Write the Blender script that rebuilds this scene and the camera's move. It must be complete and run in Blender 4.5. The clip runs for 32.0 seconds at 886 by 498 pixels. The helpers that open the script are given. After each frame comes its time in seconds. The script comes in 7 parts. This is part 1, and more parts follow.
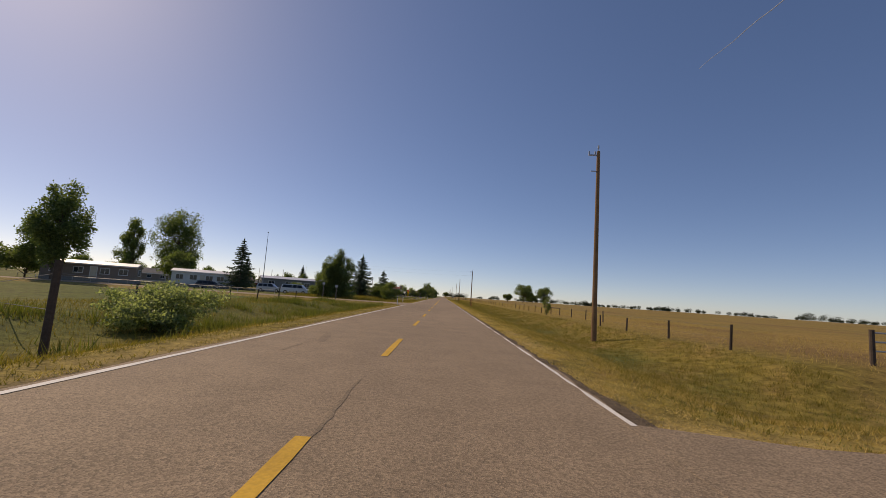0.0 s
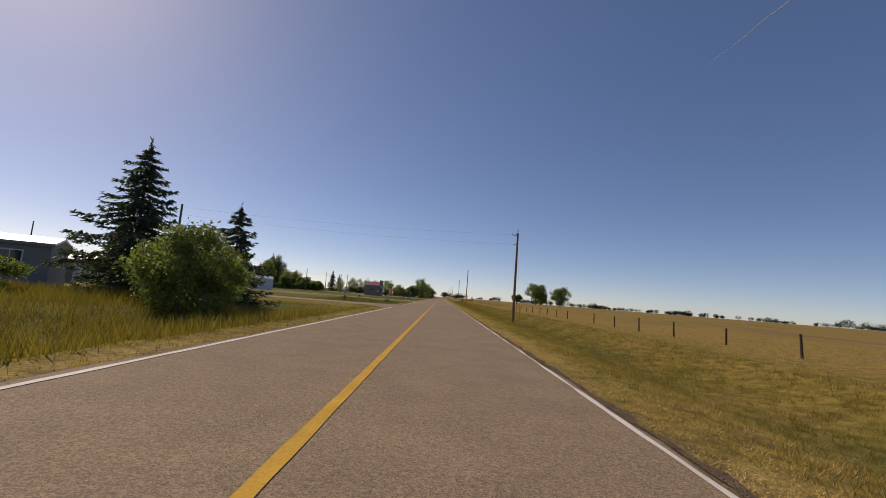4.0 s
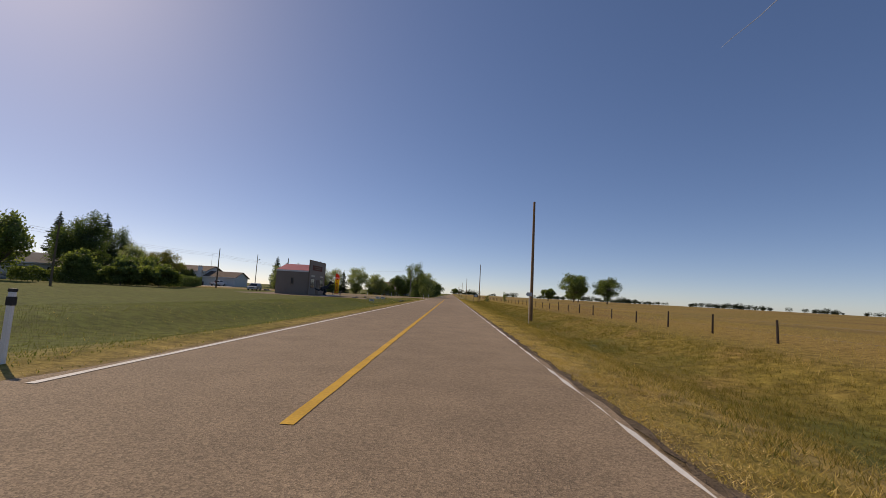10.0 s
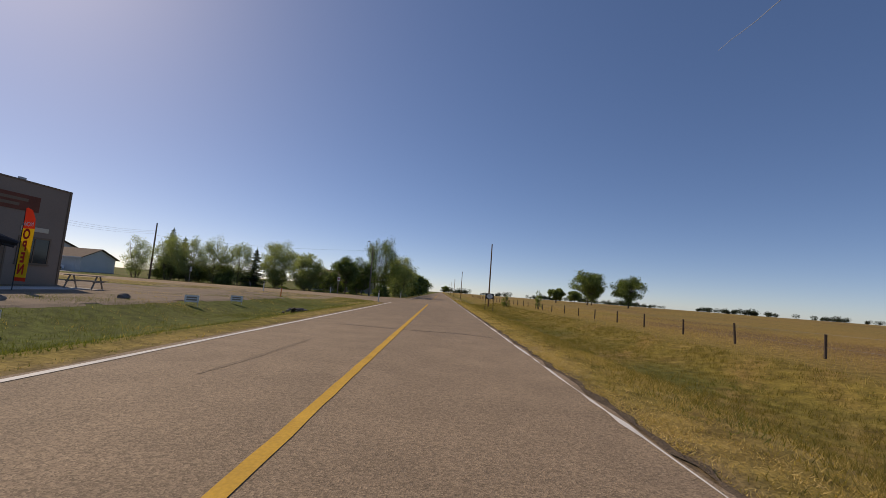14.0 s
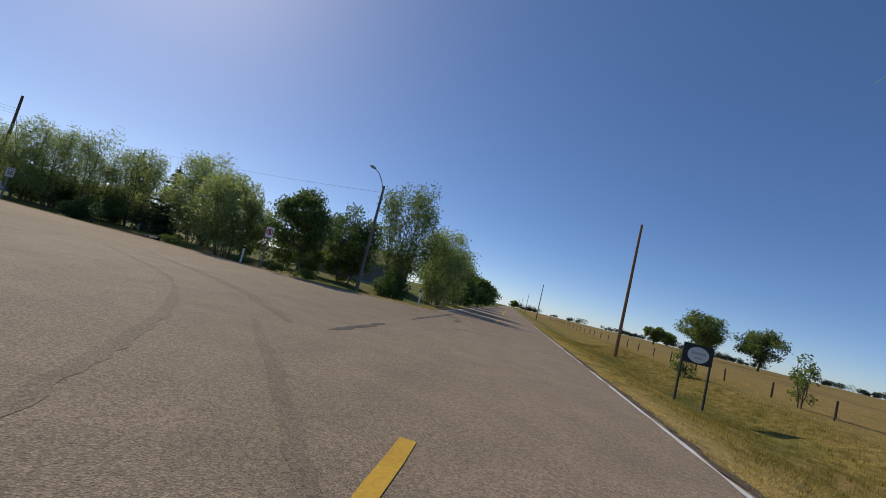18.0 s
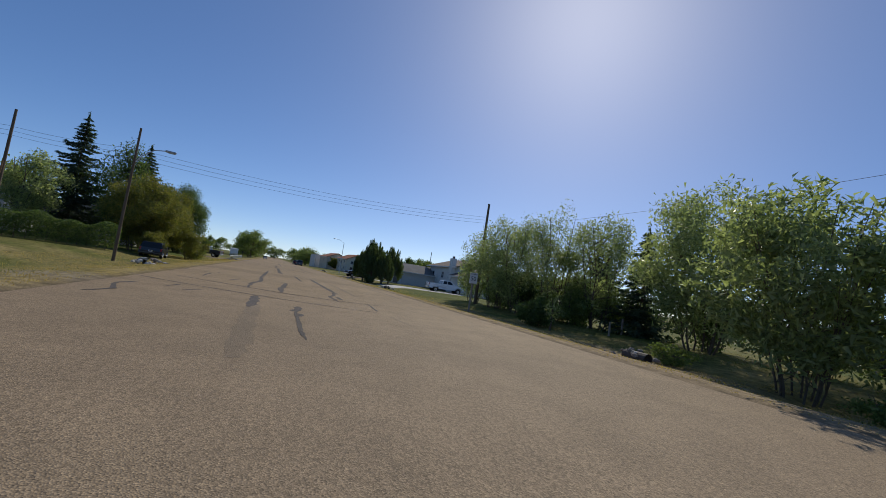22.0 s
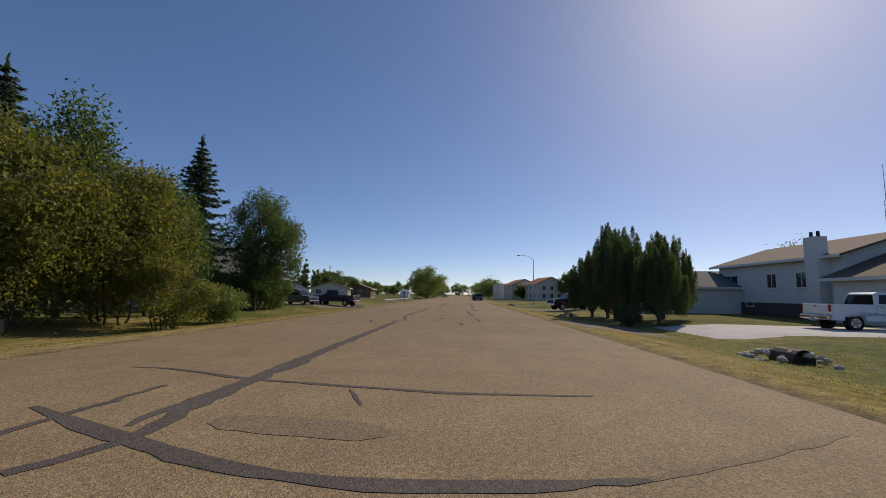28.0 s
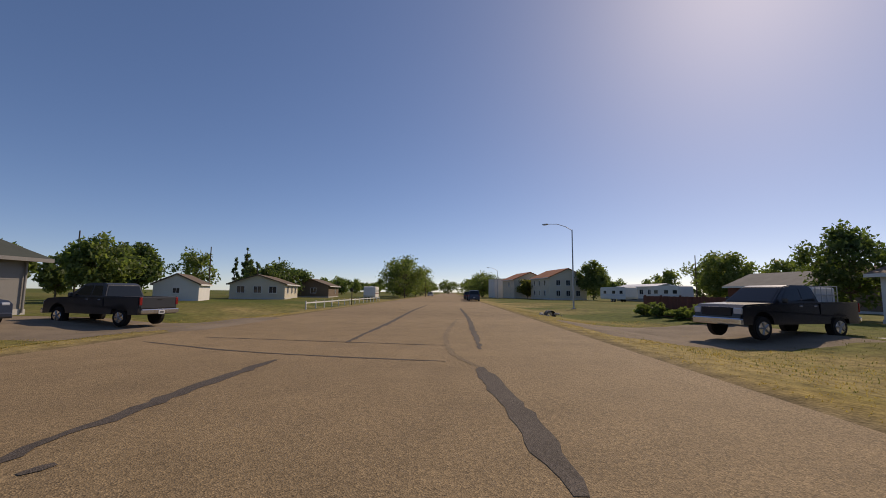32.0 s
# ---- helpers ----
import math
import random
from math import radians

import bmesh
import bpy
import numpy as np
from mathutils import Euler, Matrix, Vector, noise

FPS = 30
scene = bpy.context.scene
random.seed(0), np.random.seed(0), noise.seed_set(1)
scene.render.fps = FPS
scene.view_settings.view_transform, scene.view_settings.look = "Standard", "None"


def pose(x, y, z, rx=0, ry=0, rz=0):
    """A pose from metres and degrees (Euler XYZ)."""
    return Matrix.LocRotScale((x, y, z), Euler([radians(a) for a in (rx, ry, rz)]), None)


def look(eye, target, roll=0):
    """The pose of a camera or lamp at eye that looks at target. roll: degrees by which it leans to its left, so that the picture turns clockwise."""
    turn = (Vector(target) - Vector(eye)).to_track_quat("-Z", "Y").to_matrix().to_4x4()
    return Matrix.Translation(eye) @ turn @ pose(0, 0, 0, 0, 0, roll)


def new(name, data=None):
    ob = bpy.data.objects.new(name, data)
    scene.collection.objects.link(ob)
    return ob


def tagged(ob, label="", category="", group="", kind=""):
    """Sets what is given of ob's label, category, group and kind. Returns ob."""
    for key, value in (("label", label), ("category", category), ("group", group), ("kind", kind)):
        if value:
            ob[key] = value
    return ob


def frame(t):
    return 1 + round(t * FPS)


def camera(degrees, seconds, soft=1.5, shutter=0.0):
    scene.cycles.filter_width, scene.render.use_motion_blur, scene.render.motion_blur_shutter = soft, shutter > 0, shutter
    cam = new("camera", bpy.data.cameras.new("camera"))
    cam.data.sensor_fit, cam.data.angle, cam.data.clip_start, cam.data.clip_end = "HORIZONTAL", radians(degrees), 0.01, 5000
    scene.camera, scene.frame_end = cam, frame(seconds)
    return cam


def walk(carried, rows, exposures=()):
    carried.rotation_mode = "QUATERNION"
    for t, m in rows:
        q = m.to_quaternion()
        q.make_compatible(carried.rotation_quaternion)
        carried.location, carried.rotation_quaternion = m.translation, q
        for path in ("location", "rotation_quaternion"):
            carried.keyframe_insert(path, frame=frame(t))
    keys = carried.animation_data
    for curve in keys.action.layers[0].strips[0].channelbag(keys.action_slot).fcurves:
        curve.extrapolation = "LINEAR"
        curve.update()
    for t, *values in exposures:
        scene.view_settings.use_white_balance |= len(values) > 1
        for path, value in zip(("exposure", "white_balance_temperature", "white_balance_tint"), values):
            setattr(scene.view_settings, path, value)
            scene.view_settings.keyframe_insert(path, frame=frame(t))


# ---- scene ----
# ---- camera ----
cam = camera(93.15, 32.0, soft=0.8)
PATH = [  # seconds, place, pitch, roll, yaw
    (0.0, 1.18, 164.72, 1.35, 6.48, -3.82, 0.00),
    (0.5, 1.12, 173.56, 1.35, 6.45, -3.55, -0.07),
    (1.0, 1.08, 182.97, 1.35, 6.75, -4.07, -0.11),
    (1.5, 1.04, 192.38, 1.35, 6.44, -3.88, 0.03),
    (2.0, 1.03, 201.69, 1.35, 6.25, -3.02, 0.07),
    (2.5, 1.05, 210.71, 1.35, 6.23, -3.35, -0.20),
    (3.0, 1.00, 218.80, 1.35, 6.34, -4.36, -0.30),
    (3.5, 1.11, 227.21, 1.35, 6.56, -4.60, -0.26),
    (5.5, 1.20, 262.98, 1.35, 6.32, -3.13, -0.20),
    (6.0, 1.26, 269.73, 1.35, 6.25, -2.57, -0.30),
    (6.5, 1.28, 277.01, 1.35, 6.33, -2.36, -0.24),
    (7.0, 1.36, 284.67, 1.35, 6.36, -3.16, -0.29),
    (7.5, 1.54, 292.30, 1.35, 6.33, -2.53, -0.31),
    (8.0, 1.72, 299.74, 1.35, 6.21, -3.47, -0.39),
    (8.5, 1.64, 306.87, 1.35, 6.24, -4.75, -0.27),
    (9.0, 1.61, 313.85, 1.35, 6.54, -4.62, 0.31),
    (9.5, 1.53, 320.71, 1.35, 6.25, -3.51, 0.81),
    (10.0, 1.54, 327.69, 1.35, 6.09, -3.10, 1.17),
    (10.5, 1.43, 334.57, 1.35, 6.10, -2.76, 1.46),
    (11.0, 1.34, 341.18, 1.35, 5.78, -1.90, 1.42),
    (11.5, 1.27, 347.38, 1.35, 5.98, -2.36, 0.49),
    (12.0, 1.27, 353.29, 1.35, 5.99, -3.25, 0.17),
    (12.5, 1.29, 360.32, 1.35, 5.95, -3.26, 0.29),
    (13.0, 1.24, 367.27, 1.35, 5.93, -2.42, -0.04),
    (13.5, 1.04, 374.16, 1.35, 5.86, -3.71, -0.71),
    (14.0, 1.28, 380.82, 1.35, 5.91, -4.37, -0.25),
    (14.5, 1.26, 386.81, 1.35, 5.43, -3.65, 0.46),
    (16.5, 1.53, 411.82, 1.35, 5.24, -4.77, -1.25),
    (17.0, 1.46, 415.16, 1.35, 5.15, -7.70, -0.22),
    (17.5, 1.20, 418.07, 1.35, 5.27, -11.24, 2.68),
    (18.0, 0.58, 420.52, 1.35, 5.54, -14.06, 9.11),
    (18.5, -0.52, 422.77, 1.35, 5.39, -14.98, 17.13),
    (19.0, -2.15, 425.47, 1.35, 5.24, -13.79, 27.83),
    (19.5, -4.40, 427.21, 1.35, 5.27, -12.61, 34.17),
    (20.0, -6.29, 428.65, 1.35, 5.20, -11.45, 40.27),
    (20.5, -7.68, 430.08, 1.35, 5.46, -10.67, 47.55),
    (21.0, -8.78, 431.29, 1.35, 5.25, -9.93, 54.35),
    (21.5, -10.22, 432.30, 1.35, 5.63, -10.20, 60.97),
    (22.0, -12.65, 433.14, 1.35, 4.64, -8.62, 67.48),
    (22.5, -15.68, 434.07, 1.35, 5.11, -7.73, 72.37),
    (23.0, -18.31, 434.75, 1.35, 5.22, -6.99, 76.38),
    (23.5, -20.93, 435.31, 1.35, 5.52, -6.45, 80.31),
    (24.0, -23.52, 435.60, 1.35, 5.44, -5.58, 83.20),
    (24.5, -26.14, 435.85, 1.35, 5.63, -4.13, 85.73),
    (25.0, -28.53, 436.04, 1.35, 5.91, -3.36, 86.77),
    (25.5, -31.06, 436.42, 1.35, 6.71, -4.39, 87.78),
    (27.5, -45.87, 437.48, 1.35, 6.44, -2.16, 92.74),
    (28.0, -49.58, 437.30, 1.35, 6.17, -0.96, 92.50),
    (28.5, -53.35, 437.21, 1.35, 5.28, -0.46, 91.67),
    (29.0, -57.29, 437.13, 1.35, 6.34, -1.98, 90.58),
    (29.5, -61.17, 437.02, 1.35, 6.12, -2.58, 90.53),
    (30.0, -65.36, 437.08, 1.35, 5.54, -2.30, 90.81),
    (30.5, -69.50, 437.11, 1.35, 5.82, -2.62, 90.38),
    (31.0, -73.37, 437.13, 1.35, 5.61, -3.10, 90.61),
    (31.5, -77.38, 437.43, 1.35, 5.58, -1.69, 91.49),
    (32.0, -81.74, 437.68, 1.35, 5.91, -0.55, 91.06),
]
walk(cam, [(t, pose(x, y, z, 90 + p, r, w)) for t, x, y, z, p, r, w in PATH], exposures=[(0.0, -0.05, 7800, 19), (10.0, -0.06, 7500, 18), (15.0, -0.06, 7050, 16), (18.0, -0.04, 6180, 10), (24.0, -0.09, 6080, 8), (28.5, -0.05, 6900, 14), (32.0, -0.02, 7350, 17)])

# ---- sky, sun ----
SUN_YAW, SUN_EL = 52.5, 36.5
world = bpy.data.worlds.new("sky")
scene.world = world
world.use_nodes = True
_wn, _wl = world.node_tree.nodes, world.node_tree.links
_sky = _wn.new("ShaderNodeTexSky")
_sky.sky_type = "NISHITA"
_sky.sun_disc = False
_sky.sun_elevation, _sky.sun_rotation = radians(SUN_EL), radians(-SUN_YAW)
_sky.altitude, _sky.air_density, _sky.dust_density, _sky.ozone_density = 900, 0.6, 0.6, 2.6
_wn["Background"].inputs["Strength"].default_value = 0.125
_deep = _wn.new("ShaderNodeHueSaturation")  # clear dry prairie air, a deep blue
_deep.inputs["Saturation"].default_value = 1.28
_deep.inputs["Value"].default_value = 1.38
_deep.inputs["Hue"].default_value = 0.507
_soft = _wn.new("ShaderNodeGamma")  # evens the glare near the horizon
_soft.inputs["Gamma"].default_value = 0.74
_wl.new(_sky.outputs[0], _soft.inputs["Color"])
_wl.new(_soft.outputs[0], _deep.inputs["Color"])
_wl.new(_deep.outputs[0], _wn["Background"].inputs["Color"])
sun = new("sun", bpy.data.lights.new("sun", "SUN"))
sun.data.energy, sun.data.angle, sun.data.color = 3.1, radians(0.53), (1.0, 0.885, 0.71)
_sd = Vector((-math.sin(radians(SUN_YAW)) * math.cos(radians(SUN_EL)), math.cos(radians(SUN_YAW)) * math.cos(radians(SUN_EL)), math.sin(radians(SUN_EL))))
sun.matrix_world = look(_sd * 50, (0, 0, 0))


# ---- materials ----
def rgb(c):
    return (*c, 1.0) if len(c) == 3 else c


def mat(name, color, rough=0.8, metal=0.0, var=0.2, scale=3.0, fine=40.0, bump=0.2, depth=0.01, color2=None, spec=0.3, rnd=0.0, attr=""):
    """Colour mottled at two scales, with fine relief; rnd varies it from object to object; attr takes the base from a colour layer."""
    m = bpy.data.materials.new(name)
    m.use_nodes = True
    n, l = m.node_tree.nodes, m.node_tree.links
    b = n["Principled BSDF"]
    b.inputs["Roughness"].default_value, b.inputs["Metallic"].default_value = rough, metal
    b.inputs["Specular IOR Level"].default_value = spec
    co = n.new("ShaderNodeTexCoord")
    big, small = n.new("ShaderNodeTexNoise"), n.new("ShaderNodeTexNoise")
    for t, s, d in ((big, scale, 4), (small, fine, 3)):
        t.inputs["Scale"].default_value, t.inputs["Detail"].default_value = s, d
        l.new(co.outputs["Object"], t.inputs["Vector"])
    mul = n.new("ShaderNodeMath")
    mul.operation = "MULTIPLY_ADD"
    mul.inputs[1].default_value = 0.45
    l.new(small.outputs["Fac"], mul.inputs[0])
    add = n.new("ShaderNodeMath")
    add.operation = "MULTIPLY"
    add.inputs[1].default_value = 0.62
    l.new(big.outputs["Fac"], add.inputs[0])
    l.new(add.outputs[0], mul.inputs[2])
    ramp = n.new("ShaderNodeMapRange")
    ramp.inputs["From Min"].default_value, ramp.inputs["From Max"].default_value = 0.33, 0.74
    l.new(mul.outputs[0], ramp.inputs["Value"])
    mix = n.new("ShaderNodeMix")
    mix.data_type = "RGBA"
    l.new(ramp.outputs[0], mix.inputs["Factor"])
    if attr:
        at = n.new("ShaderNodeAttribute")
        at.attribute_name = attr
        lo, hi = n.new("ShaderNodeVectorMath"), n.new("ShaderNodeVectorMath")
        for v, k in ((lo, 1 - var), (hi, 1 + var)):
            v.operation = "SCALE"
            v.inputs["Scale"].default_value = k
            l.new(at.outputs["Color"], v.inputs[0])
        l.new(lo.outputs[0], mix.inputs[6])
        l.new(hi.outputs[0], mix.inputs[7])
    else:
        mix.inputs[6].default_value = rgb([c * (1 - var) for c in color])
        mix.inputs[7].default_value = rgb(color2 if color2 else [min(1, c * (1 + var)) for c in color])
    out = mix.outputs[2]
    if rnd:
        oi = n.new("ShaderNodeObjectInfo")
        hsv = n.new("ShaderNodeHueSaturation")
        mr = n.new("ShaderNodeMapRange")
        mr.inputs["To Min"].default_value, mr.inputs["To Max"].default_value = 1 - rnd, 1 + rnd
        l.new(oi.outputs["Random"], mr.inputs["Value"])
        l.new(mr.outputs[0], hsv.inputs["Value"])
        l.new(out, hsv.inputs["Color"])
        out = hsv.outputs[0]
    l.new(out, b.inputs["Base Color"])
    if bump:
        bp = n.new("ShaderNodeBump")
        bp.inputs["Strength"].default_value, bp.inputs["Distance"].default_value = bump, depth
        l.new(small.outputs["Fac"], bp.inputs["Height"])
        l.new(bp.outputs[0], b.inputs["Normal"])
    return m


def leaf_mat(name, c1, c2, glow=0.35, rough=0.55):
    """Leaves that let some light through, varied from leaf to leaf."""
    m = bpy.data.materials.new(name)
    m.use_nodes = True
    n, l = m.node_tree.nodes, m.node_tree.links
    b, outn = n["Principled BSDF"], n["Material Output"]
    geo, mix = n.new("ShaderNodeNewGeometry"), n.new("ShaderNodeMix")
    mix.data_type = "RGBA"
    mix.inputs[6].default_value, mix.inputs[7].default_value = rgb(c1), rgb(c2)
    l.new(geo.outputs["Random Per Island"], mix.inputs["Factor"])
    l.new(mix.outputs[2], b.inputs["Base Color"])
    b.inputs["Roughness"].default_value, b.inputs["Specular IOR Level"].default_value = rough, 0.35
    tr, ms = n.new("ShaderNodeBsdfTranslucent"), n.new("ShaderNodeMixShader")
    sc = n.new("ShaderNodeVectorMath")
    sc.operation = "MULTIPLY"
    sc.inputs[1].default_value = (1.4, 1.5, 0.8)
    l.new(mix.outputs[2], sc.inputs[0])
    l.new(sc.outputs[0], tr.inputs["Color"])
    ms.inputs[0].default_value = glow
    l.new(b.outputs[0], ms.inputs[1])
    l.new(tr.outputs[0], ms.inputs[2])
    l.new(ms.outputs[0], outn.inputs["Surface"])
    return m


def glass_mat(name, color=(0.02, 0.025, 0.03), rough=0.05):
    m = bpy.data.materials.new(name)
    m.use_nodes = True
    b = m.node_tree.nodes["Principled BSDF"]
    b.inputs["Base Color"].default_value, b.inputs["Roughness"].default_value = rgb(color), rough
    b.inputs["Specular IOR Level"].default_value = 0.45
    return m


def asphalt_mat(name, color, color2):
    """Worn chip-seal: pale and dark stones in a greyed binder, with broad worn wheel paths and stains. The town street (color2) takes over from the highway (color) along x."""
    m = bpy.data.materials.new(name)
    m.use_nodes = True
    n, l = m.node_tree.nodes, m.node_tree.links
    b = n["Principled BSDF"]
    b.inputs["Roughness"].default_value, b.inputs["Specular IOR Level"].default_value = 0.85, 0.28
    co = n.new("ShaderNodeTexCoord")
    vor, ns, big, mid = n.new("ShaderNodeTexVoronoi"), n.new("ShaderNodeTexNoise"), n.new("ShaderNodeTexNoise"), n.new("ShaderNodeTexNoise")
    vor.inputs["Scale"].default_value = 72
    for t, s, d in ((ns, 17, 6), (big, 0.16, 4), (mid, 1.1, 5)):
        t.inputs["Scale"].default_value, t.inputs["Detail"].default_value = s, d
    stretch = n.new("ShaderNodeMapping")
    stretch.inputs["Scale"].default_value = (1.0, 0.25, 1.0)
    l.new(co.outputs["Object"], stretch.inputs["Vector"])
    l.new(stretch.outputs[0], big.inputs["Vector"])
    for t in (vor, ns, mid):
        l.new(co.outputs["Object"], t.inputs["Vector"])
    sep = n.new("ShaderNodeSeparateColor")
    l.new(vor.outputs["Color"], sep.inputs[0])
    def mr(src, a, c, lo, hi):
        q = n.new("ShaderNodeMapRange")
        q.inputs["From Min"].default_value, q.inputs["From Max"].default_value = a, c
        q.inputs["To Min"].default_value, q.inputs["To Max"].default_value = lo, hi
        l.new(src, q.inputs["Value"])
        return q.outputs[0]
    def times(p, q):
        k = n.new("ShaderNodeMath")
        k.operation = "MULTIPLY"
        l.new(p, k.inputs[0])
        l.new(q, k.inputs[1])
        return k.outputs[0]
    v = times(mr(sep.outputs[0], 0, 1, 0.62, 1.40), mr(ns.outputs["Fac"], 0.3, 0.7, 0.84, 1.15))
    v = times(v, times(mr(big.outputs["Fac"], 0.3, 0.7, 0.88, 1.12), mr(mid.outputs["Fac"], 0.3, 0.72, 0.88, 1.10)))
    sc = n.new("ShaderNodeVectorMath")
    sc.operation = "SCALE"
    sx, cm = n.new("ShaderNodeSeparateXYZ"), n.new("ShaderNodeMix")
    cm.data_type = "RGBA"
    l.new(co.outputs["Object"], sx.inputs[0])
    l.new(mr(sx.outputs[0], -36.0, -5.0, 0, 1), cm.inputs["Factor"])
    cm.inputs[6].default_value, cm.inputs[7].default_value = rgb(color2), rgb(color)
    l.new(cm.outputs[2], sc.inputs[0])
    l.new(v, sc.inputs["Scale"])
    l.new(sc.outputs[0], b.inputs["Base Color"])
    bp = n.new("ShaderNodeBump")
    bp.inputs["Strength"].default_value, bp.inputs["Distance"].default_value = 0.7, 0.008
    l.new(vor.outputs["Distance"], bp.inputs["Height"])
    l.new(bp.outputs[0], b.inputs["Normal"])
    return m


M = {}
M["asphalt"] = asphalt_mat("asphalt", (0.280, 0.209, 0.134), (0.280, 0.209, 0.134))
M["street_asphalt"] = asphalt_mat("street_asphalt", (0.280, 0.209, 0.134), (0.284, 0.203, 0.110))
M["tar"] = asphalt_mat("tar", (0.108, 0.089, 0.073), (0.108, 0.089, 0.073))
M["grey_band"] = asphalt_mat("grey_band", (0.232, 0.175, 0.113), (0.228, 0.169, 0.100))
M["yellow"] = mat("yellow_paint", (0.62, 0.36, 0.03), 0.75, var=0.22, scale=1.4, fine=30, bump=0.4)
M["white_line"] = mat("white_line_paint", (0.72, 0.70, 0.64), 0.75, var=0.18, scale=1.2, fine=26, bump=0.4)
M["ground"] = mat("ground", (0.2, 0.18, 0.06), 0.95, var=0.62, scale=2.6, fine=16, bump=0.7, depth=0.05, attr="tint", spec=0.1)
M["gravel"] = mat("gravel", (0.25, 0.20, 0.145), 0.95, var=0.3, scale=0.6, fine=25, bump=1.0, depth=0.03, spec=0.15)
M["concrete"] = mat("concrete", (0.55, 0.53, 0.49), 0.9, var=0.12, scale=0.8, fine=30, bump=0.3)
M["wood_pole"] = mat("weathered_pole_wood", (0.23, 0.135, 0.065), 0.85, var=0.35, scale=1.2, fine=18, bump=0.5)
M["dark_pole"] = mat("dark_pole_wood", (0.13, 0.095, 0.065), 0.85, var=0.35, scale=1.2, fine=18, bump=0.5)
M["post_wood"] = mat("fence_post_wood", (0.07, 0.052, 0.04), 0.9, var=0.35, scale=2.5, fine=22, bump=0.5, rnd=0.3)
M["grey_wood"] = mat("grey_wood", (0.24, 0.21, 0.18), 0.9, var=0.3, scale=2.5, fine=22, bump=0.5, rnd=0.2)
M["steel"] = mat("galvanised_steel", (0.42, 0.43, 0.44), 0.5, metal=0.75, var=0.12, scale=2, fine=20, bump=0.1)
M["wire"] = mat("cable", (0.10, 0.10, 0.11), 0.5, metal=0.3, var=0.1, bump=0)
M["fence_wire"] = mat("fence_wire", (0.10, 0.095, 0.09), 0.5, metal=0.6, var=0.1, bump=0)
M["insulator"] = mat("insulator", (0.25, 0.30, 0.36), 0.25, var=0.1, bump=0, spec=0.5)
M["white_plastic"] = mat("white_plastic", (0.75, 0.74, 0.70), 0.6, var=0.1, scale=3, bump=0.1)
M["black"] = mat("black_paint", (0.025, 0.025, 0.027), 0.55, var=0.25, bump=0.1)
M["orange"] = mat("orange_reflector", (0.75, 0.16, 0.03), 0.5, var=0.1, bump=0)
M["contrail"] = mat("contrail_vapour", (0.62, 0.64, 0.70), 1.0, var=0.1, scale=0.02, fine=0.2, bump=0, spec=0.0)
M["bark"] = mat("bark", (0.13, 0.10, 0.075), 0.95, var=0.35, scale=3, fine=18, bump=0.9, depth=0.03)
M["bark_pale"] = mat("pale_bark", (0.30, 0.27, 0.22), 0.95, var=0.3, scale=3, fine=18, bump=0.6, depth=0.02)
M["leaf_poplar"] = leaf_mat("poplar_leaves", (0.078, 0.115, 0.036), (0.210, 0.250, 0.090), 0.52)
M["leaf_willow"] = leaf_mat("willow_leaves", (0.135, 0.170, 0.082), (0.370, 0.400, 0.215), 0.6, 0.42)
M["leaf_maple"] = leaf_mat("maple_leaves", (0.050, 0.084, 0.028), (0.150, 0.195, 0.066), 0.48)
M["leaf_yellow"] = leaf_mat("yellowing_leaves", (0.080, 0.110, 0.028), (0.250, 0.215, 0.050), 0.48)
M["leaf_shrub"] = leaf_mat("shrub_leaves", (0.095, 0.135, 0.038), (0.225, 0.260, 0.085), 0.5)
M["needle"] = leaf_mat("spruce_needles", (0.036, 0.060, 0.037), (0.105, 0.138, 0.084), 0.34, 0.7)
M["juniper"] = leaf_mat("juniper_needles", (0.050, 0.080, 0.032), (0.140, 0.172, 0.070), 0.42, 0.7)
M["grass_green"] = leaf_mat("green_grass", (0.130, 0.116, 0.020), (0.300, 0.220, 0.056), 0.4, 0.7)
M["lawn_blades"] = leaf_mat("lawn_grass_blades", (0.088, 0.112, 0.019), (0.200, 0.200, 0.048), 0.35, 0.7)
M["grass_dry"] = leaf_mat("dry_grass", (0.330, 0.225, 0.065), (0.640, 0.470, 0.175), 0.35, 0.8)
M["straw"] = leaf_mat("pale_straw", (0.48, 0.34, 0.12), (0.80, 0.60, 0.26), 0.3, 0.8)
M["crumble"] = mat("crumbled_edge_soil", (0.135, 0.102, 0.068), 0.95, var=0.5, scale=3.5, fine=34, bump=1.0, depth=0.03, spec=0.1)
M["far_trees"] = leaf_mat("far_trees", (0.045, 0.062, 0.040), (0.085, 0.105, 0.060), 0.2, 0.9)


# ---- mesh helpers ----
def link_mesh(name, bm, material, parent=None, label="", smooth=False):
    me = bpy.data.meshes.new(name)
    bm.to_mesh(me)
    bm.free()
    me.materials.append(material)
    if smooth:
        me.polygons.foreach_set("use_smooth", [True] * len(me.polygons))
    ob = new(name, me)
    if parent:
        ob.parent = parent
    if label:
        ob["label"] = label
    return ob


def part(name, bm, material, parent, label="", smooth=False):
    return link_mesh(name, bm, material, parent, label, smooth)


def thing(name, label, category, group="", kind="", at=(0, 0, 0), rz=0.0):
    ob = new(name)
    ob.matrix_world = pose(*at, 0, 0, rz)
    ob.empty_display_size = 0.3
    return tagged(ob, label, category, group, kind)


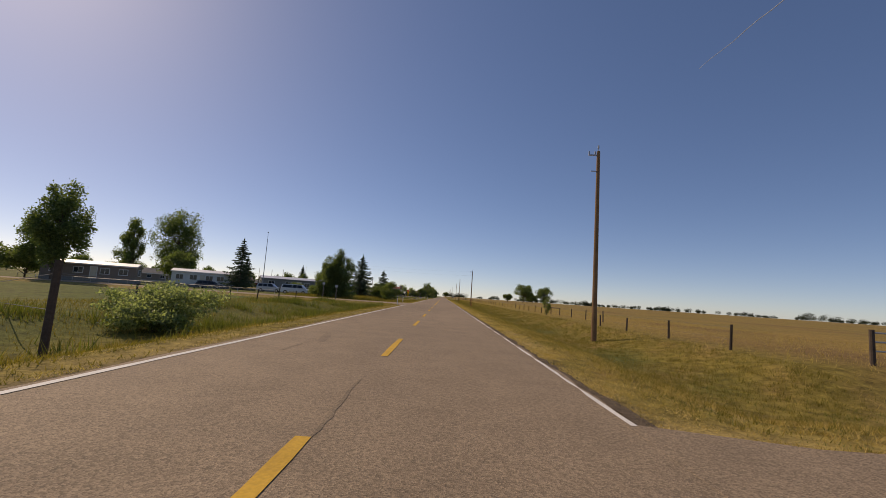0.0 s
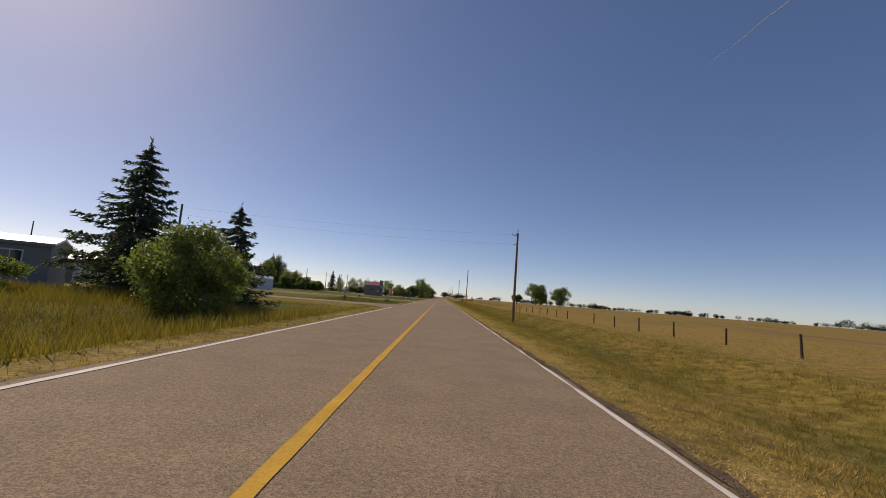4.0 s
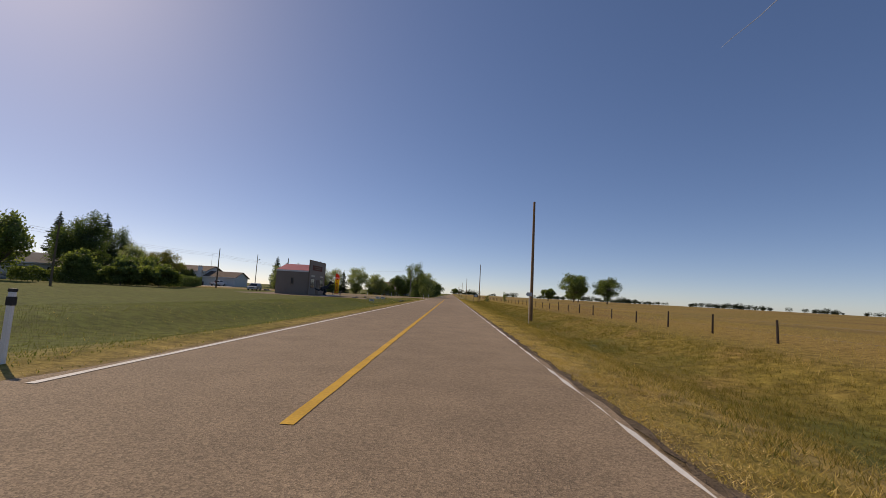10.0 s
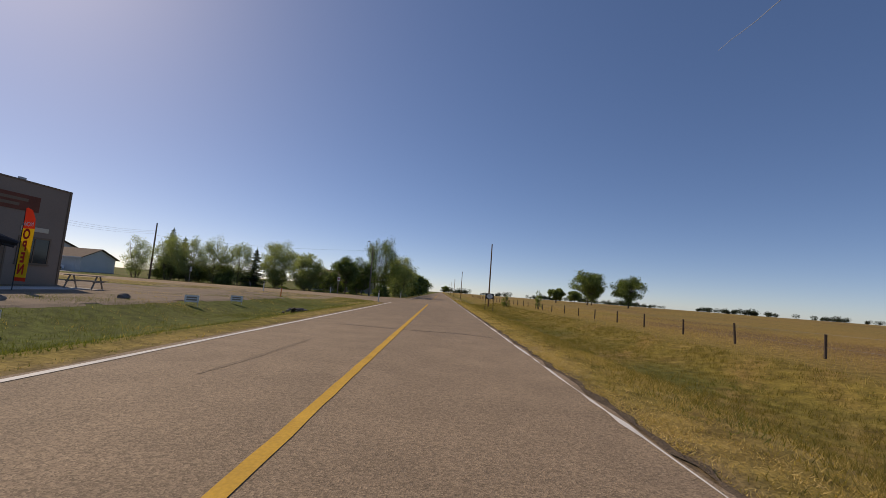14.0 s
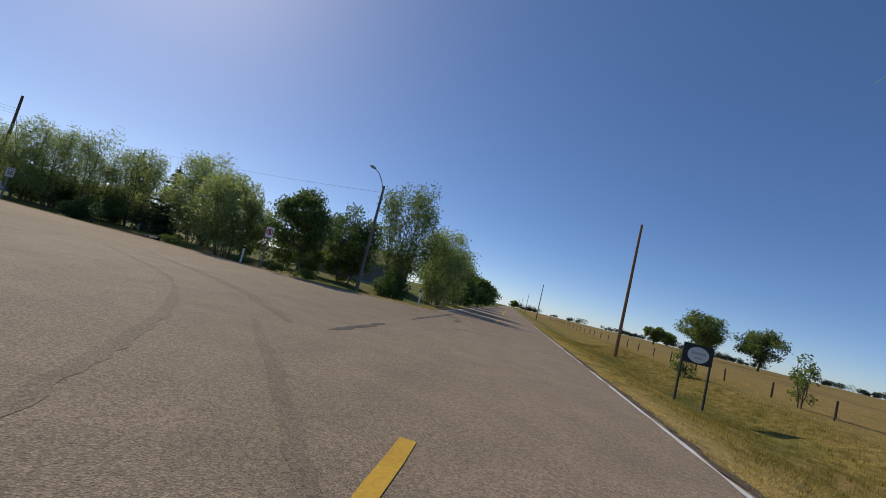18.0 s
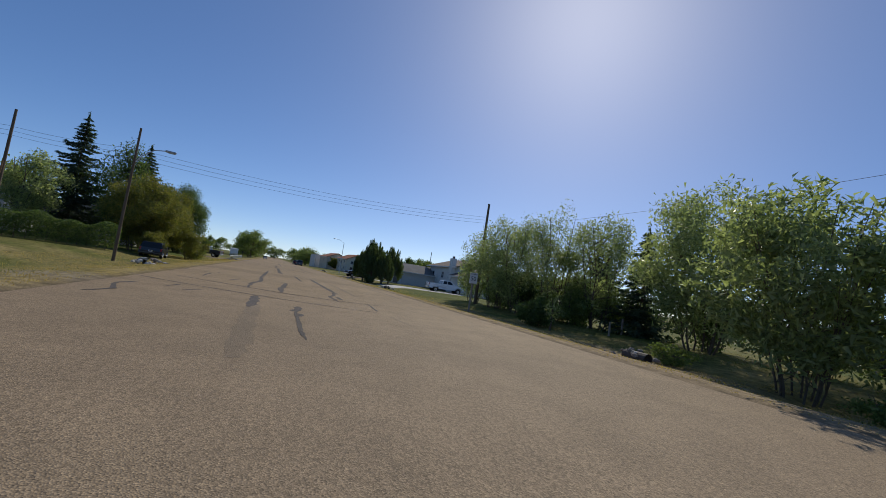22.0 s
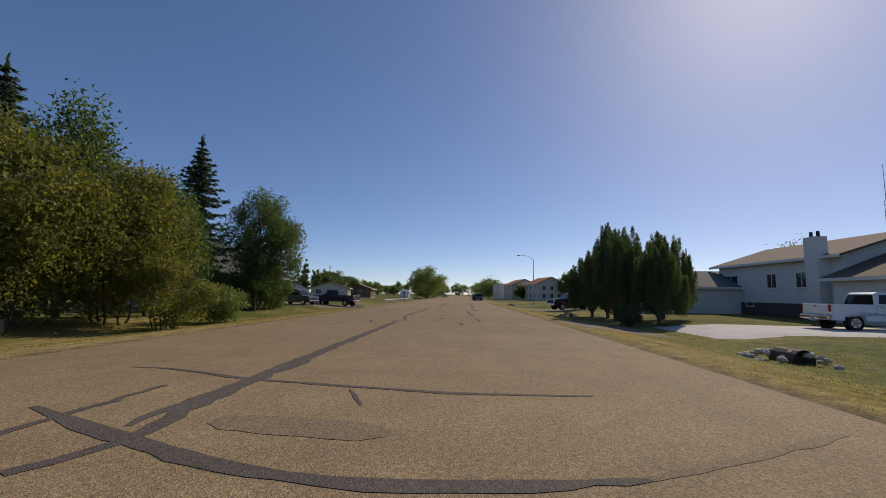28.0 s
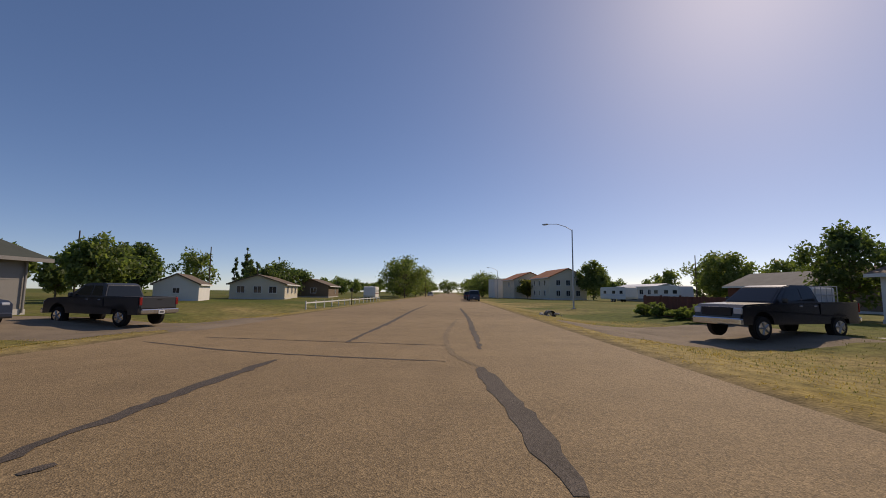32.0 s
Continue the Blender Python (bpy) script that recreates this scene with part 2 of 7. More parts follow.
def box(bm, c, s, rz=0.0, bevel=0.0, rx=0.0, ry=0.0):
    m = pose(*c, rx, ry, rz) @ Matrix.Diagonal((*s, 1))
    r = bmesh.ops.create_cube(bm, size=1, matrix=m)
    if bevel:
        es = list({e for v in r["verts"] for e in v.link_edges})
        bmesh.ops.bevel(bm, geom=es, offset=bevel, segments=1, affect="EDGES")
    return bm


def rod(bm, a, b, r0, r1=None, n=8, caps=True):
    """A tapered round bar from a to b."""
    a, b = Vector(a), Vector(b)
    r1 = r0 if r1 is None else r1
    d = b - a
    m = Matrix.Translation((a + b) / 2) @ d.to_track_quat("Z", "Y").to_matrix().to_4x4()
    bmesh.ops.create_cone(bm, cap_ends=caps, segments=n, radius1=r0, radius2=max(r1, 1e-4), depth=d.length, matrix=m)
    return bm


def tube(bm, pts, r, n=6):
    """One unbroken round cable through the points."""
    pts = [Vector(p) for p in pts]
    rings = []
    for i, p in enumerate(pts):
        d = (pts[min(i + 1, len(pts) - 1)] - pts[max(i - 1, 0)]).normalized()
        a = d.cross(Vector((0, 0, 1))).normalized()
        b = a.cross(d)
        rings.append([bm.verts.new(p + (a * math.cos(2 * math.pi * k / n) + b * math.sin(2 * math.pi * k / n)) * r) for k in range(n)])
    for u, v in zip(rings, rings[1:]):
        for k in range(n):
            bm.faces.new((u[k], u[(k + 1) % n], v[(k + 1) % n], v[k]))
    bm.faces.new(rings[0][::-1])
    bm.faces.new(rings[-1])
    return bm


def pipe(bm, pts, r0, r1=None, n=6):
    r1 = r0 if r1 is None else r1
    k = len(pts) - 1
    for i in range(k):
        rod(bm, pts[i], pts[i + 1], r0 + (r1 - r0) * i / k, r0 + (r1 - r0) * (i + 1) / k, n)
    return bm


def prism(bm, outline, axis_from, axis_to, plane="xz", taper=None):
    """A solid from a closed outline, drawn through from one depth to the other. taper: (scale of the far outline)."""
    def at(p, d):
        return (p[0], d, p[1]) if plane == "xz" else (d, p[0], p[1]) if plane == "yz" else (p[0], p[1], d)
    a = [bm.verts.new(at(p, axis_from)) for p in outline]
    b = [bm.verts.new(at(p, axis_to)) for p in outline]
    bm.faces.new(a)
    bm.faces.new(b[::-1])
    k = len(outline)
    for i in range(k):
        bm.faces.new((a[i], b[i], b[(i + 1) % k], a[(i + 1) % k]))
    bmesh.ops.recalc_face_normals(bm, faces=bm.faces)
    return bm


def data_mesh(name, verts, faces, material, parent=None, smooth=False):
    me = bpy.data.meshes.new(name)
    me.from_pydata(verts, [], faces)
    me.materials.append(material)
    ob = new(name, me)
    if parent:
        ob.parent = parent
    return ob


def leaves_mesh(name, corners, material, parent=None):
    """A mesh of loose triangles from an array (n, 3, 3)."""
    c = np.asarray(corners, dtype=np.float32)
    k = len(c)
    me = bpy.data.meshes.new(name)
    me.vertices.add(3 * k)
    me.vertices.foreach_set("co", c.reshape(-1))
    me.loops.add(3 * k)
    me.loops.foreach_set("vertex_index", np.arange(3 * k, dtype=np.int32))
    me.polygons.add(k)
    me.polygons.foreach_set("loop_start", np.arange(0, 3 * k, 3, dtype=np.int32))
    me.update(calc_edges=True)
    me.materials.append(material)
    ob = new(name, me)
    if parent:
        ob.parent = parent
    return ob
# ---- plan ----
HALF = 3.5           # edge lines of the highway from its middle
PAVE = 3.70          # edge of its asphalt
STREET_Y = 435.4     # middle of the town street
STREET_H = 6.6       # half its width
CORNERS = ((-1, 16.0, 10.5), (1, 11.0, 5.0))  # rounding of the junction: side, along the street, along the highway
SIDE_R = 6.0         # the same at the side roads
SIDES = ((224.8, 3.6, -70.0), (282.4, 3.0, -34.0), (324.6, 3.8, -95.0))  # middle y, half width, end x


def sstep(a, b, v):
    t = np.clip((v - a) / (b - a), 0, 1)
    return t * t * (3 - 2 * t)


def wob(x, y, s, seed=0.0):
    """Soft unevenness, -1 to 1."""
    return (np.sin(x * s + 1.3 + seed) * np.cos(y * s * 0.83 + seed * 2.1) + 0.6 * np.sin(x * s * 2.3 - y * s * 1.9 + seed * 3.7) + 0.4 * np.sin(y * s * 4.1 + x * s * 3.3 + seed)) / 2.0


def paved(x, y):
    """Distance to the nearest asphalt, below 0 on it."""
    d1 = np.abs(x) - PAVE
    d2 = np.maximum(np.abs(y - STREET_Y) - STREET_H, x)
    d = np.minimum(d1, d2)
    d = np.minimum(d, np.maximum(np.maximum(158.0 - y, y - 169.3), np.maximum(-x, x - 12.5)))
    # rounded corners of the junction
    for s, ra, rb in CORNERS:
        cx, cy = -PAVE - ra, STREET_Y + s * (STREET_H + rb)
        inside = (x > cx) & (x < -PAVE) & ((y - cy) * s < 0) & ((y - STREET_Y) * s > STREET_H)
        d = np.where(inside, (1 - np.hypot((x - cx) / ra, (y - cy) / rb)) * rb, d)
    for my, hw, ex in SIDES:
        d = np.minimum(d, np.maximum(np.abs(y - my) - hw, np.maximum(x, ex - x)))
        for s in (-1, 1):
            cx, cy = -PAVE - SIDE_R, my + s * (hw + SIDE_R)
            inside = (x > cx) & (x < -PAVE) & ((y - cy) * s < 0) & ((y - my) * s > hw)
            d = np.where(inside, SIDE_R - np.hypot(x - cx, y - cy), d)
    return d


def ground_z(x, y):
    x, y = np.asarray(x, float), np.asarray(y, float)
    d = paved(x, y)
    town = (x < 0) & (y > STREET_Y - 60)
    deep = np.where(town & (np.abs(y - STREET_Y) < 60) & (x < -20), 0.28, 0.62)
    for my, hw in [(q[0], q[1]) for q in SIDES] + [(STREET_Y, STREET_H)]:
        deep = deep * (1 - 0.72 * (x < 0) * sstep(16, 5, np.hypot(np.maximum(0, -x - 10), np.maximum(0, np.abs(y - my) - hw))))
    prof = -0.04 * sstep(0.0, 0.8, d) - deep * sstep(0.8, 4.5, d) + (deep - 0.02) * sstep(5.5, 9.5, d)
    far = np.hypot(x, y - 300)
    rise = 2.2 * sstep(150, 900, far) * (x > 0) + 0.12 * wob(x, y, 0.08) * sstep(6, 14, d) + 1.5 * sstep(600, 2500, far)
    return np.where(d < 0, np.where(x < -4.6, -0.006, -0.025) - 0.06 * sstep(0.05, 1.1, -d), prof - 0.025 + rise + (x < -4.6) * (0.019 + 0.055 * sstep(0, 0.4, d)) * sstep(3, 0.5, d))


def gz(x, y):
    return float(ground_z(np.array([x]), np.array([y]))[0])


# ---- ground ----
def ground_sheet():
    def lines(lo, hi, dense):
        v = {round(float(q), 3) for q in dense}
        s, q = 6.0, max(dense)
        while q < hi:
            q += s
            s *= 1.25
            v.add(round(q, 3))
        s, q = 6.0, min(dense)
        while q > lo:
            q -= s
            s *= 1.25
            v.add(round(q, 3))
        return np.array(sorted(v))
    near = np.concatenate([np.arange(-30, -15, 1.5), np.arange(-15, 14, 0.6), np.arange(16, 40, 2.5), np.arange(-190, -30, 2.5)])
    xs = lines(-3200, 3200, near)
    ys = lines(-2600, 3600, np.concatenate([np.arange(140, STREET_Y - 28, 1.1), np.arange(STREET_Y - 28, STREET_Y + 28, 0.8), np.arange(STREET_Y + 30, STREET_Y + 80, 3.0)]))
    X, Y = np.meshgrid(xs, ys)
    Z = ground_z(X, Y)
    nx, ny = len(xs), len(ys)
    idx = np.arange(nx * ny).reshape(ny, nx)
    faces = np.stack([idx[:-1, :-1], idx[:-1, 1:], idx[1:, 1:], idx[1:, :-1]], -1).reshape(-1, 4)
    me = bpy.data.meshes.new("ground")
    me.from_pydata(np.stack([X, Y, Z], -1).reshape(-1, 3).tolist(), [], faces.tolist())
    d = paved(X, Y)
    n1, n2 = wob(X, Y, 0.11), wob(X, Y, 0.43, 2.0)
    straw, green = np.array([0.43, 0.31, 0.115]), np.array([0.205, 0.158, 0.036])
    field, lawn, dust = np.array([0.305, 0.205, 0.060]), np.array([0.098, 0.120, 0.024]), np.array([0.15, 0.112, 0.072])
    C = np.empty(X.shape + (3,))
    C[:] = green * 1.05
    w = sstep(8, 15, d + 2.2 * n1)[..., None] * (X > 0)[..., None]
    C = C * (1 - w) + field * w
    w = (np.clip(0.5 + 0.9 * n1 + 0.5 * n2, 0, 1) * (X > 0) * sstep(10, 30, d) * 0.45)[..., None]
    C = C * (1 - w) + np.array([0.16, 0.15, 0.045]) * w
    w = ((X < 0) * np.where(Y > 285, sstep(0.7, 2.6, d + 0.4 * n2), sstep(3, 8, d + n2)))[..., None]
    C = C * (1 - w) + lawn * w
    w = np.clip((X < 0) * (0.35 + 0.7 * n1 + 0.5 * n2) * 0.7 * np.where((Y > 285) & (Y < 420) & (X > -45), 0.22, np.where(Y < 285, 0.55, 1)), 0, 1)[..., None]
    C = C * (1 - w) + np.array([0.24, 0.19, 0.065]) * w
    w = (np.clip(1.1 * wob(X, Y, 0.9, 5.0) + 0.6 * wob(X, Y, 2.3, 7.0) - 0.15, 0, 0.7) * (X > 0) * sstep(12, 8, d))[..., None]  # brown and straw patches
    C = C * (1 - w) + np.array([0.31, 0.20, 0.07]) * w
    w = (np.clip(1.1 * wob(X, Y, 0.5, 9.0) + 0.2, 0, 0.85) * (X > 0) * sstep(2.0, 3.5, d) * sstep(8, 5, d))[..., None]  # greener ditch
    C = C * (1 - w) + np.array([0.105, 0.116, 0.028]) * w
    w = (np.clip(1.3 * wob(X, Y * 0.35, 0.09, 4.0) - 0.35, 0, 0.65) * (X > 12))[..., None]  # brownish patches in the field
    C = C * (1 - w) + np.array([0.17, 0.098, 0.05]) * w
    w = (np.maximum(sstep(0.75, 0.3, d + 0.4 * n2), 0.75 * sstep(1.3, 2.0, d + 0.6 * n1) * sstep(3.6, 2.7, d + 0.6 * n1)) * np.where(X > 0, 0.85, 0.5))[..., None]
    C = C * (1 - w) + straw * w
    st = (np.abs(Y - STREET_Y) < STREET_H + 9) & (X < -12)
    w = (st * np.clip(0.62 + 0.9 * n2 + 0.4 * n1 - 0.07 * np.abs(d), 0, 1))[..., None]
    C = C * (1 - w) + np.array([0.33, 0.255, 0.105]) * w
    w = (((X > -66) & (X < -44) & (Y > STREET_Y + 9)) * np.clip(0.55 + 0.5 * n2, 0, 0.8))[..., None]
    C = C * (1 - w) + np.array([0.125, 0.135, 0.036]) * w
    w = (((X > -52) & (X < -13) & (Y > STREET_Y)) * sstep(5.6, 3.4, d + 0.8 * n2) * np.clip(0.9 + 0.3 * n1, 0, 1))[..., None]
    C = C * (1 - w) + np.array([0.30, 0.23, 0.145]) * w
    w = (((X > -30) & (X < -10) & (Y > 422) & (Y < STREET_Y)) * np.clip(0.75 + 0.6 * n2, 0, 1))[..., None]
    C = C * (1 - w) + np.array([0.28, 0.23, 0.16]) * w
    w = sstep(1.0, 0.55, np.hypot((X + 9.4) / 2.6, (Y - 311.5) / 4.2) + 0.35 * n2)[..., None]  # bare brown soil at the culvert
    C = C * (1 - w) + np.array([0.085, 0.058, 0.040]) * w
    w = (sstep(0.22, 0.04, d + 0.15 * n2))[..., None]
    C = C * (1 - w) + dust * w
    a = me.color_attributes.new("tint", "FLOAT_COLOR", "POINT")
    a.data.foreach_set("color", np.concatenate([C.reshape(-1, 3), np.ones((nx * ny, 1))], 1).astype(np.float32).reshape(-1))
    me.materials.append(M["ground"])
    me.polygons.foreach_set("use_smooth", [True] * len(me.polygons))
    return tagged(new("ground", me), "dry golden prairie grass and mown green verges", "ground", kind="structure")


ground_sheet()


# ---- paving ----
def slab(name, outline, z, material, label, category, thick=0.12):
    bm = bmesh.new()
    prism(bm, outline, z - thick, z, "xy")
    return tagged(link_mesh(name, bm, material), label, category, kind="structure")


ROAD_Y0, ROAD_Y1 = 40.0, 1600.0


def wavy_edge(x, y0, y1, step, amp, seed):
    r = random.Random(seed)
    k = int((y1 - y0) / step)
    res = []
    for i in range(k + 1):
        y = y0 + (y1 - y0) * i / k
        joined = x < 0 and any(abs(y - m) < w for m, w in ((STREET_Y, 20), (224.8, 12), (282.4, 12), (324.6, 12)))
        res.append((x + r.uniform(-amp, amp) * (0 < i < k) * (not joined), y))
    return res


_right = wavy_edge(PAVE - 0.10, ROAD_Y0, ROAD_Y1, 0.8, 0.07, 3)
_left = wavy_edge(-PAVE, ROAD_Y0, ROAD_Y1, 1.5, 0.06, 4)
slab("road", _right + _left[::-1], 0.0, M["asphalt"], "worn sun-bleached grey asphalt two-lane highway", "road")


def fillet_outline(my, hw, corners, ex):
    """A side road that leaves the highway with rounded corners."""
    pts = []
    (_, ra, rb), (_, rc, rd) = corners
    for i in range(17):
        a = math.pi / 2 * i / 16
        pts.append((-PAVE - ra + ra * math.cos(a), my - hw - rb + rb * math.sin(a)))
    pts += [(ex, my - hw), (ex, my + hw)]
    for i in range(17):
        a = math.pi / 2 * (1 - i / 16)
        pts.append((-PAVE - rc + rc * math.cos(a), my + hw + rd - rd * math.sin(a)))
    return pts


slab("street", fillet_outline(STREET_Y, STREET_H, CORNERS, -700), 0.0, M["street_asphalt"], "wide sun-bleached town street with tar-sealed cracks", "road")
slab("field_approach", [(PAVE - 0.3, 156.5), (PAVE + 1.2, 157.6), (12.5, 158.0), (12.5, 169.3), (PAVE + 1.6, 169.4), (PAVE - 0.3, 169.9)], 0.003, M["asphalt"], "short worn asphalt approach to a field gate", "driveway")
for _my, _hw, _ex in SIDES:
    slab("side_road", fillet_outline(_my, _hw, ((-1, SIDE_R, SIDE_R), (1, SIDE_R, SIDE_R)), _ex), 0.0, M["asphalt"], "narrow side road leaving the highway", "road")


def strip(name, pts, width, z, material, label, category, parent=None, seed=0, rag=0.0):
    """A thin painted or poured band along a line."""
    r = random.Random(seed)
    L, R = [], []
    for i, p in enumerate(pts):
        a, b = Vector(pts[max(i - 1, 0)]), Vector(pts[min(i + 1, len(pts) - 1)])
        t = (b - a).normalized()
        nrm = Vector((-t.y, t.x))
        w = (width(i / (len(pts) - 1)) if callable(width) else width) / 2
        L.append(Vector(p) + nrm * (w + r.uniform(-rag, rag)))
        R.append(Vector(p) - nrm * (w + r.uniform(-rag, rag)))
    vs = [(v.x, v.y, z) for v in L] + [(v.x, v.y, z) for v in R]
    k = len(pts)
    fs = [(i, i + 1, k + i + 1, k + i) for i in range(k - 1)]
    fs = [f[::-1] for f in fs]
    ob = data_mesh(name, vs, fs, material, parent)
    if label:
        tagged(ob, label, category, kind="structure")
    return ob


def dense(a, b, step=0.6):
    a, b = Vector(a), Vector(b)
    k = max(1, int((b - a).length / step))
    return [tuple(a.lerp(b, i / k)) for i in range(k + 1)]
# ---- road markings ----
for _x, _w in ((HALF, 0.08), (-HALF, 0.12)):
    _cuts = [(60, 155.5), (169.8, 1500)] if _x > 0 else [(60, 218.8), (230.9, 277.1), (288.0, 316.3), (332.8, 422.0), (449.5, 1500)]
    for _a, _b in _cuts:
        strip("edge_line", dense((_x, _a), (_x, _b), 0.5), _w if _x < 0 else lambda u, q=_b - _a: 0.085 * min(1.0, max(0.06, 0.75 + 0.5 * math.sin(q * u * 2.1) + 0.5 * math.sin(q * u * 5.3 + 1) + 0.35 * math.sin(q * u * 0.37))), 0.0075, M["white_line"], "worn white painted edge line on the asphalt", "road marking", seed=int(_a), rag=0.012 if _x > 0 else 0.010)
strip("shoulder", dense((PAVE - 0.02, 150), (PAVE - 0.02, 470), 0.3), 0.16, -0.012, M["crumble"], "dark crumbled asphalt and soil along the road edge", "shoulder", seed=77, rag=0.075)
for _a, _b in [(60, 62)] + [(e - 3.7, e) for e in (168.7, 177.6, 187.1, 195.6, 206.0, 214.6, 223.9)] + [(228.5, 315.5), (331.9, 424.3), (452, 456), (462, 466), (472, 900)]:
    strip("centre_line", dense((0, _a), (0, _b), 0.5), 0.15, 0.0075, M["yellow"], "faded yellow painted centre line on the asphalt", "road marking", seed=int(_a * 3), rag=0.008)


# ---- sealed cracks, tyre marks and patches ----
def smooth_line(pts, step=0.35, seed=0, wander=0.03):
    """A rounded line through the given corners, with a small wander."""
    r = random.Random(seed)
    P = [Vector(p) for p in pts]
    P = [P[0] * 2 - P[1]] + P + [P[-1] * 2 - P[-2]]
    res = []
    for i in range(1, len(P) - 2):
        a, b, c, d = P[i - 1:i + 3]
        k = max(2, int((c - b).length / step))
        for j in range(k):
            t = j / k
            q = 0.5 * ((2 * b) + (c - a) * t + (2 * a - 5 * b + 4 * c - d) * t * t + (3 * b - a - 3 * c + d) * t ** 3)
            res.append((q.x + r.uniform(-wander, wander), q.y + r.uniform(-wander, wander)))
    res.append(tuple(P[-2]))
    return res


_marks_laid = [0]


def mark(kind, w, corners):
    """A thin poured or worn band through the given corners, on the asphalt."""
    i = _marks_laid[0]
    _marks_laid[0] += 1
    name, lab = {"tar": ("tar_seal", "dark tar seal over a crack in the asphalt"), "grey_band": ("tyre_mark", "grey worn tyre mark and crack seal band on the asphalt"), "white": ("edge_line", "worn white paint on the asphalt")}[kind]
    strip(name, smooth_line(corners, 0.22, i, 0.02), lambda u: w * (0.45 + 0.55 * min(1, 6 * u, 6 * (1 - u))), (0.003 + 0.0002 * (i % 8) if kind == "grey_band" else 0.0047 + 0.0002 * (i % 12)), M[{"tar": "tar", "grey_band": "grey_band", "white": "white_line"}[kind]], lab, "road marking", seed=i, rag=min(0.03, 0.16 * w))


mark("tar", 0.3, [(2.08, 305.6), (2.02, 306.2), (2.08, 306.8)])
mark("tar", 0.11, [(-31.26, 428.23), (-29.87, 429.96), (-28.86, 431.61), (-27.84, 433.62), (-27.42, 434.68), (-27.08, 435.82), (-26.95, 436.79)])
mark("tar", 0.09, [(-27.80, 430.34), (-28.34, 430.45), (-29.03, 430.52)])
mark("tar", 0.09, [(-27.10, 430.87), (-27.82, 431.31)])
mark("tar", 0.26, [(-24.52, 432.83), (-25.04, 432.85), (-25.77, 432.88), (-27.97, 432.88)])
mark("tar", 0.2, [(-24.69, 433.84), (-24.93, 434.00), (-25.46, 434.11), (-25.95, 434.15)])
mark("tar", 0.15, [(-23.64, 434.01), (-23.84, 434.06), (-24.19, 434.06)])
mark("tar", 0.1, [(-29.13, 437.05), (-27.34, 436.92)])
mark("grey_band", 0.096, [(-26.04, 437.02), (-24.78, 437.08), (-24.11, 437.16)])
mark("tar", 0.13, [(-33.27, 429.55), (-32.06, 431.35), (-31.07, 432.89), (-30.41, 434.08), (-30.14, 434.89), (-30.01, 435.52), (-29.94, 436.06), (-29.91, 436.81), (-29.95, 437.75)])
mark("tar", 0.09, [(-35.14, 430.35), (-36.52, 430.30), (-38.50, 430.30)])
mark("tar", 0.09, [(-34.10, 431.51), (-35.07, 431.64), (-36.51, 431.90)])
mark("tar", 0.08, [(-39.46, 428.91), (-40.82, 428.86)])
mark("tar", 0.07, [(-39.18, 430.61), (-40.27, 430.51)])
mark("tar", 0.18, [(-30.6, 436.12), (-31.4, 436.15), (-32.1, 436.12)])
mark("tar", 0.14, [(-29.55, 435.9), (-31.41, 435.78), (-31.97, 435.86), (-32.65, 436.07), (-33.90, 436.24), (-34.9, 436.3)])
mark("tar", 0.1, [(-29.84, 437.09), (-29.36, 437.11), (-29.09, 437.09)])
mark("tar", 0.2, [(-31.2, 432.5), (-33.33, 432.48), (-35.25, 432.56), (-36.22, 432.76), (-38.11, 432.84), (-42.21, 432.81), (-55.54, 433.11)])
mark("tar", 0.24, [(-30.8, 433.76), (-31.99, 433.76), (-32.95, 433.75), (-34.05, 433.86), (-34.41, 433.92), (-35.47, 433.98), (-37.97, 434.15)])
mark("tar", 0.26, [(-34.06, 436.43), (-35.55, 436.41), (-38.77, 436.40), (-48.35, 436.37)])
mark("tar", 0.18, [(-42.81, 435.29), (-50.55, 435.23)])
mark("grey_band", 0.24, [(-34.19, 437.35), (-35.57, 437.38), (-39.19, 437.44), (-44.69, 437.34)])
mark("tar", 0.09, [(-45.98, 440.52), (-40.17, 440.73), (-37.24, 440.61), (-35.87, 440.73)])
mark("tar", 0.08, [(-39.27, 429.89), (-40.45, 429.98)])
mark("tar", 0.3, [(-52.65, 433.96), (-53.09, 434.19), (-53.60, 434.28), (-54.63, 434.17), (-55.74, 434.13), (-57.18, 434.10), (-60.62, 434.12), (-69.79, 434.17)])
mark("tar", 0.14, [(-53.75, 433.99), (-54.61, 433.97), (-55.73, 434.05)])
mark("tar", 0.2, [(-54.31, 432.45), (-53.71, 433.62), (-53.38, 434.35), (-53.00, 435.21), (-52.76, 436.01), (-52.69, 436.65), (-52.70, 437.25), (-52.79, 438.06), (-52.94, 438.72)])
mark("grey_band", 0.112, [(-52.94, 438.72), (-53.25, 439.40), (-53.72, 440.32), (-54.19, 441.23)])
mark("tar", 0.12, [(-56.81, 431.55), (-56.75, 432.31), (-56.37, 433.33), (-56.13, 433.93), (-55.87, 435.17), (-55.65, 436.39), (-55.52, 437.34), (-55.56, 439.11)])
mark("tar", 0.12, [(-56.92, 434.31), (-58.06, 434.30)])
mark("tar", 0.07, [(-55.57, 435.76), (-54.77, 436.11)])
mark("grey_band", 0.56, [(-54.01, 434.75), (-53.91, 435.63), (-53.78, 436.62)])
mark("tar", 0.1, [(-67.47, 431.67), (-69.17, 431.85)])
mark("tar", 0.22, [(-68.36, 434.02), (-68.90, 434.14), (-69.61, 434.20), (-70.34, 433.94), (-70.64, 434.03), (-71.05, 434.54)])
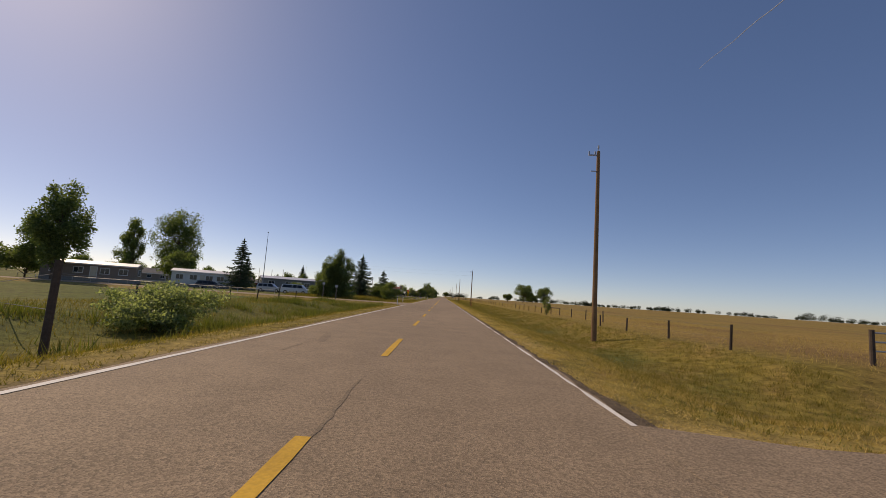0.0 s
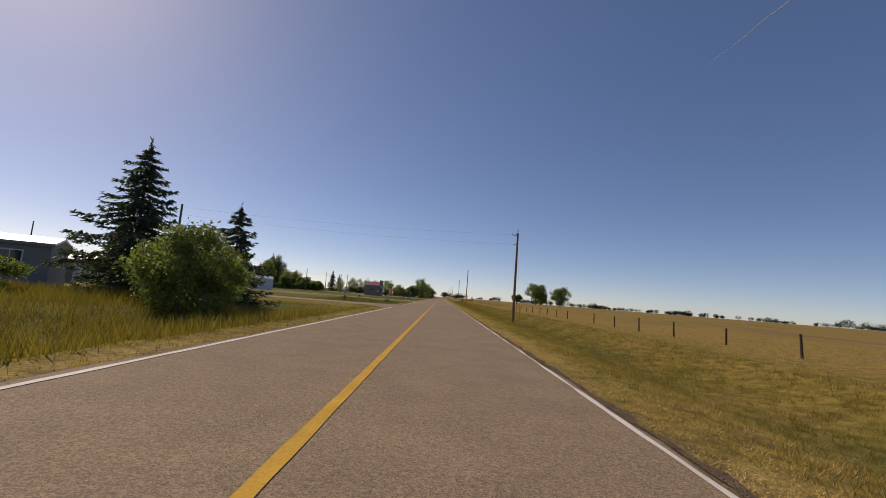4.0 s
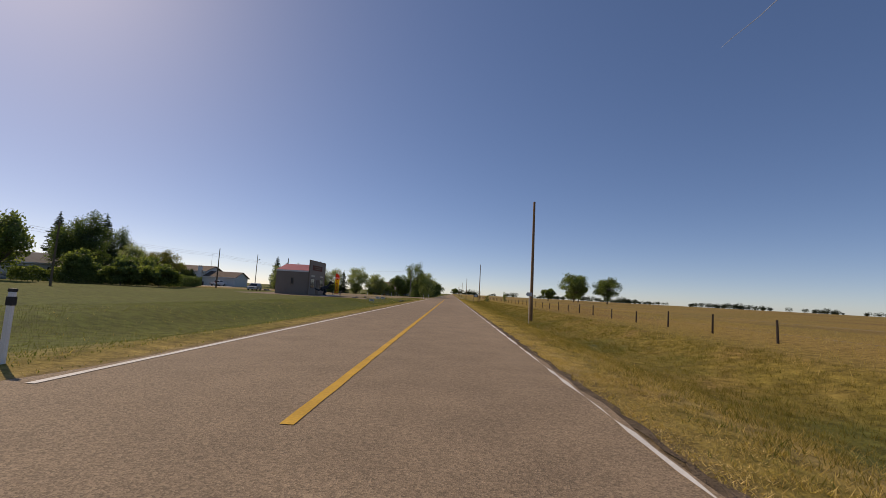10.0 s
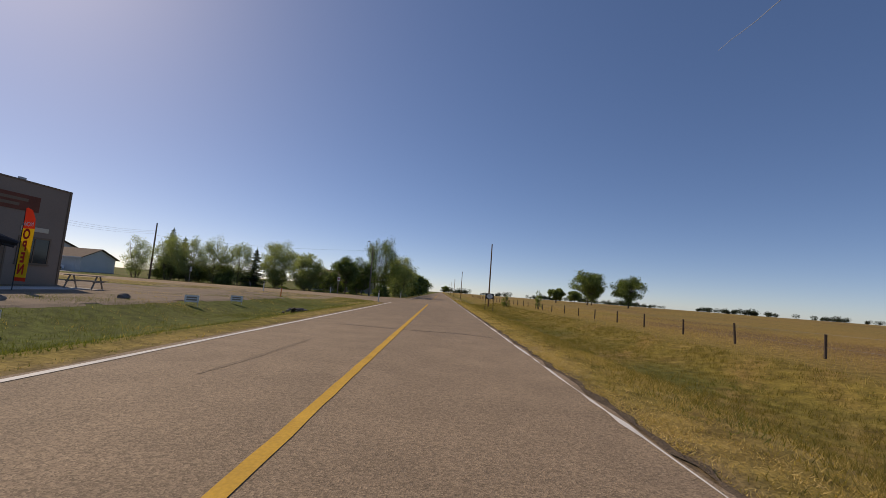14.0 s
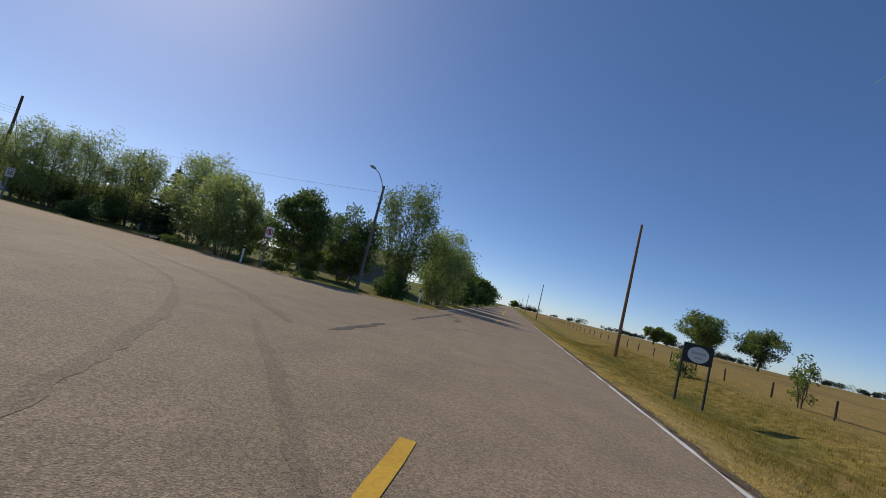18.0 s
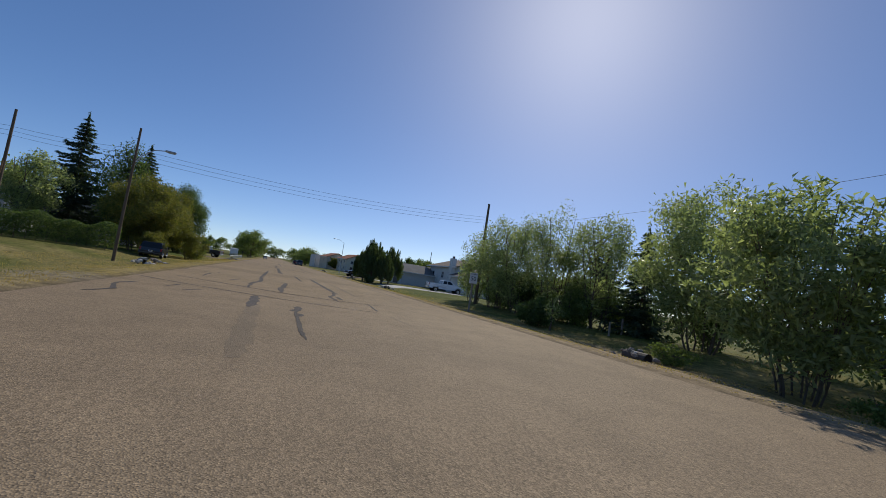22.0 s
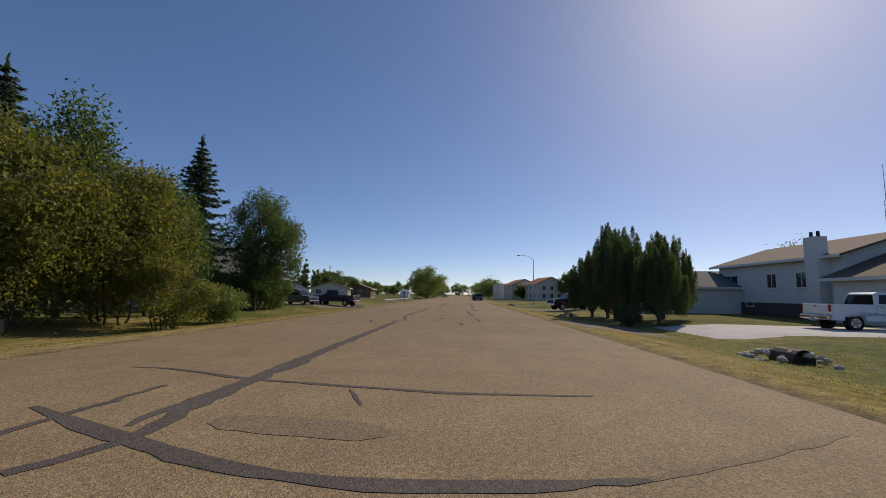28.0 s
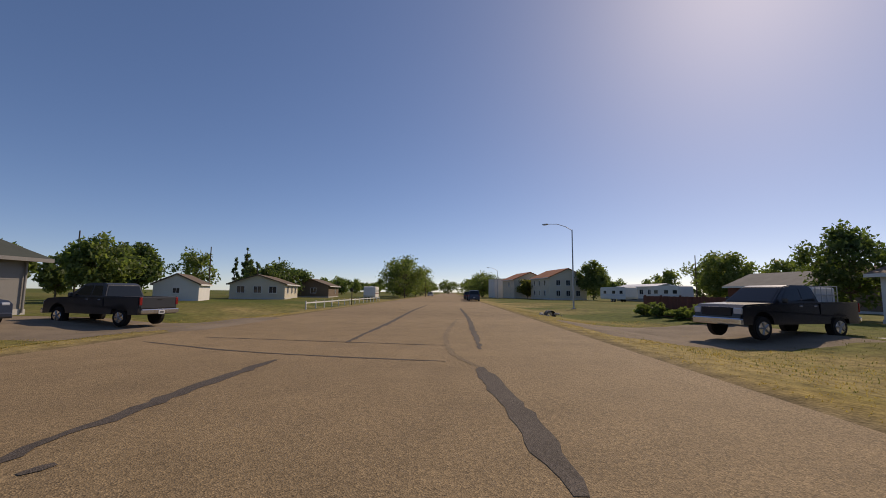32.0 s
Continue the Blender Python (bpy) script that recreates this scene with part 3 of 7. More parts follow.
mark("tar", 0.14, [(-69.24, 433.16), (-69.93, 432.99), (-70.85, 432.72)])
mark("tar", 0.18, [(-69.83, 437.28), (-68.92, 437.29), (-68.52, 437.34), (-68.27, 437.43)])
mark("tar", 0.1, [(-71.34, 435.98), (-71.12, 436.57), (-71.13, 437.51)])
mark("tar", 0.07, [(-72.21, 435.87), (-72.02, 437.05)])
mark("tar", 0.16, [(-72.69, 436.24), (-74.11, 436.09)])
mark("tar", 0.17, [(-74.2, 438.12), (-72.88, 438.18), (-71.43, 438.25), (-70.64, 437.89), (-70.22, 437.77)])
mark("grey_band", 0.096, [(-70.22, 437.77), (-70.11, 438.15), (-69.59, 438.26)])
mark("tar", 0.24, [(-76.58, 433.87), (-77.36, 433.99), (-77.86, 434.02), (-78.45, 433.90), (-79.70, 433.91), (-81.86, 434.13)])
mark("tar", 0.16, [(-71.05, 434.54), (-73.5, 434.1), (-76.58, 433.87)])
mark("tar", 0.18, [(-81.86, 434.13), (-83.6, 434.2), (-85.65, 434.10)])
mark("tar", 0.1, [(-78.98, 431.28), (-79.92, 431.59), (-81.47, 431.83)])
mark("tar", 0.14, [(-77.47, 435.23), (-77.16, 435.61), (-76.88, 436.01), (-76.69, 436.38), (-76.58, 436.63)])
mark("tar", 0.14, [(-76.92, 435.99), (-76.55, 436.10), (-76.14, 436.25)])
mark("tar", 0.1, [(-78.24, 435.03), (-78.74, 435.06), (-79.22, 435.15)])
mark("tar", 0.2, [(-84.2, 437.86), (-80.91, 437.88), (-79.44, 437.90), (-78.27, 438.08), (-77.61, 438.04), (-77.12, 438.04), (-76.91, 438.19), (-76.38, 438.15)])
mark("tar", 0.09, [(-76.89, 437.83), (-77.04, 438.07), (-77.36, 438.73)])
mark("tar", 0.22, [(-85.65, 434.10), (-86.65, 434.14), (-87.55, 434.09), (-88.76, 434.17), (-90.11, 434.27)])
mark("tar", 0.28, [(-84.70, 438.56), (-85.51, 438.52), (-86.48, 438.50), (-87.81, 438.34), (-89.59, 438.23)])
mark("tar", 0.1, [(-92.70, 429.71), (-91.34, 432.59), (-90.68, 434.87), (-90.17, 437.60)])
mark("tar", 0.08, [(-93.90, 430.56), (-93.44, 433.04), (-92.64, 437.58)])
mark("grey_band", 0.16, [(-89.59, 438.23), (-91.34, 437.72), (-95.92, 437.54), (-103.46, 438.04)])
mark("tar", 0.13, [(-84.87, 434.51), (-85.08, 434.64)])
# a grey-blue crack seal, laid in the same grey as the tyre marks
mark("grey_band", 0.36, [(-18.70, 432.90), (-19.37, 432.89), (-20.63, 432.90), (-23.50, 432.91), (-25.43, 433.01)])
mark("tar", 0.09, [(-20.42, 433.94), (-22.09, 433.93), (-24.12, 433.97), (-25.30, 434.04)])
mark("tar", 0.12, [(-24.35, 429.42), (-25.41, 429.67), (-26.78, 429.32), (-28.14, 429.52)])
mark("grey_band", 0.176, [(-14.04, 433.33), (-9.97, 431.22), (-7.97, 429.99), (-7.00, 429.20)])
mark("grey_band", 0.208, [(-13.15, 434.68), (-7.17, 431.39), (-5.12, 429.79), (-4.09, 428.91), (-3.43, 428.30)])
mark("grey_band", 0.16, [(-10.43, 433.40), (-6.64, 431.24), (-4.55, 429.47), (-3.71, 428.68)])
mark("tar", 0.19, [(-2.76, 432.34), (-2.73, 430.98), (-2.77, 429.75), (-2.82, 428.79)])
mark("tar", 0.18, [(-2.68, 447.47), (-2.76, 438.40), (-2.77, 435.95)])
mark("tar", 0.08, [(-1.30, 436.87), (-0.63, 437.61), (0.31, 438.10)])
mark("tar", 0.1, [(-4.49, 442.31), (-3.59, 442.31)])
mark("grey_band", 0.176, [(-6.80, 429.03), (-4.41, 426.23), (-2.29, 422.82), (-1.21, 420.79), (-0.47, 419.06)])
mark("grey_band", 0.192, [(-3.86, 427.70), (-1.38, 424.50), (0.10, 422.33), (0.97, 420.22), (1.45, 418.82)])
mark("tar", 0.14, [(0.14, 215.35), (0.64, 215.31), (1.54, 215.35), (2.48, 215.45), (3.08, 215.65)])
mark("tar", 0.2, [(0.12, 273.94), (0.90, 273.76), (1.68, 273.68), (2.46, 273.74), (3.53, 273.90)])
mark("grey_band", 0.088, [(-1.75, 274.33), (-0.83, 274.11), (0.12, 273.94)])
mark("grey_band", 0.128, [(2.67, 275.05), (2.95, 274.37), (3.05, 273.67), (3.06, 272.96)])
mark("tar", 0.08, [(-0.81, 326.05), (-0.20, 326.07), (0.40, 325.93)])
mark("white", 0.13, [(-2.46, 317.90), (-2.39, 318.59), (-2.37, 320.18), (-2.36, 321.39)])
mark("grey_band", 0.096, [(-2.36, 321.39), (-2.35, 323.18), (-2.08, 326.34)])
mark("tar", 0.08, [(-2.46, 395.56), (0.41, 395.19), (1.75, 395.27), (3.04, 394.76)])
mark("grey_band", 0.096, [(-1.93, 386.67), (-1.84, 388.21), (-1.76, 391.09)])
mark("grey_band", 0.24, [(-1.86, 175.64), (-2.25, 177.83)])
mark("grey_band", 0.096, [(-2.19, 173.76), (-2.15, 175.07)])
mark("grey_band", 0.048, [(0.05, 168.59), (0.07, 168.94), (-0.00, 170.65), (-0.00, 171.45)])
mark("tar", 0.2, [(-93.0, 434.9), (-101.0, 435.0), (-112.0, 434.9), (-126.0, 435.2)])
mark("tar", 0.2, [(-92.0, 438.4), (-104.0, 438.6), (-118.0, 438.5)])


# ---- plants ----
def leaf_blades(pts, size, rng, long=1.5, up=None, spread=1.0):
    """Small pointed leaves round the points; up turns their length that way."""
    n = len(pts)
    a = rng.normal(size=(n, 3))
    if up is not None:
        a = a * spread + np.asarray(up)
    a /= np.linalg.norm(a, axis=1, keepdims=True) + 1e-9
    b = np.cross(a, rng.normal(size=(n, 3)))
    b /= np.linalg.norm(b, axis=1, keepdims=True) + 1e-9
    s = size * rng.uniform(0.6, 1.3, (n, 1))
    a, b = a * s * long / 2, b * s / 2
    return np.stack([pts - 0.7 * a + b, pts - 0.7 * a - b, pts + 1.1 * a], 1)


def grow(name, label, category, x, y, H, R, cb=1.5, seed=0, leaf="leaf_poplar", bark="bark", n=5000, size=0.22, clumps=34, stems=1, open_=0.85, group="", tip=0.75, trunk=0.0, long=1.5, sink=0.0):
    """A broad-leaved tree or shrub: stems, limbs to each clump, and leaves round the clumps. tip: how far the crown narrows to its top."""
    rng = np.random.default_rng(seed)
    R, n, size = R * 1.12, int(n * 1.2), size * 1.04
    z0 = gz(x, y) - sink
    root = thing(name, label, category, group, at=(x, y, z0))
    hz, cz = (H - cb) / 2, (H + cb) / 2
    d = rng.normal(size=(clumps, 3))
    d /= np.linalg.norm(d, axis=1, keepdims=True)
    r = rng.uniform(0.08, 1, clumps) ** 0.40 * rng.uniform(0.8, 1.0, clumps)
    zz = d[:, 2] * r
    wide = np.where(zz > 0, 1 - tip * np.abs(zz) ** 1.7, 1 - 0.2 * np.abs(zz))
    C = np.stack([d[:, 0] * r * wide, d[:, 1] * r * wide, zz], 1)
    cr = rng.uniform(0.20, 0.42, clumps) * (34 / clumps) ** 0.3
    top = (C[:, 2] + cr * 0.6).max()
    low = (C[:, 2] - cr * 0.6).min()
    rad = (np.hypot(C[:, 0], C[:, 1]) + cr * 0.55).max()
    C = np.stack([C[:, 0] / rad * R, C[:, 1] / rad * R, cb + (C[:, 2] - low) / (top - low) * (H - cb)], 1)
    per = rng.multinomial(n, (cr ** 2) / (cr ** 2).sum())
    pts = []
    for c, q, k in zip(C, cr, per):
        v = rng.normal(size=(k, 3))
        v /= np.linalg.norm(v, axis=1, keepdims=True) + 1e-9
        v *= (rng.uniform(0, 1, (k, 1)) ** 0.45) * rng.choice([1, 1, 1, 1.2, 1.4], (k, 1)) * q * open_ / rad
        pts.append(c + v * np.array([R, R, min(hz, R * 1.3)]) * 1.05)
    pts = np.concatenate(pts)
    pts = pts[pts[:, 2] > 0.05]
    bm = bmesh.new()
    tr = trunk or 0.014 * H + 0.03
    heads = []
    for s in range(stems):
        a = 2 * math.pi * s / stems + rng.uniform(0, 1)
        o = 0.0 if stems == 1 else R * 0.12
        lx, ly = (math.cos(a) * R * (0.1 if stems == 1 else 0.42), math.sin(a) * R * (0.1 if stems == 1 else 0.42))
        line = [Vector((math.cos(a) * o, math.sin(a) * o, -0.3))]
        for j in range(1, 6):
            u = j / 5
            line.append(Vector((math.cos(a) * o + lx * u ** 1.3 + rng.normal() * 0.03 * H * 0.4, math.sin(a) * o + ly * u ** 1.3 + rng.normal() * 0.03 * H * 0.4, cb * 0.5 + (H * 0.86 - cb * 0.5) * (j - 1) / 4 if j > 1 else max(cb * 0.5, 0.25))))
        rs = tr / math.sqrt(stems)
        pipe(bm, line, rs, rs * 0.25, 7 if stems == 1 else 5)
        heads.append((line, rs))
    for c in C:
        line, rs = heads[int(rng.integers(len(heads)))]
        lo = [p for p in line if p.z < c[2] * 0.75 + 0.2] or [line[1]]
        st = lo[-1]
        mid = st.lerp(Vector(c), 0.55) + Vector((0, 0, 0.05 * H * rng.uniform(-0.3, 0.8)))
        pipe(bm, [st, mid, Vector(c)], rs * 0.38, rs * 0.08, 4)
    part("trunk", bm, M[bark], root)
    leaves_mesh("crown", leaf_blades(pts, size, rng, long), M[leaf], root)
    return root


def spruce(x, y, H, R, seed=0, leaf="needle", label="tall dark green spruce with drooping branches", levels=0, bare=0.06, group="", sink=0.0):
    """Whorls of drooping boughs with upturned tips, open between the whorls."""
    rng = np.random.default_rng(seed)
    root = thing("spruce_tree", label, "spruce tree", group, at=(x, y, gz(x, y) - sink))
    bm = rod(bmesh.new(), (0, 0, -0.3), (0, 0, H * 0.98), 0.013 * H + 0.03, 0.015, 8)
    pts, ups = [], []
    levels = levels or int(8 + H * 1.5)
    for i in range(levels):
        u = bare + (1 - bare) * (i / levels) ** 0.95
        reach = R * 1.15 * (1 - u) ** 0.8 * rng.uniform(0.72, 1.15) + 0.12
        k = int(rng.integers(5, 9))
        for j in range(k):
            a = 2 * math.pi * (j + rng.uniform(-0.35, 0.35)) / k + i * 0.9
            L = reach * rng.uniform(0.65, 1.12)
            z = H * u + rng.uniform(-0.12, 0.12)
            m = max(12, int(L * 44))
            t = rng.uniform(0.08, 1, m)
            dz = -0.42 * L * t + 0.26 * L * t ** 3
            side = rng.normal(size=m) * 0.20 * L * (1.05 - t) * 0.8 + rng.normal(size=m) * 0.05
            hang = -np.abs(rng.normal(size=m)) * 0.13 * (0.4 + 0.25 * L)
            P = np.stack([math.cos(a) * L * t - math.sin(a) * side, math.sin(a) * L * t + math.cos(a) * side, z + dz + hang], 1)
            pts.append(P)
            sg = np.sign(side)[:, None]
            ups.append(np.array([math.cos(a), math.sin(a), -0.35]) * 0.8 + sg * np.array([-math.sin(a), math.cos(a), -0.2]) * 0.7)
            if L > 0.5:
                rod(bm, (0, 0, z), (math.cos(a) * L * 0.75, math.sin(a) * L * 0.75, z - 0.24 * L), 0.018 + 0.004 * L, 0.006, 3, False)
    pts.append(rng.normal(size=(40, 3)) * np.array([0.05, 0.05, 0.3]) + np.array([0, 0, H - 0.35]))
    ups.append(np.tile([0, 0, 1.2], (40, 1)))
    part("trunk", bm, M["bark"], root)
    leaves_mesh("foliage", leaf_blades(np.concatenate(pts), 0.085 + 0.003 * H, rng, 3.4, np.concatenate(ups), 0.3), M[leaf], root)
    return root


def juniper(x, y, H, R, seed=0, label="dense dark green pointed juniper on a bare trunk", n=9000, cb=0.5):
    """Many upright feathery plumes on one short trunk, leaning a little outwards."""
    rng = np.random.default_rng(seed)
    root = thing("juniper_tree", label, "juniper", "junipers beside the street", at=(x, y, gz(x, y)))
    bm = rod(bmesh.new(), (0, 0, -0.3), (0, 0, cb + 1.0), 0.15, 0.09, 8)
    pts, ups = [], []
    k = 64
    m = n // k
    for i in range(k):
        a, q = rng.uniform(0, 2 * math.pi), math.sqrt(rng.uniform(0, 1)) * 0.86
        cx, cy = math.cos(a) * q * R, math.sin(a) * q * R
        top = H * (1 - 0.58 * q ** 2.0) * rng.uniform(0.80, 1.0)
        lo = max(cb + 0.35 * q, top - rng.uniform(1.4, 3.2))
        u = rng.uniform(0, 1, m)
        w = 0.36 * R ** 0.5 * (1 - u) ** 0.75 * (0.35 + 0.65 * np.minimum(1, u * 3))
        b, g = rng.uniform(0, 2 * math.pi, m), np.sqrt(rng.uniform(0, 1, m))
        out = 0.22 * u * q
        pts.append(np.stack([cx + math.cos(a) * out + np.cos(b) * w * g, cy + math.sin(a) * out + np.sin(b) * w * g, lo + (top - lo) * u], 1) + rng.normal(size=(m, 3)) * np.array([0.04, 0.04, 0.07]))
        ups.append(np.stack([np.cos(b) * 0.6, np.sin(b) * 0.6, np.full(m, 1.0)], 1))
        if i % 3 == 0:
            rod(bm, (0, 0, cb * 0.6), (cx * 0.8, cy * 0.8, lo + (top - lo) * 0.5), 0.05, 0.02, 4)
    part("trunk", bm, M["bark"], root)
    leaves_mesh("crown", leaf_blades(np.concatenate(pts), 0.042, rng, 3.8, np.concatenate(ups), 0.4), M["juniper"], root)
    return root


def hedge(x0, y0, x1, y1, h, w, seed, leaf="leaf_shrub", n=9000, size=0.14, label="long clipped dark green hedge behind the verge"):
    rng = np.random.default_rng(seed)
    mx, my = (x0 + x1) / 2, (y0 + y1) / 2
    L = math.hypot(x1 - x0, y1 - y0)
    root = thing("hedge", label, "hedge", at=(mx, my, gz(mx, my)), rz=math.degrees(math.atan2(y1 - y0, x1 - x0)))
    u = rng.uniform(-L / 2, L / 2, n)
    v = rng.uniform(-1, 1, n)
    v = np.sign(v) * np.abs(v) ** 0.5 * w / 2
    z = h * rng.uniform(0.02, 1, n) ** 0.7 * (1 + 0.09 * np.sin(u * 1.3) + 0.07 * np.sin(u * 3.1 + 1))
    leaves_mesh("foliage", leaf_blades(np.stack([u, v * (1 + 0.15 * np.sin(u * 2)), z], 1), size, rng, 1.5), M[leaf], root)
    bm = bmesh.new()
    for i in range(int(L / 0.6)):
        q = -L / 2 + 0.3 + i * 0.6
        rod(bm, (q, rng.uniform(-0.1, 0.1), -0.2), (q + rng.uniform(-0.2, 0.2), rng.uniform(-0.3, 0.3), h * 0.8), 0.03, 0.01, 4)
    part("stems", bm, M["bark"], root)
    return root


# mobile-home park beside the highway
grow("poplar_tree", "tall full poplar tree behind the mobile homes", "tree", -60.4, 230.5, 15.6, 4.0, 2.4, 1, n=13300, size=0.27, clumps=60, tip=0.45)
grow("poplar_tree", "tall full poplar tree behind the mobile homes", "tree", -75.0, 284.0, 21.5, 7.4, 3.0, 2, n=16150, size=0.27, clumps=70, tip=0.45)
grow("poplar_tree", "narrow poplar tree behind the mobile homes", "tree", -81.1, 274.2, 17.2, 3.2, 1.5, 3, n=7600, size=0.27, clumps=40)
grow("poplar_tree", "low rounded tree behind the mobile homes", "tree", -70, 236, 9.0, 4.5, 1.5, 4, n=6650, size=0.27)
grow("poplar_tree", "low rounded tree behind the mobile homes", "tree", -79, 231, 9.5, 4.0, 1.5, 5, n=5700, size=0.27)
grow("poplar_tree", "low rounded tree behind the mobile homes", "tree", -58, 258, 7.5, 3.6, 1.0, 6, n=5700, size=0.27)
spruce(-40.6, 250.8, 10.5, 3.8, 11)
grow("ash_tree", "leafy green ash shrub-tree beside the side road", "tree", -16.8, 237.6, 8.4, 2.5, 0.0, 7, leaf="leaf_poplar", n=24000, size=0.11, clumps=110, stems=7, tip=0.75)
grow("ash_tree", "leafy green ash shrub-tree beside the side road", "tree", -18.6, 236.8, 7.2, 2.3, 0.0, 107, leaf="leaf_poplar", n=20000, size=0.11, clumps=100, stems=6, tip=0.75)
for _i, (_x, _y) in enumerate(((-17.8, 235.8), (-15.6, 236.8), (-19.6, 236.0))):
    grow("shrub", "leafy green shrub under the ash trees", "shrub", _x, _y, 2.6, 1.7, 0.0, 410 + _i, leaf="leaf_poplar", n=5000, size=0.10, clumps=40, stems=6, tip=0.5, group="shrubs under the ash trees")
spruce(-18.0, 262.3, 9.6, 4.5, 12)
spruce(-13.4, 265.6, 6.6, 3.2, 112)
for _i, (_x, _y, _h, _r) in enumerate(((-24.5, 250.5, 1.9, 2.0), (-20.5, 256.0, 1.7, 1.8), (-29.0, 251.0, 2.2, 2.0), (-12.0, 261.0, 3.6, 1.6))):
    grow("shrub", "tall unmown weeds and shrubs before the mobile homes", "shrub", _x, _y, _h, _r, 0.0, 400 + _i, leaf="leaf_shrub", n=5000, size=0.09, stems=6, tip=0.5, group="weeds before the mobile homes")
grow("shrub", "sprawling green shrub at the road verge", "shrub", -10.2, 255.5, 4.4, 2.2, 0.2, 8, leaf="leaf_shrub", n=9000, size=0.11, stems=5)
grow("shrub", "sprawling green shrub at the road verge", "shrub", -12.5, 258.5, 3.4, 2.4, 0.1, 9, leaf="leaf_shrub", n=9000, size=0.11, stems=5)
grow("shrub", "dense low willow shrub in the ditch", "shrub", -9.4, 180.8, 1.85, 1.9, 0.05, 10, leaf="leaf_willow", n=11000, size=0.075, clumps=44, stems=7, tip=0.5)
spruce(-83.7, 345, 13.0, 3.6, 17)
# town seen from the highway
spruce(-68.6, 374.0, 7.6, 1.8, 19)
grow("poplar_tree", "broad dark green poplar beside a pale trailer", "tree", -65.2, 401.4, 12.6, 4.5, 1.2, 20, leaf="leaf_maple", n=24000, size=0.18, clumps=80, tip=0.4)
grow("poplar_tree", "rounded poplar in a town yard", "tree", -61.0, 384.0, 9.5, 3.2, 1.5, 21, leaf="leaf_shrub", n=3500, size=0.32)
grow("dead_tree", "pale bare-branched tree beside a trailer", "tree", -60.5, 377.0, 6.8, 2.2, 1.8, 22, leaf="leaf_willow", bark="bark_pale", n=500, size=0.2, stems=2)
for _i, (_x, _y, _h, _r) in enumerate(((-50, 392, 4.2, 2.8), (-46, 395, 3.6, 2.4), (-52, 398, 5.0, 2.8), (-57, 392, 5.2, 2.8), (-77, 397, 8.5, 3.6), (-86, 400, 9.0, 4.0), (-95, 372, 7.5, 3.5), (-104, 352, 8.0, 3.8))):
    grow("poplar_tree", "rounded leafy tree in a town yard", "tree", _x, _y, _h, _r, 0.6, 30 + _i, leaf="leaf_shrub" if _i % 2 else "leaf_poplar", n=3600, size=0.32, group="town trees")
# far side of the junction
grow("willow_tree", "leaning multi-stemmed willow with silvery leaves", "willow tree", -20.0, 447.6, 6.4, 3.0, 0.9, 41, leaf="leaf_willow", n=12694, size=0.082, clumps=120, stems=12, tip=0.2, long=3.4)
grow("willow_tree", "multi-stemmed willow with silvery leaves", "willow tree", -26.6, 452.5, 7.9, 3.7, 0.9, 42, leaf="leaf_willow", n=14500, size=0.082, clumps=84, stems=7, tip=0.3, long=3.0)
grow("maple_tree", "dark green maple leaning over the verge", "tree", -13.8, 447.0, 5.9, 2.4, 1.3, 43, leaf="leaf_maple", n=11000, size=0.120, clumps=50, tip=0.35, trunk=0.13)
grow("maple_tree", "dark green maple beside the street lamp", "tree", -12.6, 452.4, 6.3, 2.8, 0.8, 44, leaf="leaf_maple", n=11000, size=0.120, clumps=50, tip=0.4, stems=2)
grow("poplar_tree", "tall airy poplar with thin upper crown", "tree", -10.2, 458.5, 11.2, 3.5, 1.2, 45, leaf="leaf_poplar", n=13000, size=0.120, clumps=64, stems=4, tip=0.35)
grow("willow_tree", "broad bushy willow beside the highway", "willow tree", -7.6, 466.0, 8.6, 3.9, 0.2, 46, leaf="leaf_willow", n=14000, size=0.120, clumps=80, stems=6, tip=0.45, long=2.0)
grow("willow_tree", "broad bushy willow beside the highway", "willow tree", -8.4, 479.0, 8.2, 4.0, 0.2, 47, leaf="leaf_shrub", n=9000, size=0.160, clumps=60, stems=5, tip=0.5)
for _i in range(9):
    grow("roadside_tree", "dark green tree in a row beside the highway", "tree", -8.8 - (_i % 3) * 2.0, 492 + _i * 17, 7.0 + (_i * 37 % 5) * 0.7, 4.6, 0.3, 50 + _i, leaf="leaf_maple" if _i % 2 else "leaf_poplar", n=3200, size=0.42, clumps=40, tip=0.5, group="trees beside the highway")
grow("willow_tree", "bushy grey-green willow hiding a pole", "willow tree", -44.6, 451.4, 8.0, 2.7, 0.3, 61, leaf="leaf_willow", n=8990, size=0.072, clumps=84, stems=6, tip=0.4, long=3.0)
grow("willow_tree", "bushy grey-green willow beside the speed sign", "willow tree", -41.0, 451.2, 7.6, 2.6, 0.3, 62, leaf="leaf_willow", n=8990, size=0.072, clumps=84, stems=6, tip=0.4, long=3.0)
grow("willow_tree", "bushy grey-green willow beside the speed sign", "willow tree", -37.0, 451.6, 8.1, 2.7, 0.3, 63, leaf="leaf_willow", n=8990, size=0.072, clumps=84, stems=6, tip=0.3, long=3.0)
grow("willow_tree", "tall silvery willow leaning over the verge", "willow tree", -33.4, 452.4, 7.2, 2.6, 0.6, 64, leaf="leaf_willow", n=7355, size=0.072, clumps=72, stems=5, tip=0.2, long=3.0)
spruce(-31.2, 453.6, 6.4, 2.2, 65, label="small dark spruce among the willows")
grow("shrub", "rounded bright green shrub at the verge", "shrub", -33.6, 448.0, 1.7, 1.3, 0.0, 66, leaf="leaf_maple", n=5000, size=0.09, clumps=36, stems=6, tip=0.4)
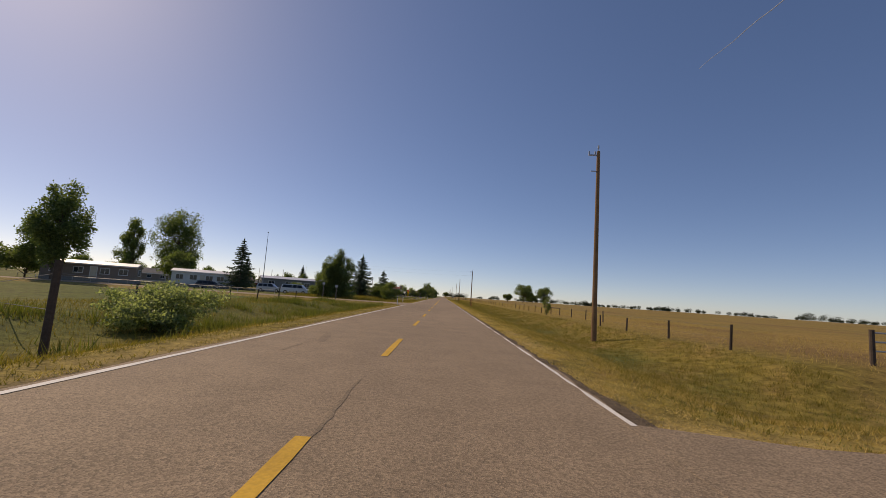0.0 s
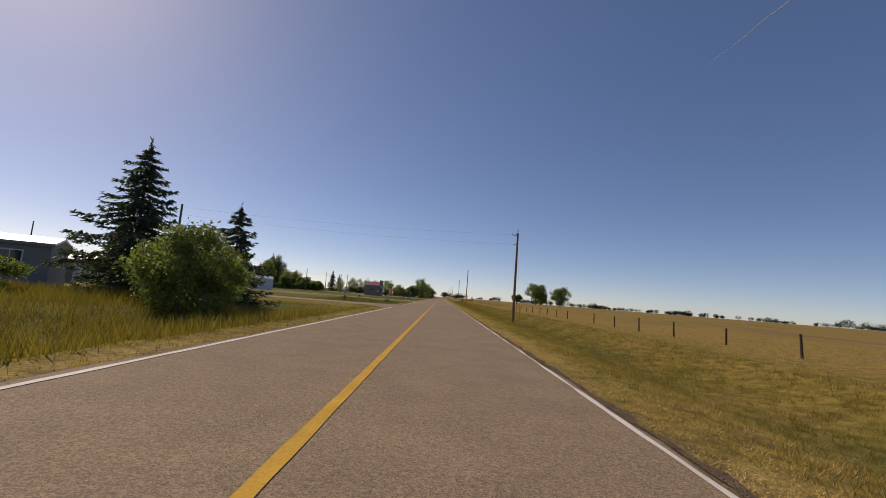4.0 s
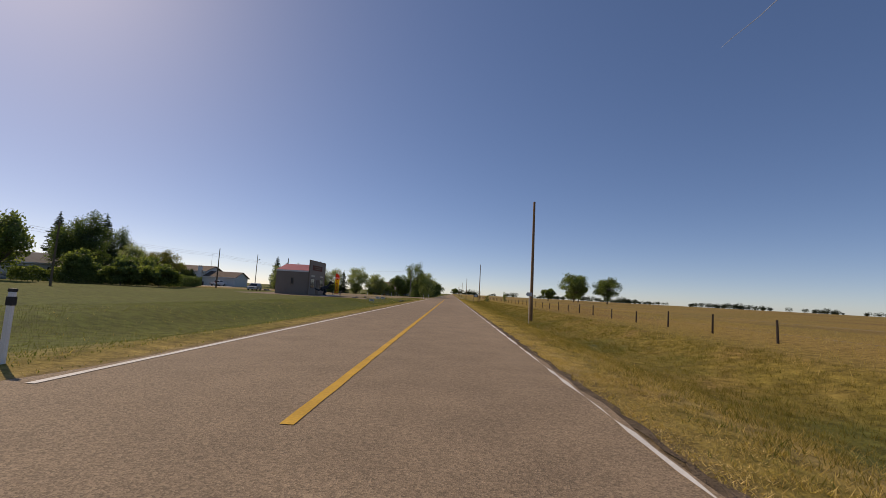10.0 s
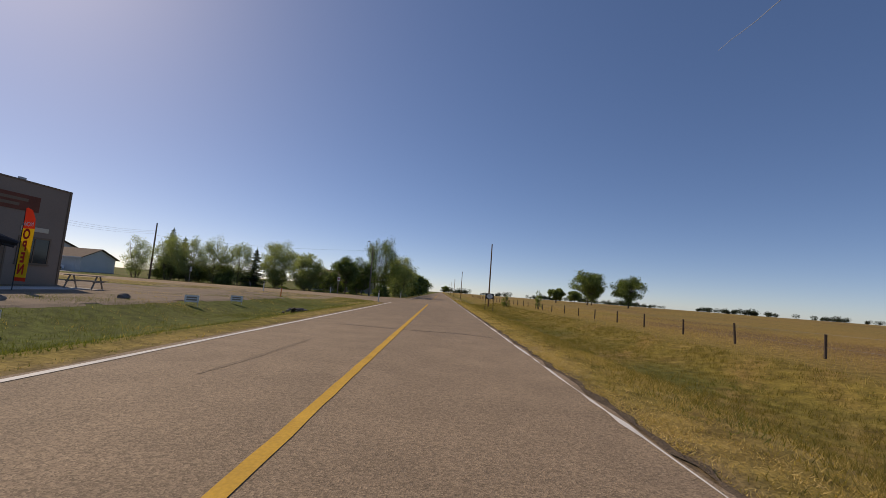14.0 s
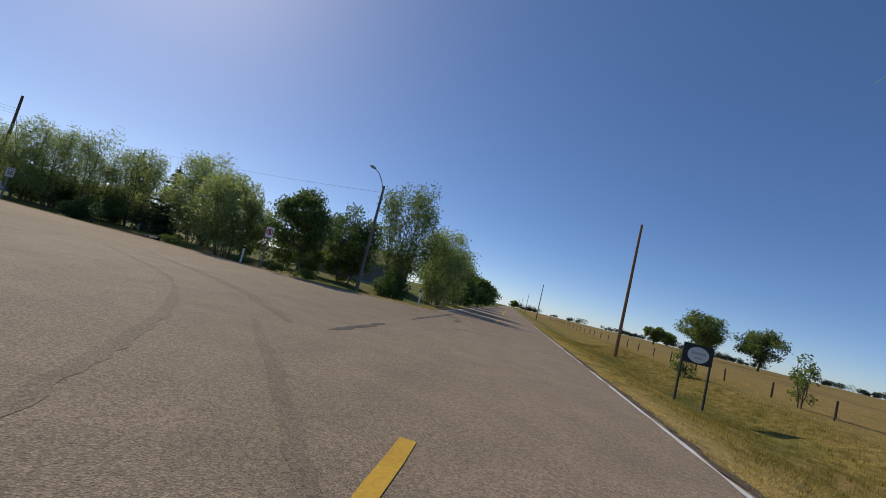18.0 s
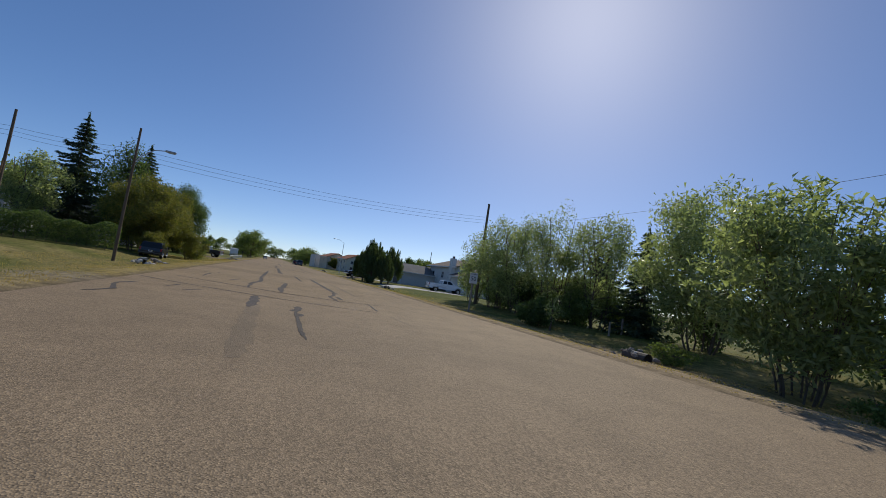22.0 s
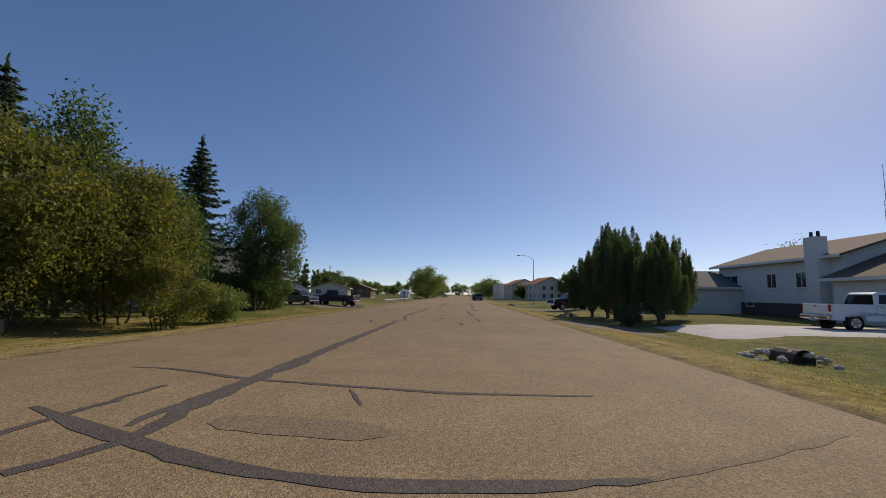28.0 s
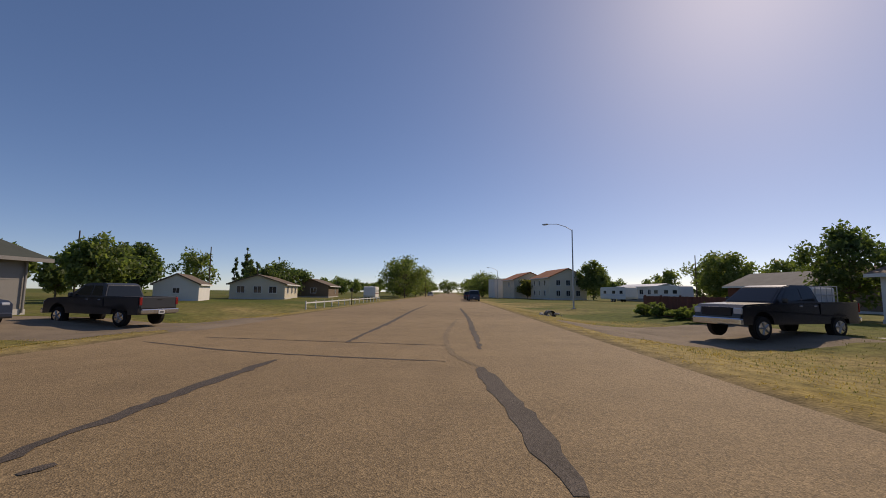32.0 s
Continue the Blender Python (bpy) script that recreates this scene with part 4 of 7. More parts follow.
grow("sapling", "thin sapling with few leaves", "sapling", -31.6, 447.6, 2.0, 0.6, 0.3, 67, leaf="leaf_willow", n=160, size=0.1, clumps=10)
for _i, (_x, _y, _h, _r) in enumerate(((-16.0, 452.6, 3.0, 1.9), (-18.6, 453.8, 3.6, 2.0), (-22.8, 454.2, 3.4, 2.0), (-27.6, 454.8, 3.4, 2.0), (-33.0, 453.8, 3.0, 2.0), (-36.2, 453.4, 3.2, 1.9), (-40.2, 453.6, 3.6, 2.4), (-43.6, 453.4, 3.4, 2.2), (-35.0, 451.6, 2.6, 1.8), (-42.2, 453.0, 2.8, 1.8), (-45.4, 452.6, 3.4, 2.0), (-40.4, 452.2, 3.0, 1.9), (-38.4, 453.4, 3.2, 2.0), (-47.0, 453.8, 3.2, 2.0), (-13.2, 453.4, 2.2, 1.6), (-9.2, 455.0, 2.6, 1.6))):
    grow("shrub", "dark green undergrowth between the willows", "shrub", _x, _y, _h, _r, 0.0, 600 + _i, leaf=("leaf_shrub", "leaf_maple")[_i % 2], n=4200, size=0.11, clumps=40, stems=6, tip=0.5, group="undergrowth beside the junction")
for _i, (_x, _y) in enumerate(((-12.6, 446.2), (-15.4, 446.8), (-17.4, 446.0), (-23.4, 446.6))):
    grow("shrub", "low weeds under the trees", "shrub", _x, _y, 0.75, 0.8, 0.0, 620 + _i, leaf="leaf_shrub", n=1500, size=0.06, clumps=24, stems=5, tip=0.4, group="weeds under the willows")
# street, south side
grow("lilac_tree", "rounded bright green tree beside a white house", "tree", -63.9, 411.3, 8.2, 3.0, 0.8, 72, leaf="leaf_willow", n=9000, size=0.130, clumps=50, stems=3)
spruce(-70.5, 412.0, 14.0, 4.0, 73)
spruce(-83.4, 415.0, 14.4, 3.9, 74, label="tall spruce with sparse drooping branches", bare=0.16)
grow("caragana_tree", "dense green tree with yellowing leaves", "tree", -63.6, 420.6, 7.9, 3.9, 0.3, 75, leaf="leaf_yellow", n=30000, size=0.105, clumps=110, stems=6, tip=0.45)
grow("caragana_tree", "dense green tree with yellowing leaves", "tree", -68.2, 421.4, 7.6, 3.4, 0.3, 76, leaf="leaf_yellow", n=22000, size=0.105, clumps=80, stems=5, tip=0.5)
grow("maple_tree", "dark green broad maple behind yellowing trees", "tree", -70.5, 416.5, 11.8, 3.8, 1.0, 77, leaf="leaf_maple", n=12000, size=0.150, clumps=60)
grow("maple_tree", "dark green broad maple behind yellowing trees", "tree", -72.4, 420.0, 8.2, 2.9, 0.6, 78, leaf="leaf_maple", n=13000, size=0.120, clumps=60, stems=3)
grow("shrub", "yellow-green shrub under the trees", "shrub", -67.2, 424.6, 3.2, 2.0, 0.0, 79, leaf="leaf_yellow", n=9000, size=0.080, clumps=50, stems=6, tip=0.4)
grow("shrub", "green shrub under the trees", "shrub", -71.4, 424.3, 2.2, 1.5, 0.0, 80, leaf="leaf_shrub", n=6000, size=0.080, clumps=40, stems=6, tip=0.4)
grow("shrub", "green shrub under the trees", "shrub", -60.0, 422.4, 2.4, 1.5, 0.0, 81, leaf="leaf_yellow", n=6000, size=0.080, clumps=40, stems=6, tip=0.4)
grow("maple_tree", "leafy maple with an uneven open crown", "tree", -84.6, 420.4, 9.9, 3.2, 0.8, 82, leaf="leaf_maple", n=26000, size=0.115, clumps=80, stems=3, tip=0.3)
grow("willow_tree", "bushy grey-green willow hiding a pole", "willow tree", -51.0, 452.6, 7.2, 2.5, 0.2, 84, leaf="leaf_willow", n=7355, size=0.072, clumps=84, stems=6, tip=0.4, long=3.0)
for _i, (_x, _y, _h, _r) in enumerate(((-83.0, 420.4, 3.4, 1.9), (-86.0, 420.6, 3.0, 1.8), (-81.6, 418.2, 3.0, 1.8))):
    grow("shrub", "dark green shrub under the maple", "shrub", _x, _y, _h, _r, 0.0, 640 + _i, leaf="leaf_maple", n=6000, size=0.10, clumps=44, stems=6, tip=0.5, group="shrubs under the maple")
hedge(-62.0, 386.5, -44.0, 398.0, 2.0, 1.8, 85, n=12000, size=0.2, label="dense dark green hedge along the town yards")
hedge(-47.5, 400.0, -55.6, 421.2, 2.0, 1.6, 83, leaf="leaf_maple", n=40000, size=0.085)
# street, north side
for _i, (_x, _y, _h, _r) in enumerate(((-75.2, 450.6, 4.7, 1.35), (-77.8, 449.8, 5.9, 1.9), (-80.6, 450.0, 6.7, 1.9), (-83.4, 450.4, 5.9, 1.8), (-85.4, 449.8, 5.0, 1.7), (-79.4, 452.8, 5.8, 1.8))):
    juniper(_x, _y - 1.6, _h * 1.12, _r * 1.22, 90 + _i, n=46000, cb=0.45)
grow("shrub", "small clipped round shrub on the lawn", "shrub", -74.6, 447.0, 1.3, 0.85, 0.0, 97, leaf="juniper", n=3000, size=0.08, clumps=30, stems=5, tip=0.3)
# ---- more materials ----
M["pipe_rust"] = mat("rusty_culvert_steel", (0.10, 0.08, 0.065), 0.8, var=0.3, scale=4, fine=25)
M["siding_white"] = mat("white_siding", (0.70, 0.69, 0.65), 0.7, var=0.07, scale=0.7, fine=14, bump=0.15)
M["siding_cream"] = mat("cream_siding", (0.62, 0.56, 0.44), 0.75, var=0.08, scale=0.7, fine=14, bump=0.15)
M["siding_grey"] = mat("grey_siding", (0.26, 0.25, 0.235), 0.75, var=0.10, scale=0.7, fine=14, bump=0.15)
M["siding_tan"] = mat("tan_corrugated_siding", (0.25, 0.195, 0.155), 0.6, var=0.10, scale=0.5, fine=14, bump=0.2)
M["siding_brown"] = mat("brown_siding", (0.20, 0.145, 0.10), 0.8, var=0.12, scale=0.7, fine=14, bump=0.2)
M["shed_blue"] = mat("pale_blue_shed", (0.52, 0.57, 0.63), 0.6, var=0.08, scale=0.8, fine=14, bump=0.1)
M["dark_base"] = mat("dark_brick_base", (0.10, 0.075, 0.06), 0.85, var=0.25, scale=2, fine=12, bump=0.4)
M["brown_board"] = mat("red_brown_boards", (0.16, 0.055, 0.035), 0.8, var=0.2, scale=1.5, fine=20, bump=0.3, rnd=0.15)
M["roof_red"] = mat("red_metal_roof", (0.42, 0.10, 0.075), 0.42, metal=0.25, var=0.10, scale=0.6, fine=12, bump=0.1, spec=0.5)
M["roof_tin"] = mat("bright_metal_roof", (0.72, 0.72, 0.71), 0.42, metal=0.35, var=0.08, scale=0.6, fine=12, bump=0.1)
M["roof_brown"] = mat("brown_shingle_roof", (0.155, 0.115, 0.085), 0.9, var=0.2, scale=0.8, fine=16, bump=0.5, depth=0.02)
M["roof_grey"] = mat("grey_shingle_roof", (0.18, 0.175, 0.165), 0.9, var=0.2, scale=0.8, fine=16, bump=0.5, depth=0.02)
M["roof_green"] = mat("grey_green_shingle_roof", (0.062, 0.072, 0.062), 0.9, var=0.2, scale=0.8, fine=16, bump=0.5, depth=0.02)
M["roof_rust"] = mat("rust_red_shingle_roof", (0.33, 0.12, 0.055), 0.9, var=0.2, scale=0.8, fine=16, bump=0.5, depth=0.02)
M["trim_white"] = mat("white_trim", (0.72, 0.71, 0.68), 0.6, var=0.06, bump=0.05)
M["pane"] = glass_mat("window_glass", (0.03, 0.035, 0.04), 0.06)
M["car_glass"] = glass_mat("car_glass", (0.015, 0.018, 0.02), 0.04)
M["paint_black"] = mat("black_car_paint", (0.012, 0.013, 0.018), 0.25, var=0.15, scale=1, bump=0, spec=0.6)
M["paint_grey"] = mat("dark_grey_car_paint", (0.045, 0.047, 0.052), 0.3, var=0.12, scale=1, bump=0, spec=0.6)
M["paint_blue"] = mat("dark_blue_car_paint", (0.03, 0.038, 0.06), 0.3, var=0.12, scale=1, bump=0, spec=0.6)
M["paint_white"] = mat("white_car_paint", (0.72, 0.73, 0.74), 0.3, var=0.05, scale=1, bump=0, spec=0.6)
M["paint_silver"] = mat("silver_car_paint", (0.42, 0.44, 0.46), 0.3, metal=0.4, var=0.06, scale=1, bump=0, spec=0.6)
M["chrome"] = mat("chrome", (0.62, 0.62, 0.62), 0.18, metal=1.0, var=0.05, bump=0)
M["rubber"] = mat("tyre_rubber", (0.022, 0.021, 0.020), 0.85, var=0.2, bump=0.2)
M["tail_red"] = mat("red_lamp_lens", (0.30, 0.015, 0.012), 0.2, var=0.05, bump=0, spec=0.6)
M["lens_clear"] = mat("clear_lamp_lens", (0.55, 0.57, 0.60), 0.12, var=0.05, bump=0, spec=0.7)
M["sign_red"] = mat("red_sign_face", (0.45, 0.03, 0.03), 0.5, var=0.08, bump=0)
M["flag_yellow"] = leaf_mat("yellow_flag_cloth", (0.66, 0.36, 0.02), (0.70, 0.38, 0.02), 0.6, 0.8)
M["flag_top"] = leaf_mat("red_translucent_flag_cloth", (0.55, 0.035, 0.02), (0.60, 0.04, 0.025), 0.55, 0.8)
M["flag_red"] = mat("red_flag_cloth", (0.60, 0.03, 0.015), 0.8, var=0.1, scale=2, bump=0.1)
M["stone"] = mat("riprap_stone", (0.46, 0.42, 0.36), 0.9, var=0.25, scale=4, fine=20, bump=0.6, rnd=0.3)
M["stone_dark"] = mat("dark_stone", (0.20, 0.18, 0.16), 0.9, var=0.25, scale=4, fine=20, bump=0.6, rnd=0.3)
M["box_brown"] = mat("brown_utility_box", (0.26, 0.19, 0.12), 0.7, var=0.12, bump=0.1)


# ---- houses ----
def opening(root, name, face, w, d, u, z, ww, hh, glass="pane", frame="trim_white"):
    """A window or a door with frame on one face of a w by d house; u runs along the face."""
    c = {"S": ((u, -d / 2, z), 0), "N": ((-u, d / 2, z), 180), "E": ((w / 2, u, z), 90), "W": ((-w / 2, -u, z), 270)}[face]
    m = pose(*c[0], 0, 0, c[1])
    def bx(parts):
        bm = bmesh.new()
        for cc, ss in parts:
            box(bm, cc, ss)
        bm.transform(m)
        return bm
    t = 0.08
    win = part(name, bx([((0, -0.03, hh / 2 + t / 2), (ww + 2 * t, 0.06, t)), ((0, -0.03, -hh / 2 - t / 2), (ww + 2 * t, 0.06, t)), ((-ww / 2 - t / 2, -0.03, 0), (t, 0.06, hh)), ((ww / 2 + t / 2, -0.03, 0), (t, 0.06, hh))]), M[frame], root)
    part("pane" if name == "window" else "leaf", bx([((0, -0.012, 0), (ww, 0.02, hh))]), M[glass], win)
    if name == "window":
        part("mullion", bx([((0, -0.035, 0), (0.05, 0.03, hh))]), M[frame], win)
        part("sill", bx([((0, -0.06, -hh / 2 - t), (ww + 0.24, 0.12, 0.05))]), M[frame], win)
    else:
        part("handle", bx([((ww * 0.38, -0.05, -0.05), (0.04, 0.06, 0.12))]), M["chrome"], win)
    return win


def house(label, x, y, rz, w, d, hw, rise, wall, roof, over=0.45, gable="x", hip=0.0, base=0.0, base_mat="concrete", z=None, name="house", category="house", siding=True, group=""):
    """A house with ridge along its x; its parts hang on an empty at its base."""
    z = gz(x, y) if z is None else z
    root = thing(name, label, category, group, at=(x, y, z), rz=rz)
    bm = bmesh.new()
    if hip:
        box(bm, (0, 0, hw / 2), (w, d, hw))
    else:
        prism(bm, [(-d / 2, 0), (d / 2, 0), (d / 2, hw), (0, hw + rise), (-d / 2, hw)], -w / 2, w / 2, "yz")
    part("wall", bm, M[wall], root)
    if siding and hw > 2:
        for i in range(int((hw - base) / 0.42)):
            q = bmesh.new()
            zz = base + 0.3 + i * 0.42
            box(q, (0, 0, zz), (w + 0.022, d + 0.022, 0.03))
            part("siding_lap", q, M[wall], root)
    if base:
        q = bmesh.new()
        box(q, (0, 0, base / 2 - 0.1), (w + 0.08, d + 0.08, base + 0.2))
        part("foundation", q, M[base_mat], root)
    bm = bmesh.new()
    k = rise / (d / 2)
    e = d / 2 + over
    ze = hw - k * over
    t = 0.16
    L = w / 2 + over
    r = L - (hip * e if hip else 0)
    for s in (-1, 1):
        lo = [bm.verts.new(v) for v in ((-L, s * e, ze), (L, s * e, ze), (r, 0, hw + rise), (-r, 0, hw + rise))]
        hi = [bm.verts.new((v.co.x, v.co.y, v.co.z + t)) for v in lo]
        bm.faces.new(lo)
        bm.faces.new(hi[::-1])
        for i in range(4):
            bm.faces.new((lo[i], hi[i], hi[(i + 1) % 4], lo[(i + 1) % 4]))
    if hip:
        for s in (-1, 1):
            lo = [bm.verts.new(v) for v in ((s * L, -e, ze), (s * L, e, ze), (s * r, 0, hw + rise))]
            hi = [bm.verts.new((v.co.x, v.co.y, v.co.z + t)) for v in lo]
            bm.faces.new(lo)
            bm.faces.new(hi[::-1])
            for i in range(3):
                bm.faces.new((lo[i], hi[i], hi[(i + 1) % 3], lo[(i + 1) % 3]))
    bmesh.ops.recalc_face_normals(bm, faces=bm.faces)
    part("roof", bm, M[roof], root)
    for s in (-1, 1):
        q = bmesh.new()
        box(q, (0, s * (e + 0.02), ze + 0.05), (2 * L, 0.05, 0.2))
        part("gutter", q, M["trim_white"] if wall != "siding_grey" else M[wall], root)
    return root


# ---- vehicles ----
def wheel(root, x, y, r, wd):
    bm = bmesh.new()
    rod(bm, (x, y - wd / 2, r), (x, y + wd / 2, r), r, r, 20)
    bmesh.ops.bevel(bm, geom=[e for e in bm.edges if len(e.link_faces) == 2 and any(len(f.verts) > 4 for f in e.link_faces)], offset=0.04, segments=2, affect="EDGES")
    ty = part("wheel", bm, M["rubber"], root)
    s = 1 if y > 0 else -1
    bm = bmesh.new()
    rod(bm, (x, y + s * (wd / 2 - 0.03), r), (x, y + s * (wd / 2 + 0.012), r), r * 0.62, r * 0.58, 16)
    part("rim", bm, M["chrome"], ty)
    bm = bmesh.new()
    for i in range(5):
        a = 2 * math.pi * i / 5
        rod(bm, (x, y + s * (wd / 2 + 0.015), r), (x + math.cos(a) * r * 0.55, y + s * (wd / 2 + 0.015), r + math.sin(a) * r * 0.55), 0.035, 0.03, 5)
    part("spokes", bm, M["steel"], ty)


def cabin(root, outline, w0, w1, z0, z1, paint, panes, roof_front):
    """The upper body: outline in x, z; width falls from w0 at z0 to w1 at z1."""
    bm = prism(bmesh.new(), outline, -0.5, 0.5, "xz")
    def wid(z):
        return w0 + (w1 - w0) * min(1, max(0, (z - z0) / (z1 - z0)))
    for v in bm.verts:
        v.co.y = (1 if v.co.y > 0 else -1) * wid(v.co.z) / 2
    bmesh.ops.bevel(bm, geom=[e for e in bm.edges], offset=0.03, segments=2, affect="EDGES")
    cab = part("cab", bm, paint, root, smooth=False)
    for poly in panes:
        for s in (-1, 1):
            q = bmesh.new()
            a = [q.verts.new((px, s * (wid(pz) / 2 + 0.008), pz)) for px, pz in poly]
            b = [q.verts.new((px, s * (wid(pz) / 2 - 0.02), pz)) for px, pz in poly]
            q.faces.new(a)
            q.faces.new(b[::-1])
            for i in range(len(poly)):
                q.faces.new((a[i], b[i], b[(i + 1) % len(poly)], a[(i + 1) % len(poly)]))
            bmesh.ops.recalc_face_normals(q, faces=q.faces)
            part("side_window", q, M["car_glass"], cab)
    for (ax, az), (bx_, bz), nm in roof_front:
        q = bmesh.new()
        d = Vector((bx_ - ax, 0, bz - az))
        nrm = Vector((d.z, 0, -d.x)).normalized() * 0.012
        if nrm.x * (1 if nm == "windscreen" else -1) < 0:
            nrm = -nrm
        A, B = Vector((ax, 0, az)).lerp(Vector((bx_, 0, bz)), 0.1) + nrm, Vector((ax, 0, az)).lerp(Vector((bx_, 0, bz)), 0.9) + nrm
        vs = [(A.x, -wid(A.z) / 2 + 0.09, A.z), (A.x, wid(A.z) / 2 - 0.09, A.z), (B.x, wid(B.z) / 2 - 0.09, B.z), (B.x, -wid(B.z) / 2 + 0.09, B.z)]
        a = [q.verts.new(v) for v in vs]
        b = [q.verts.new(Vector(v) - nrm * 2) for v in vs]
        q.faces.new(a)
        q.faces.new(b[::-1])
        for i in range(4):
            q.faces.new((a[i], b[i], b[(i + 1) % 4], a[(i + 1) % 4]))
        bmesh.ops.recalc_face_normals(q, faces=q.faces)
        part(nm, q, M["car_glass"], cab)
    return cab


def lower(outline, w, arches, r):
    """A body side outline with wheel arches cut from below, drawn through the width."""
    pts = list(outline)
    zb = pts[0][1]
    bottom = []
    for ax in sorted(arches):
        n = 9
        for i in range(n + 1):
            a = math.pi * (1 - i / n)
            bottom.append((ax + math.cos(a) * r, max(zb, zb + math.sin(a) * r * 0.95)))
    full = [pts[0]] + bottom + pts[1:]
    bm = prism(bmesh.new(), full, -w / 2, w / 2, "xz")
    es = [e for e in bm.edges if abs(e.verts[0].co.y - e.verts[1].co.y) < 1e-5 and max(v.co.z for v in e.verts) > zb + r]
    bmesh.ops.bevel(bm, geom=es, offset=0.05, segments=2, affect="EDGES")
    return bm


def little(root, name, c, s, material, under=None, bevel=0.015):
    return part(name, box(bmesh.new(), c, s, bevel=bevel), M[material], under or root)


def plate(root, x):
    p = little(root, "licence_plate", (x, 0, 0.62), (0.02, 0.30, 0.15), "trim_white", bevel=0)
    part("plate_bar", box(bmesh.new(), (x + (0.012 if x > 0 else -0.012), 0, 0.62), (0.006, 0.2, 0.06)), M["black"], p)


def pickup(label, x, y, rz, paint, z=None, cargo=False, group=""):
    """Crew-cab pickup, nose along its +x."""
    root = thing("pickup_truck", label, "pickup truck", group, at=(x, y, gz(x, y) if z is None else z), rz=rz)
    P = M[paint]
    part("body", lower([(-2.75, 0.52), (2.72, 0.52), (2.80, 0.75), (2.76, 1.08), (2.55, 1.20), (1.35, 1.26), (-0.80, 1.26), (-0.80, 0.80), (-2.75, 0.80)], 1.94, (-1.75, 1.85), 0.48), P, root)
    for s in (-1, 1):
        part("bed_side", lower([(-2.78, 0.79), (-0.80, 0.79), (-0.80, 1.30), (-2.78, 1.30)], 0.09, (), 0.3), P, root).location = (0, s * 0.925, 0)
    tg = little(root, "tailgate", (-2.78, 0, 1.04), (0.08, 1.80, 0.52), paint, bevel=0.03)
    little(root, "handle", (-2.83, 0, 1.18), (0.02, 0.22, 0.05), "black", tg)
    little(root, "bed_floor", (-1.78, 0, 0.83), (1.9, 1.76, 0.04), "black", bevel=0)
    cabin(root, [(1.38, 1.24), (0.62, 1.84), (0.30, 1.90), (-0.55, 1.90), (-0.72, 1.82), (-0.84, 1.24)], 1.92, 1.52, 1.24, 1.90, P, ([(0.98, 1.33), (0.52, 1.76), (0.02, 1.78), (0.02, 1.33)], [(-0.06, 1.33), (-0.06, 1.78), (-0.52, 1.77), (-0.66, 1.33)]), (((1.38, 1.24), (0.62, 1.84), "windscreen"), ((-0.84, 1.24), (-0.72, 1.82), "rear_window")))
    for a in (-1.75, 1.85):
        for s in (-1, 1):
            wheel(root, a, s * 0.83, 0.40, 0.27)
    little(root, "front_bumper", (2.80, 0, 0.62), (0.18, 1.96, 0.24), "chrome", bevel=0.04)
    little(root, "rear_bumper", (-2.88, 0, 0.66), (0.16, 1.90, 0.20), "chrome", bevel=0.04)
    little(root, "grille", (2.80, 0, 0.95), (0.05, 1.20, 0.30), "black")
    for s in (-1, 1):
        little(root, "headlight", (2.74, s * 0.80, 0.98), (0.12, 0.30, 0.22), "lens_clear", bevel=0.03)
        little(root, "tail_light", (-2.81, s * 0.90, 1.10), (0.06, 0.14, 0.34), "tail_red", bevel=0.02)
        little(root, "mirror", (0.98, s * 1.08, 1.36), (0.10, 0.20, 0.20), paint, bevel=0.04)
        for hx in (0.12, -0.58):
            little(root, "door_handle", (hx, s * 0.985, 1.16), (0.16, 0.03, 0.035), "chrome", bevel=0.01)
    plate(root, -2.97)
    return root


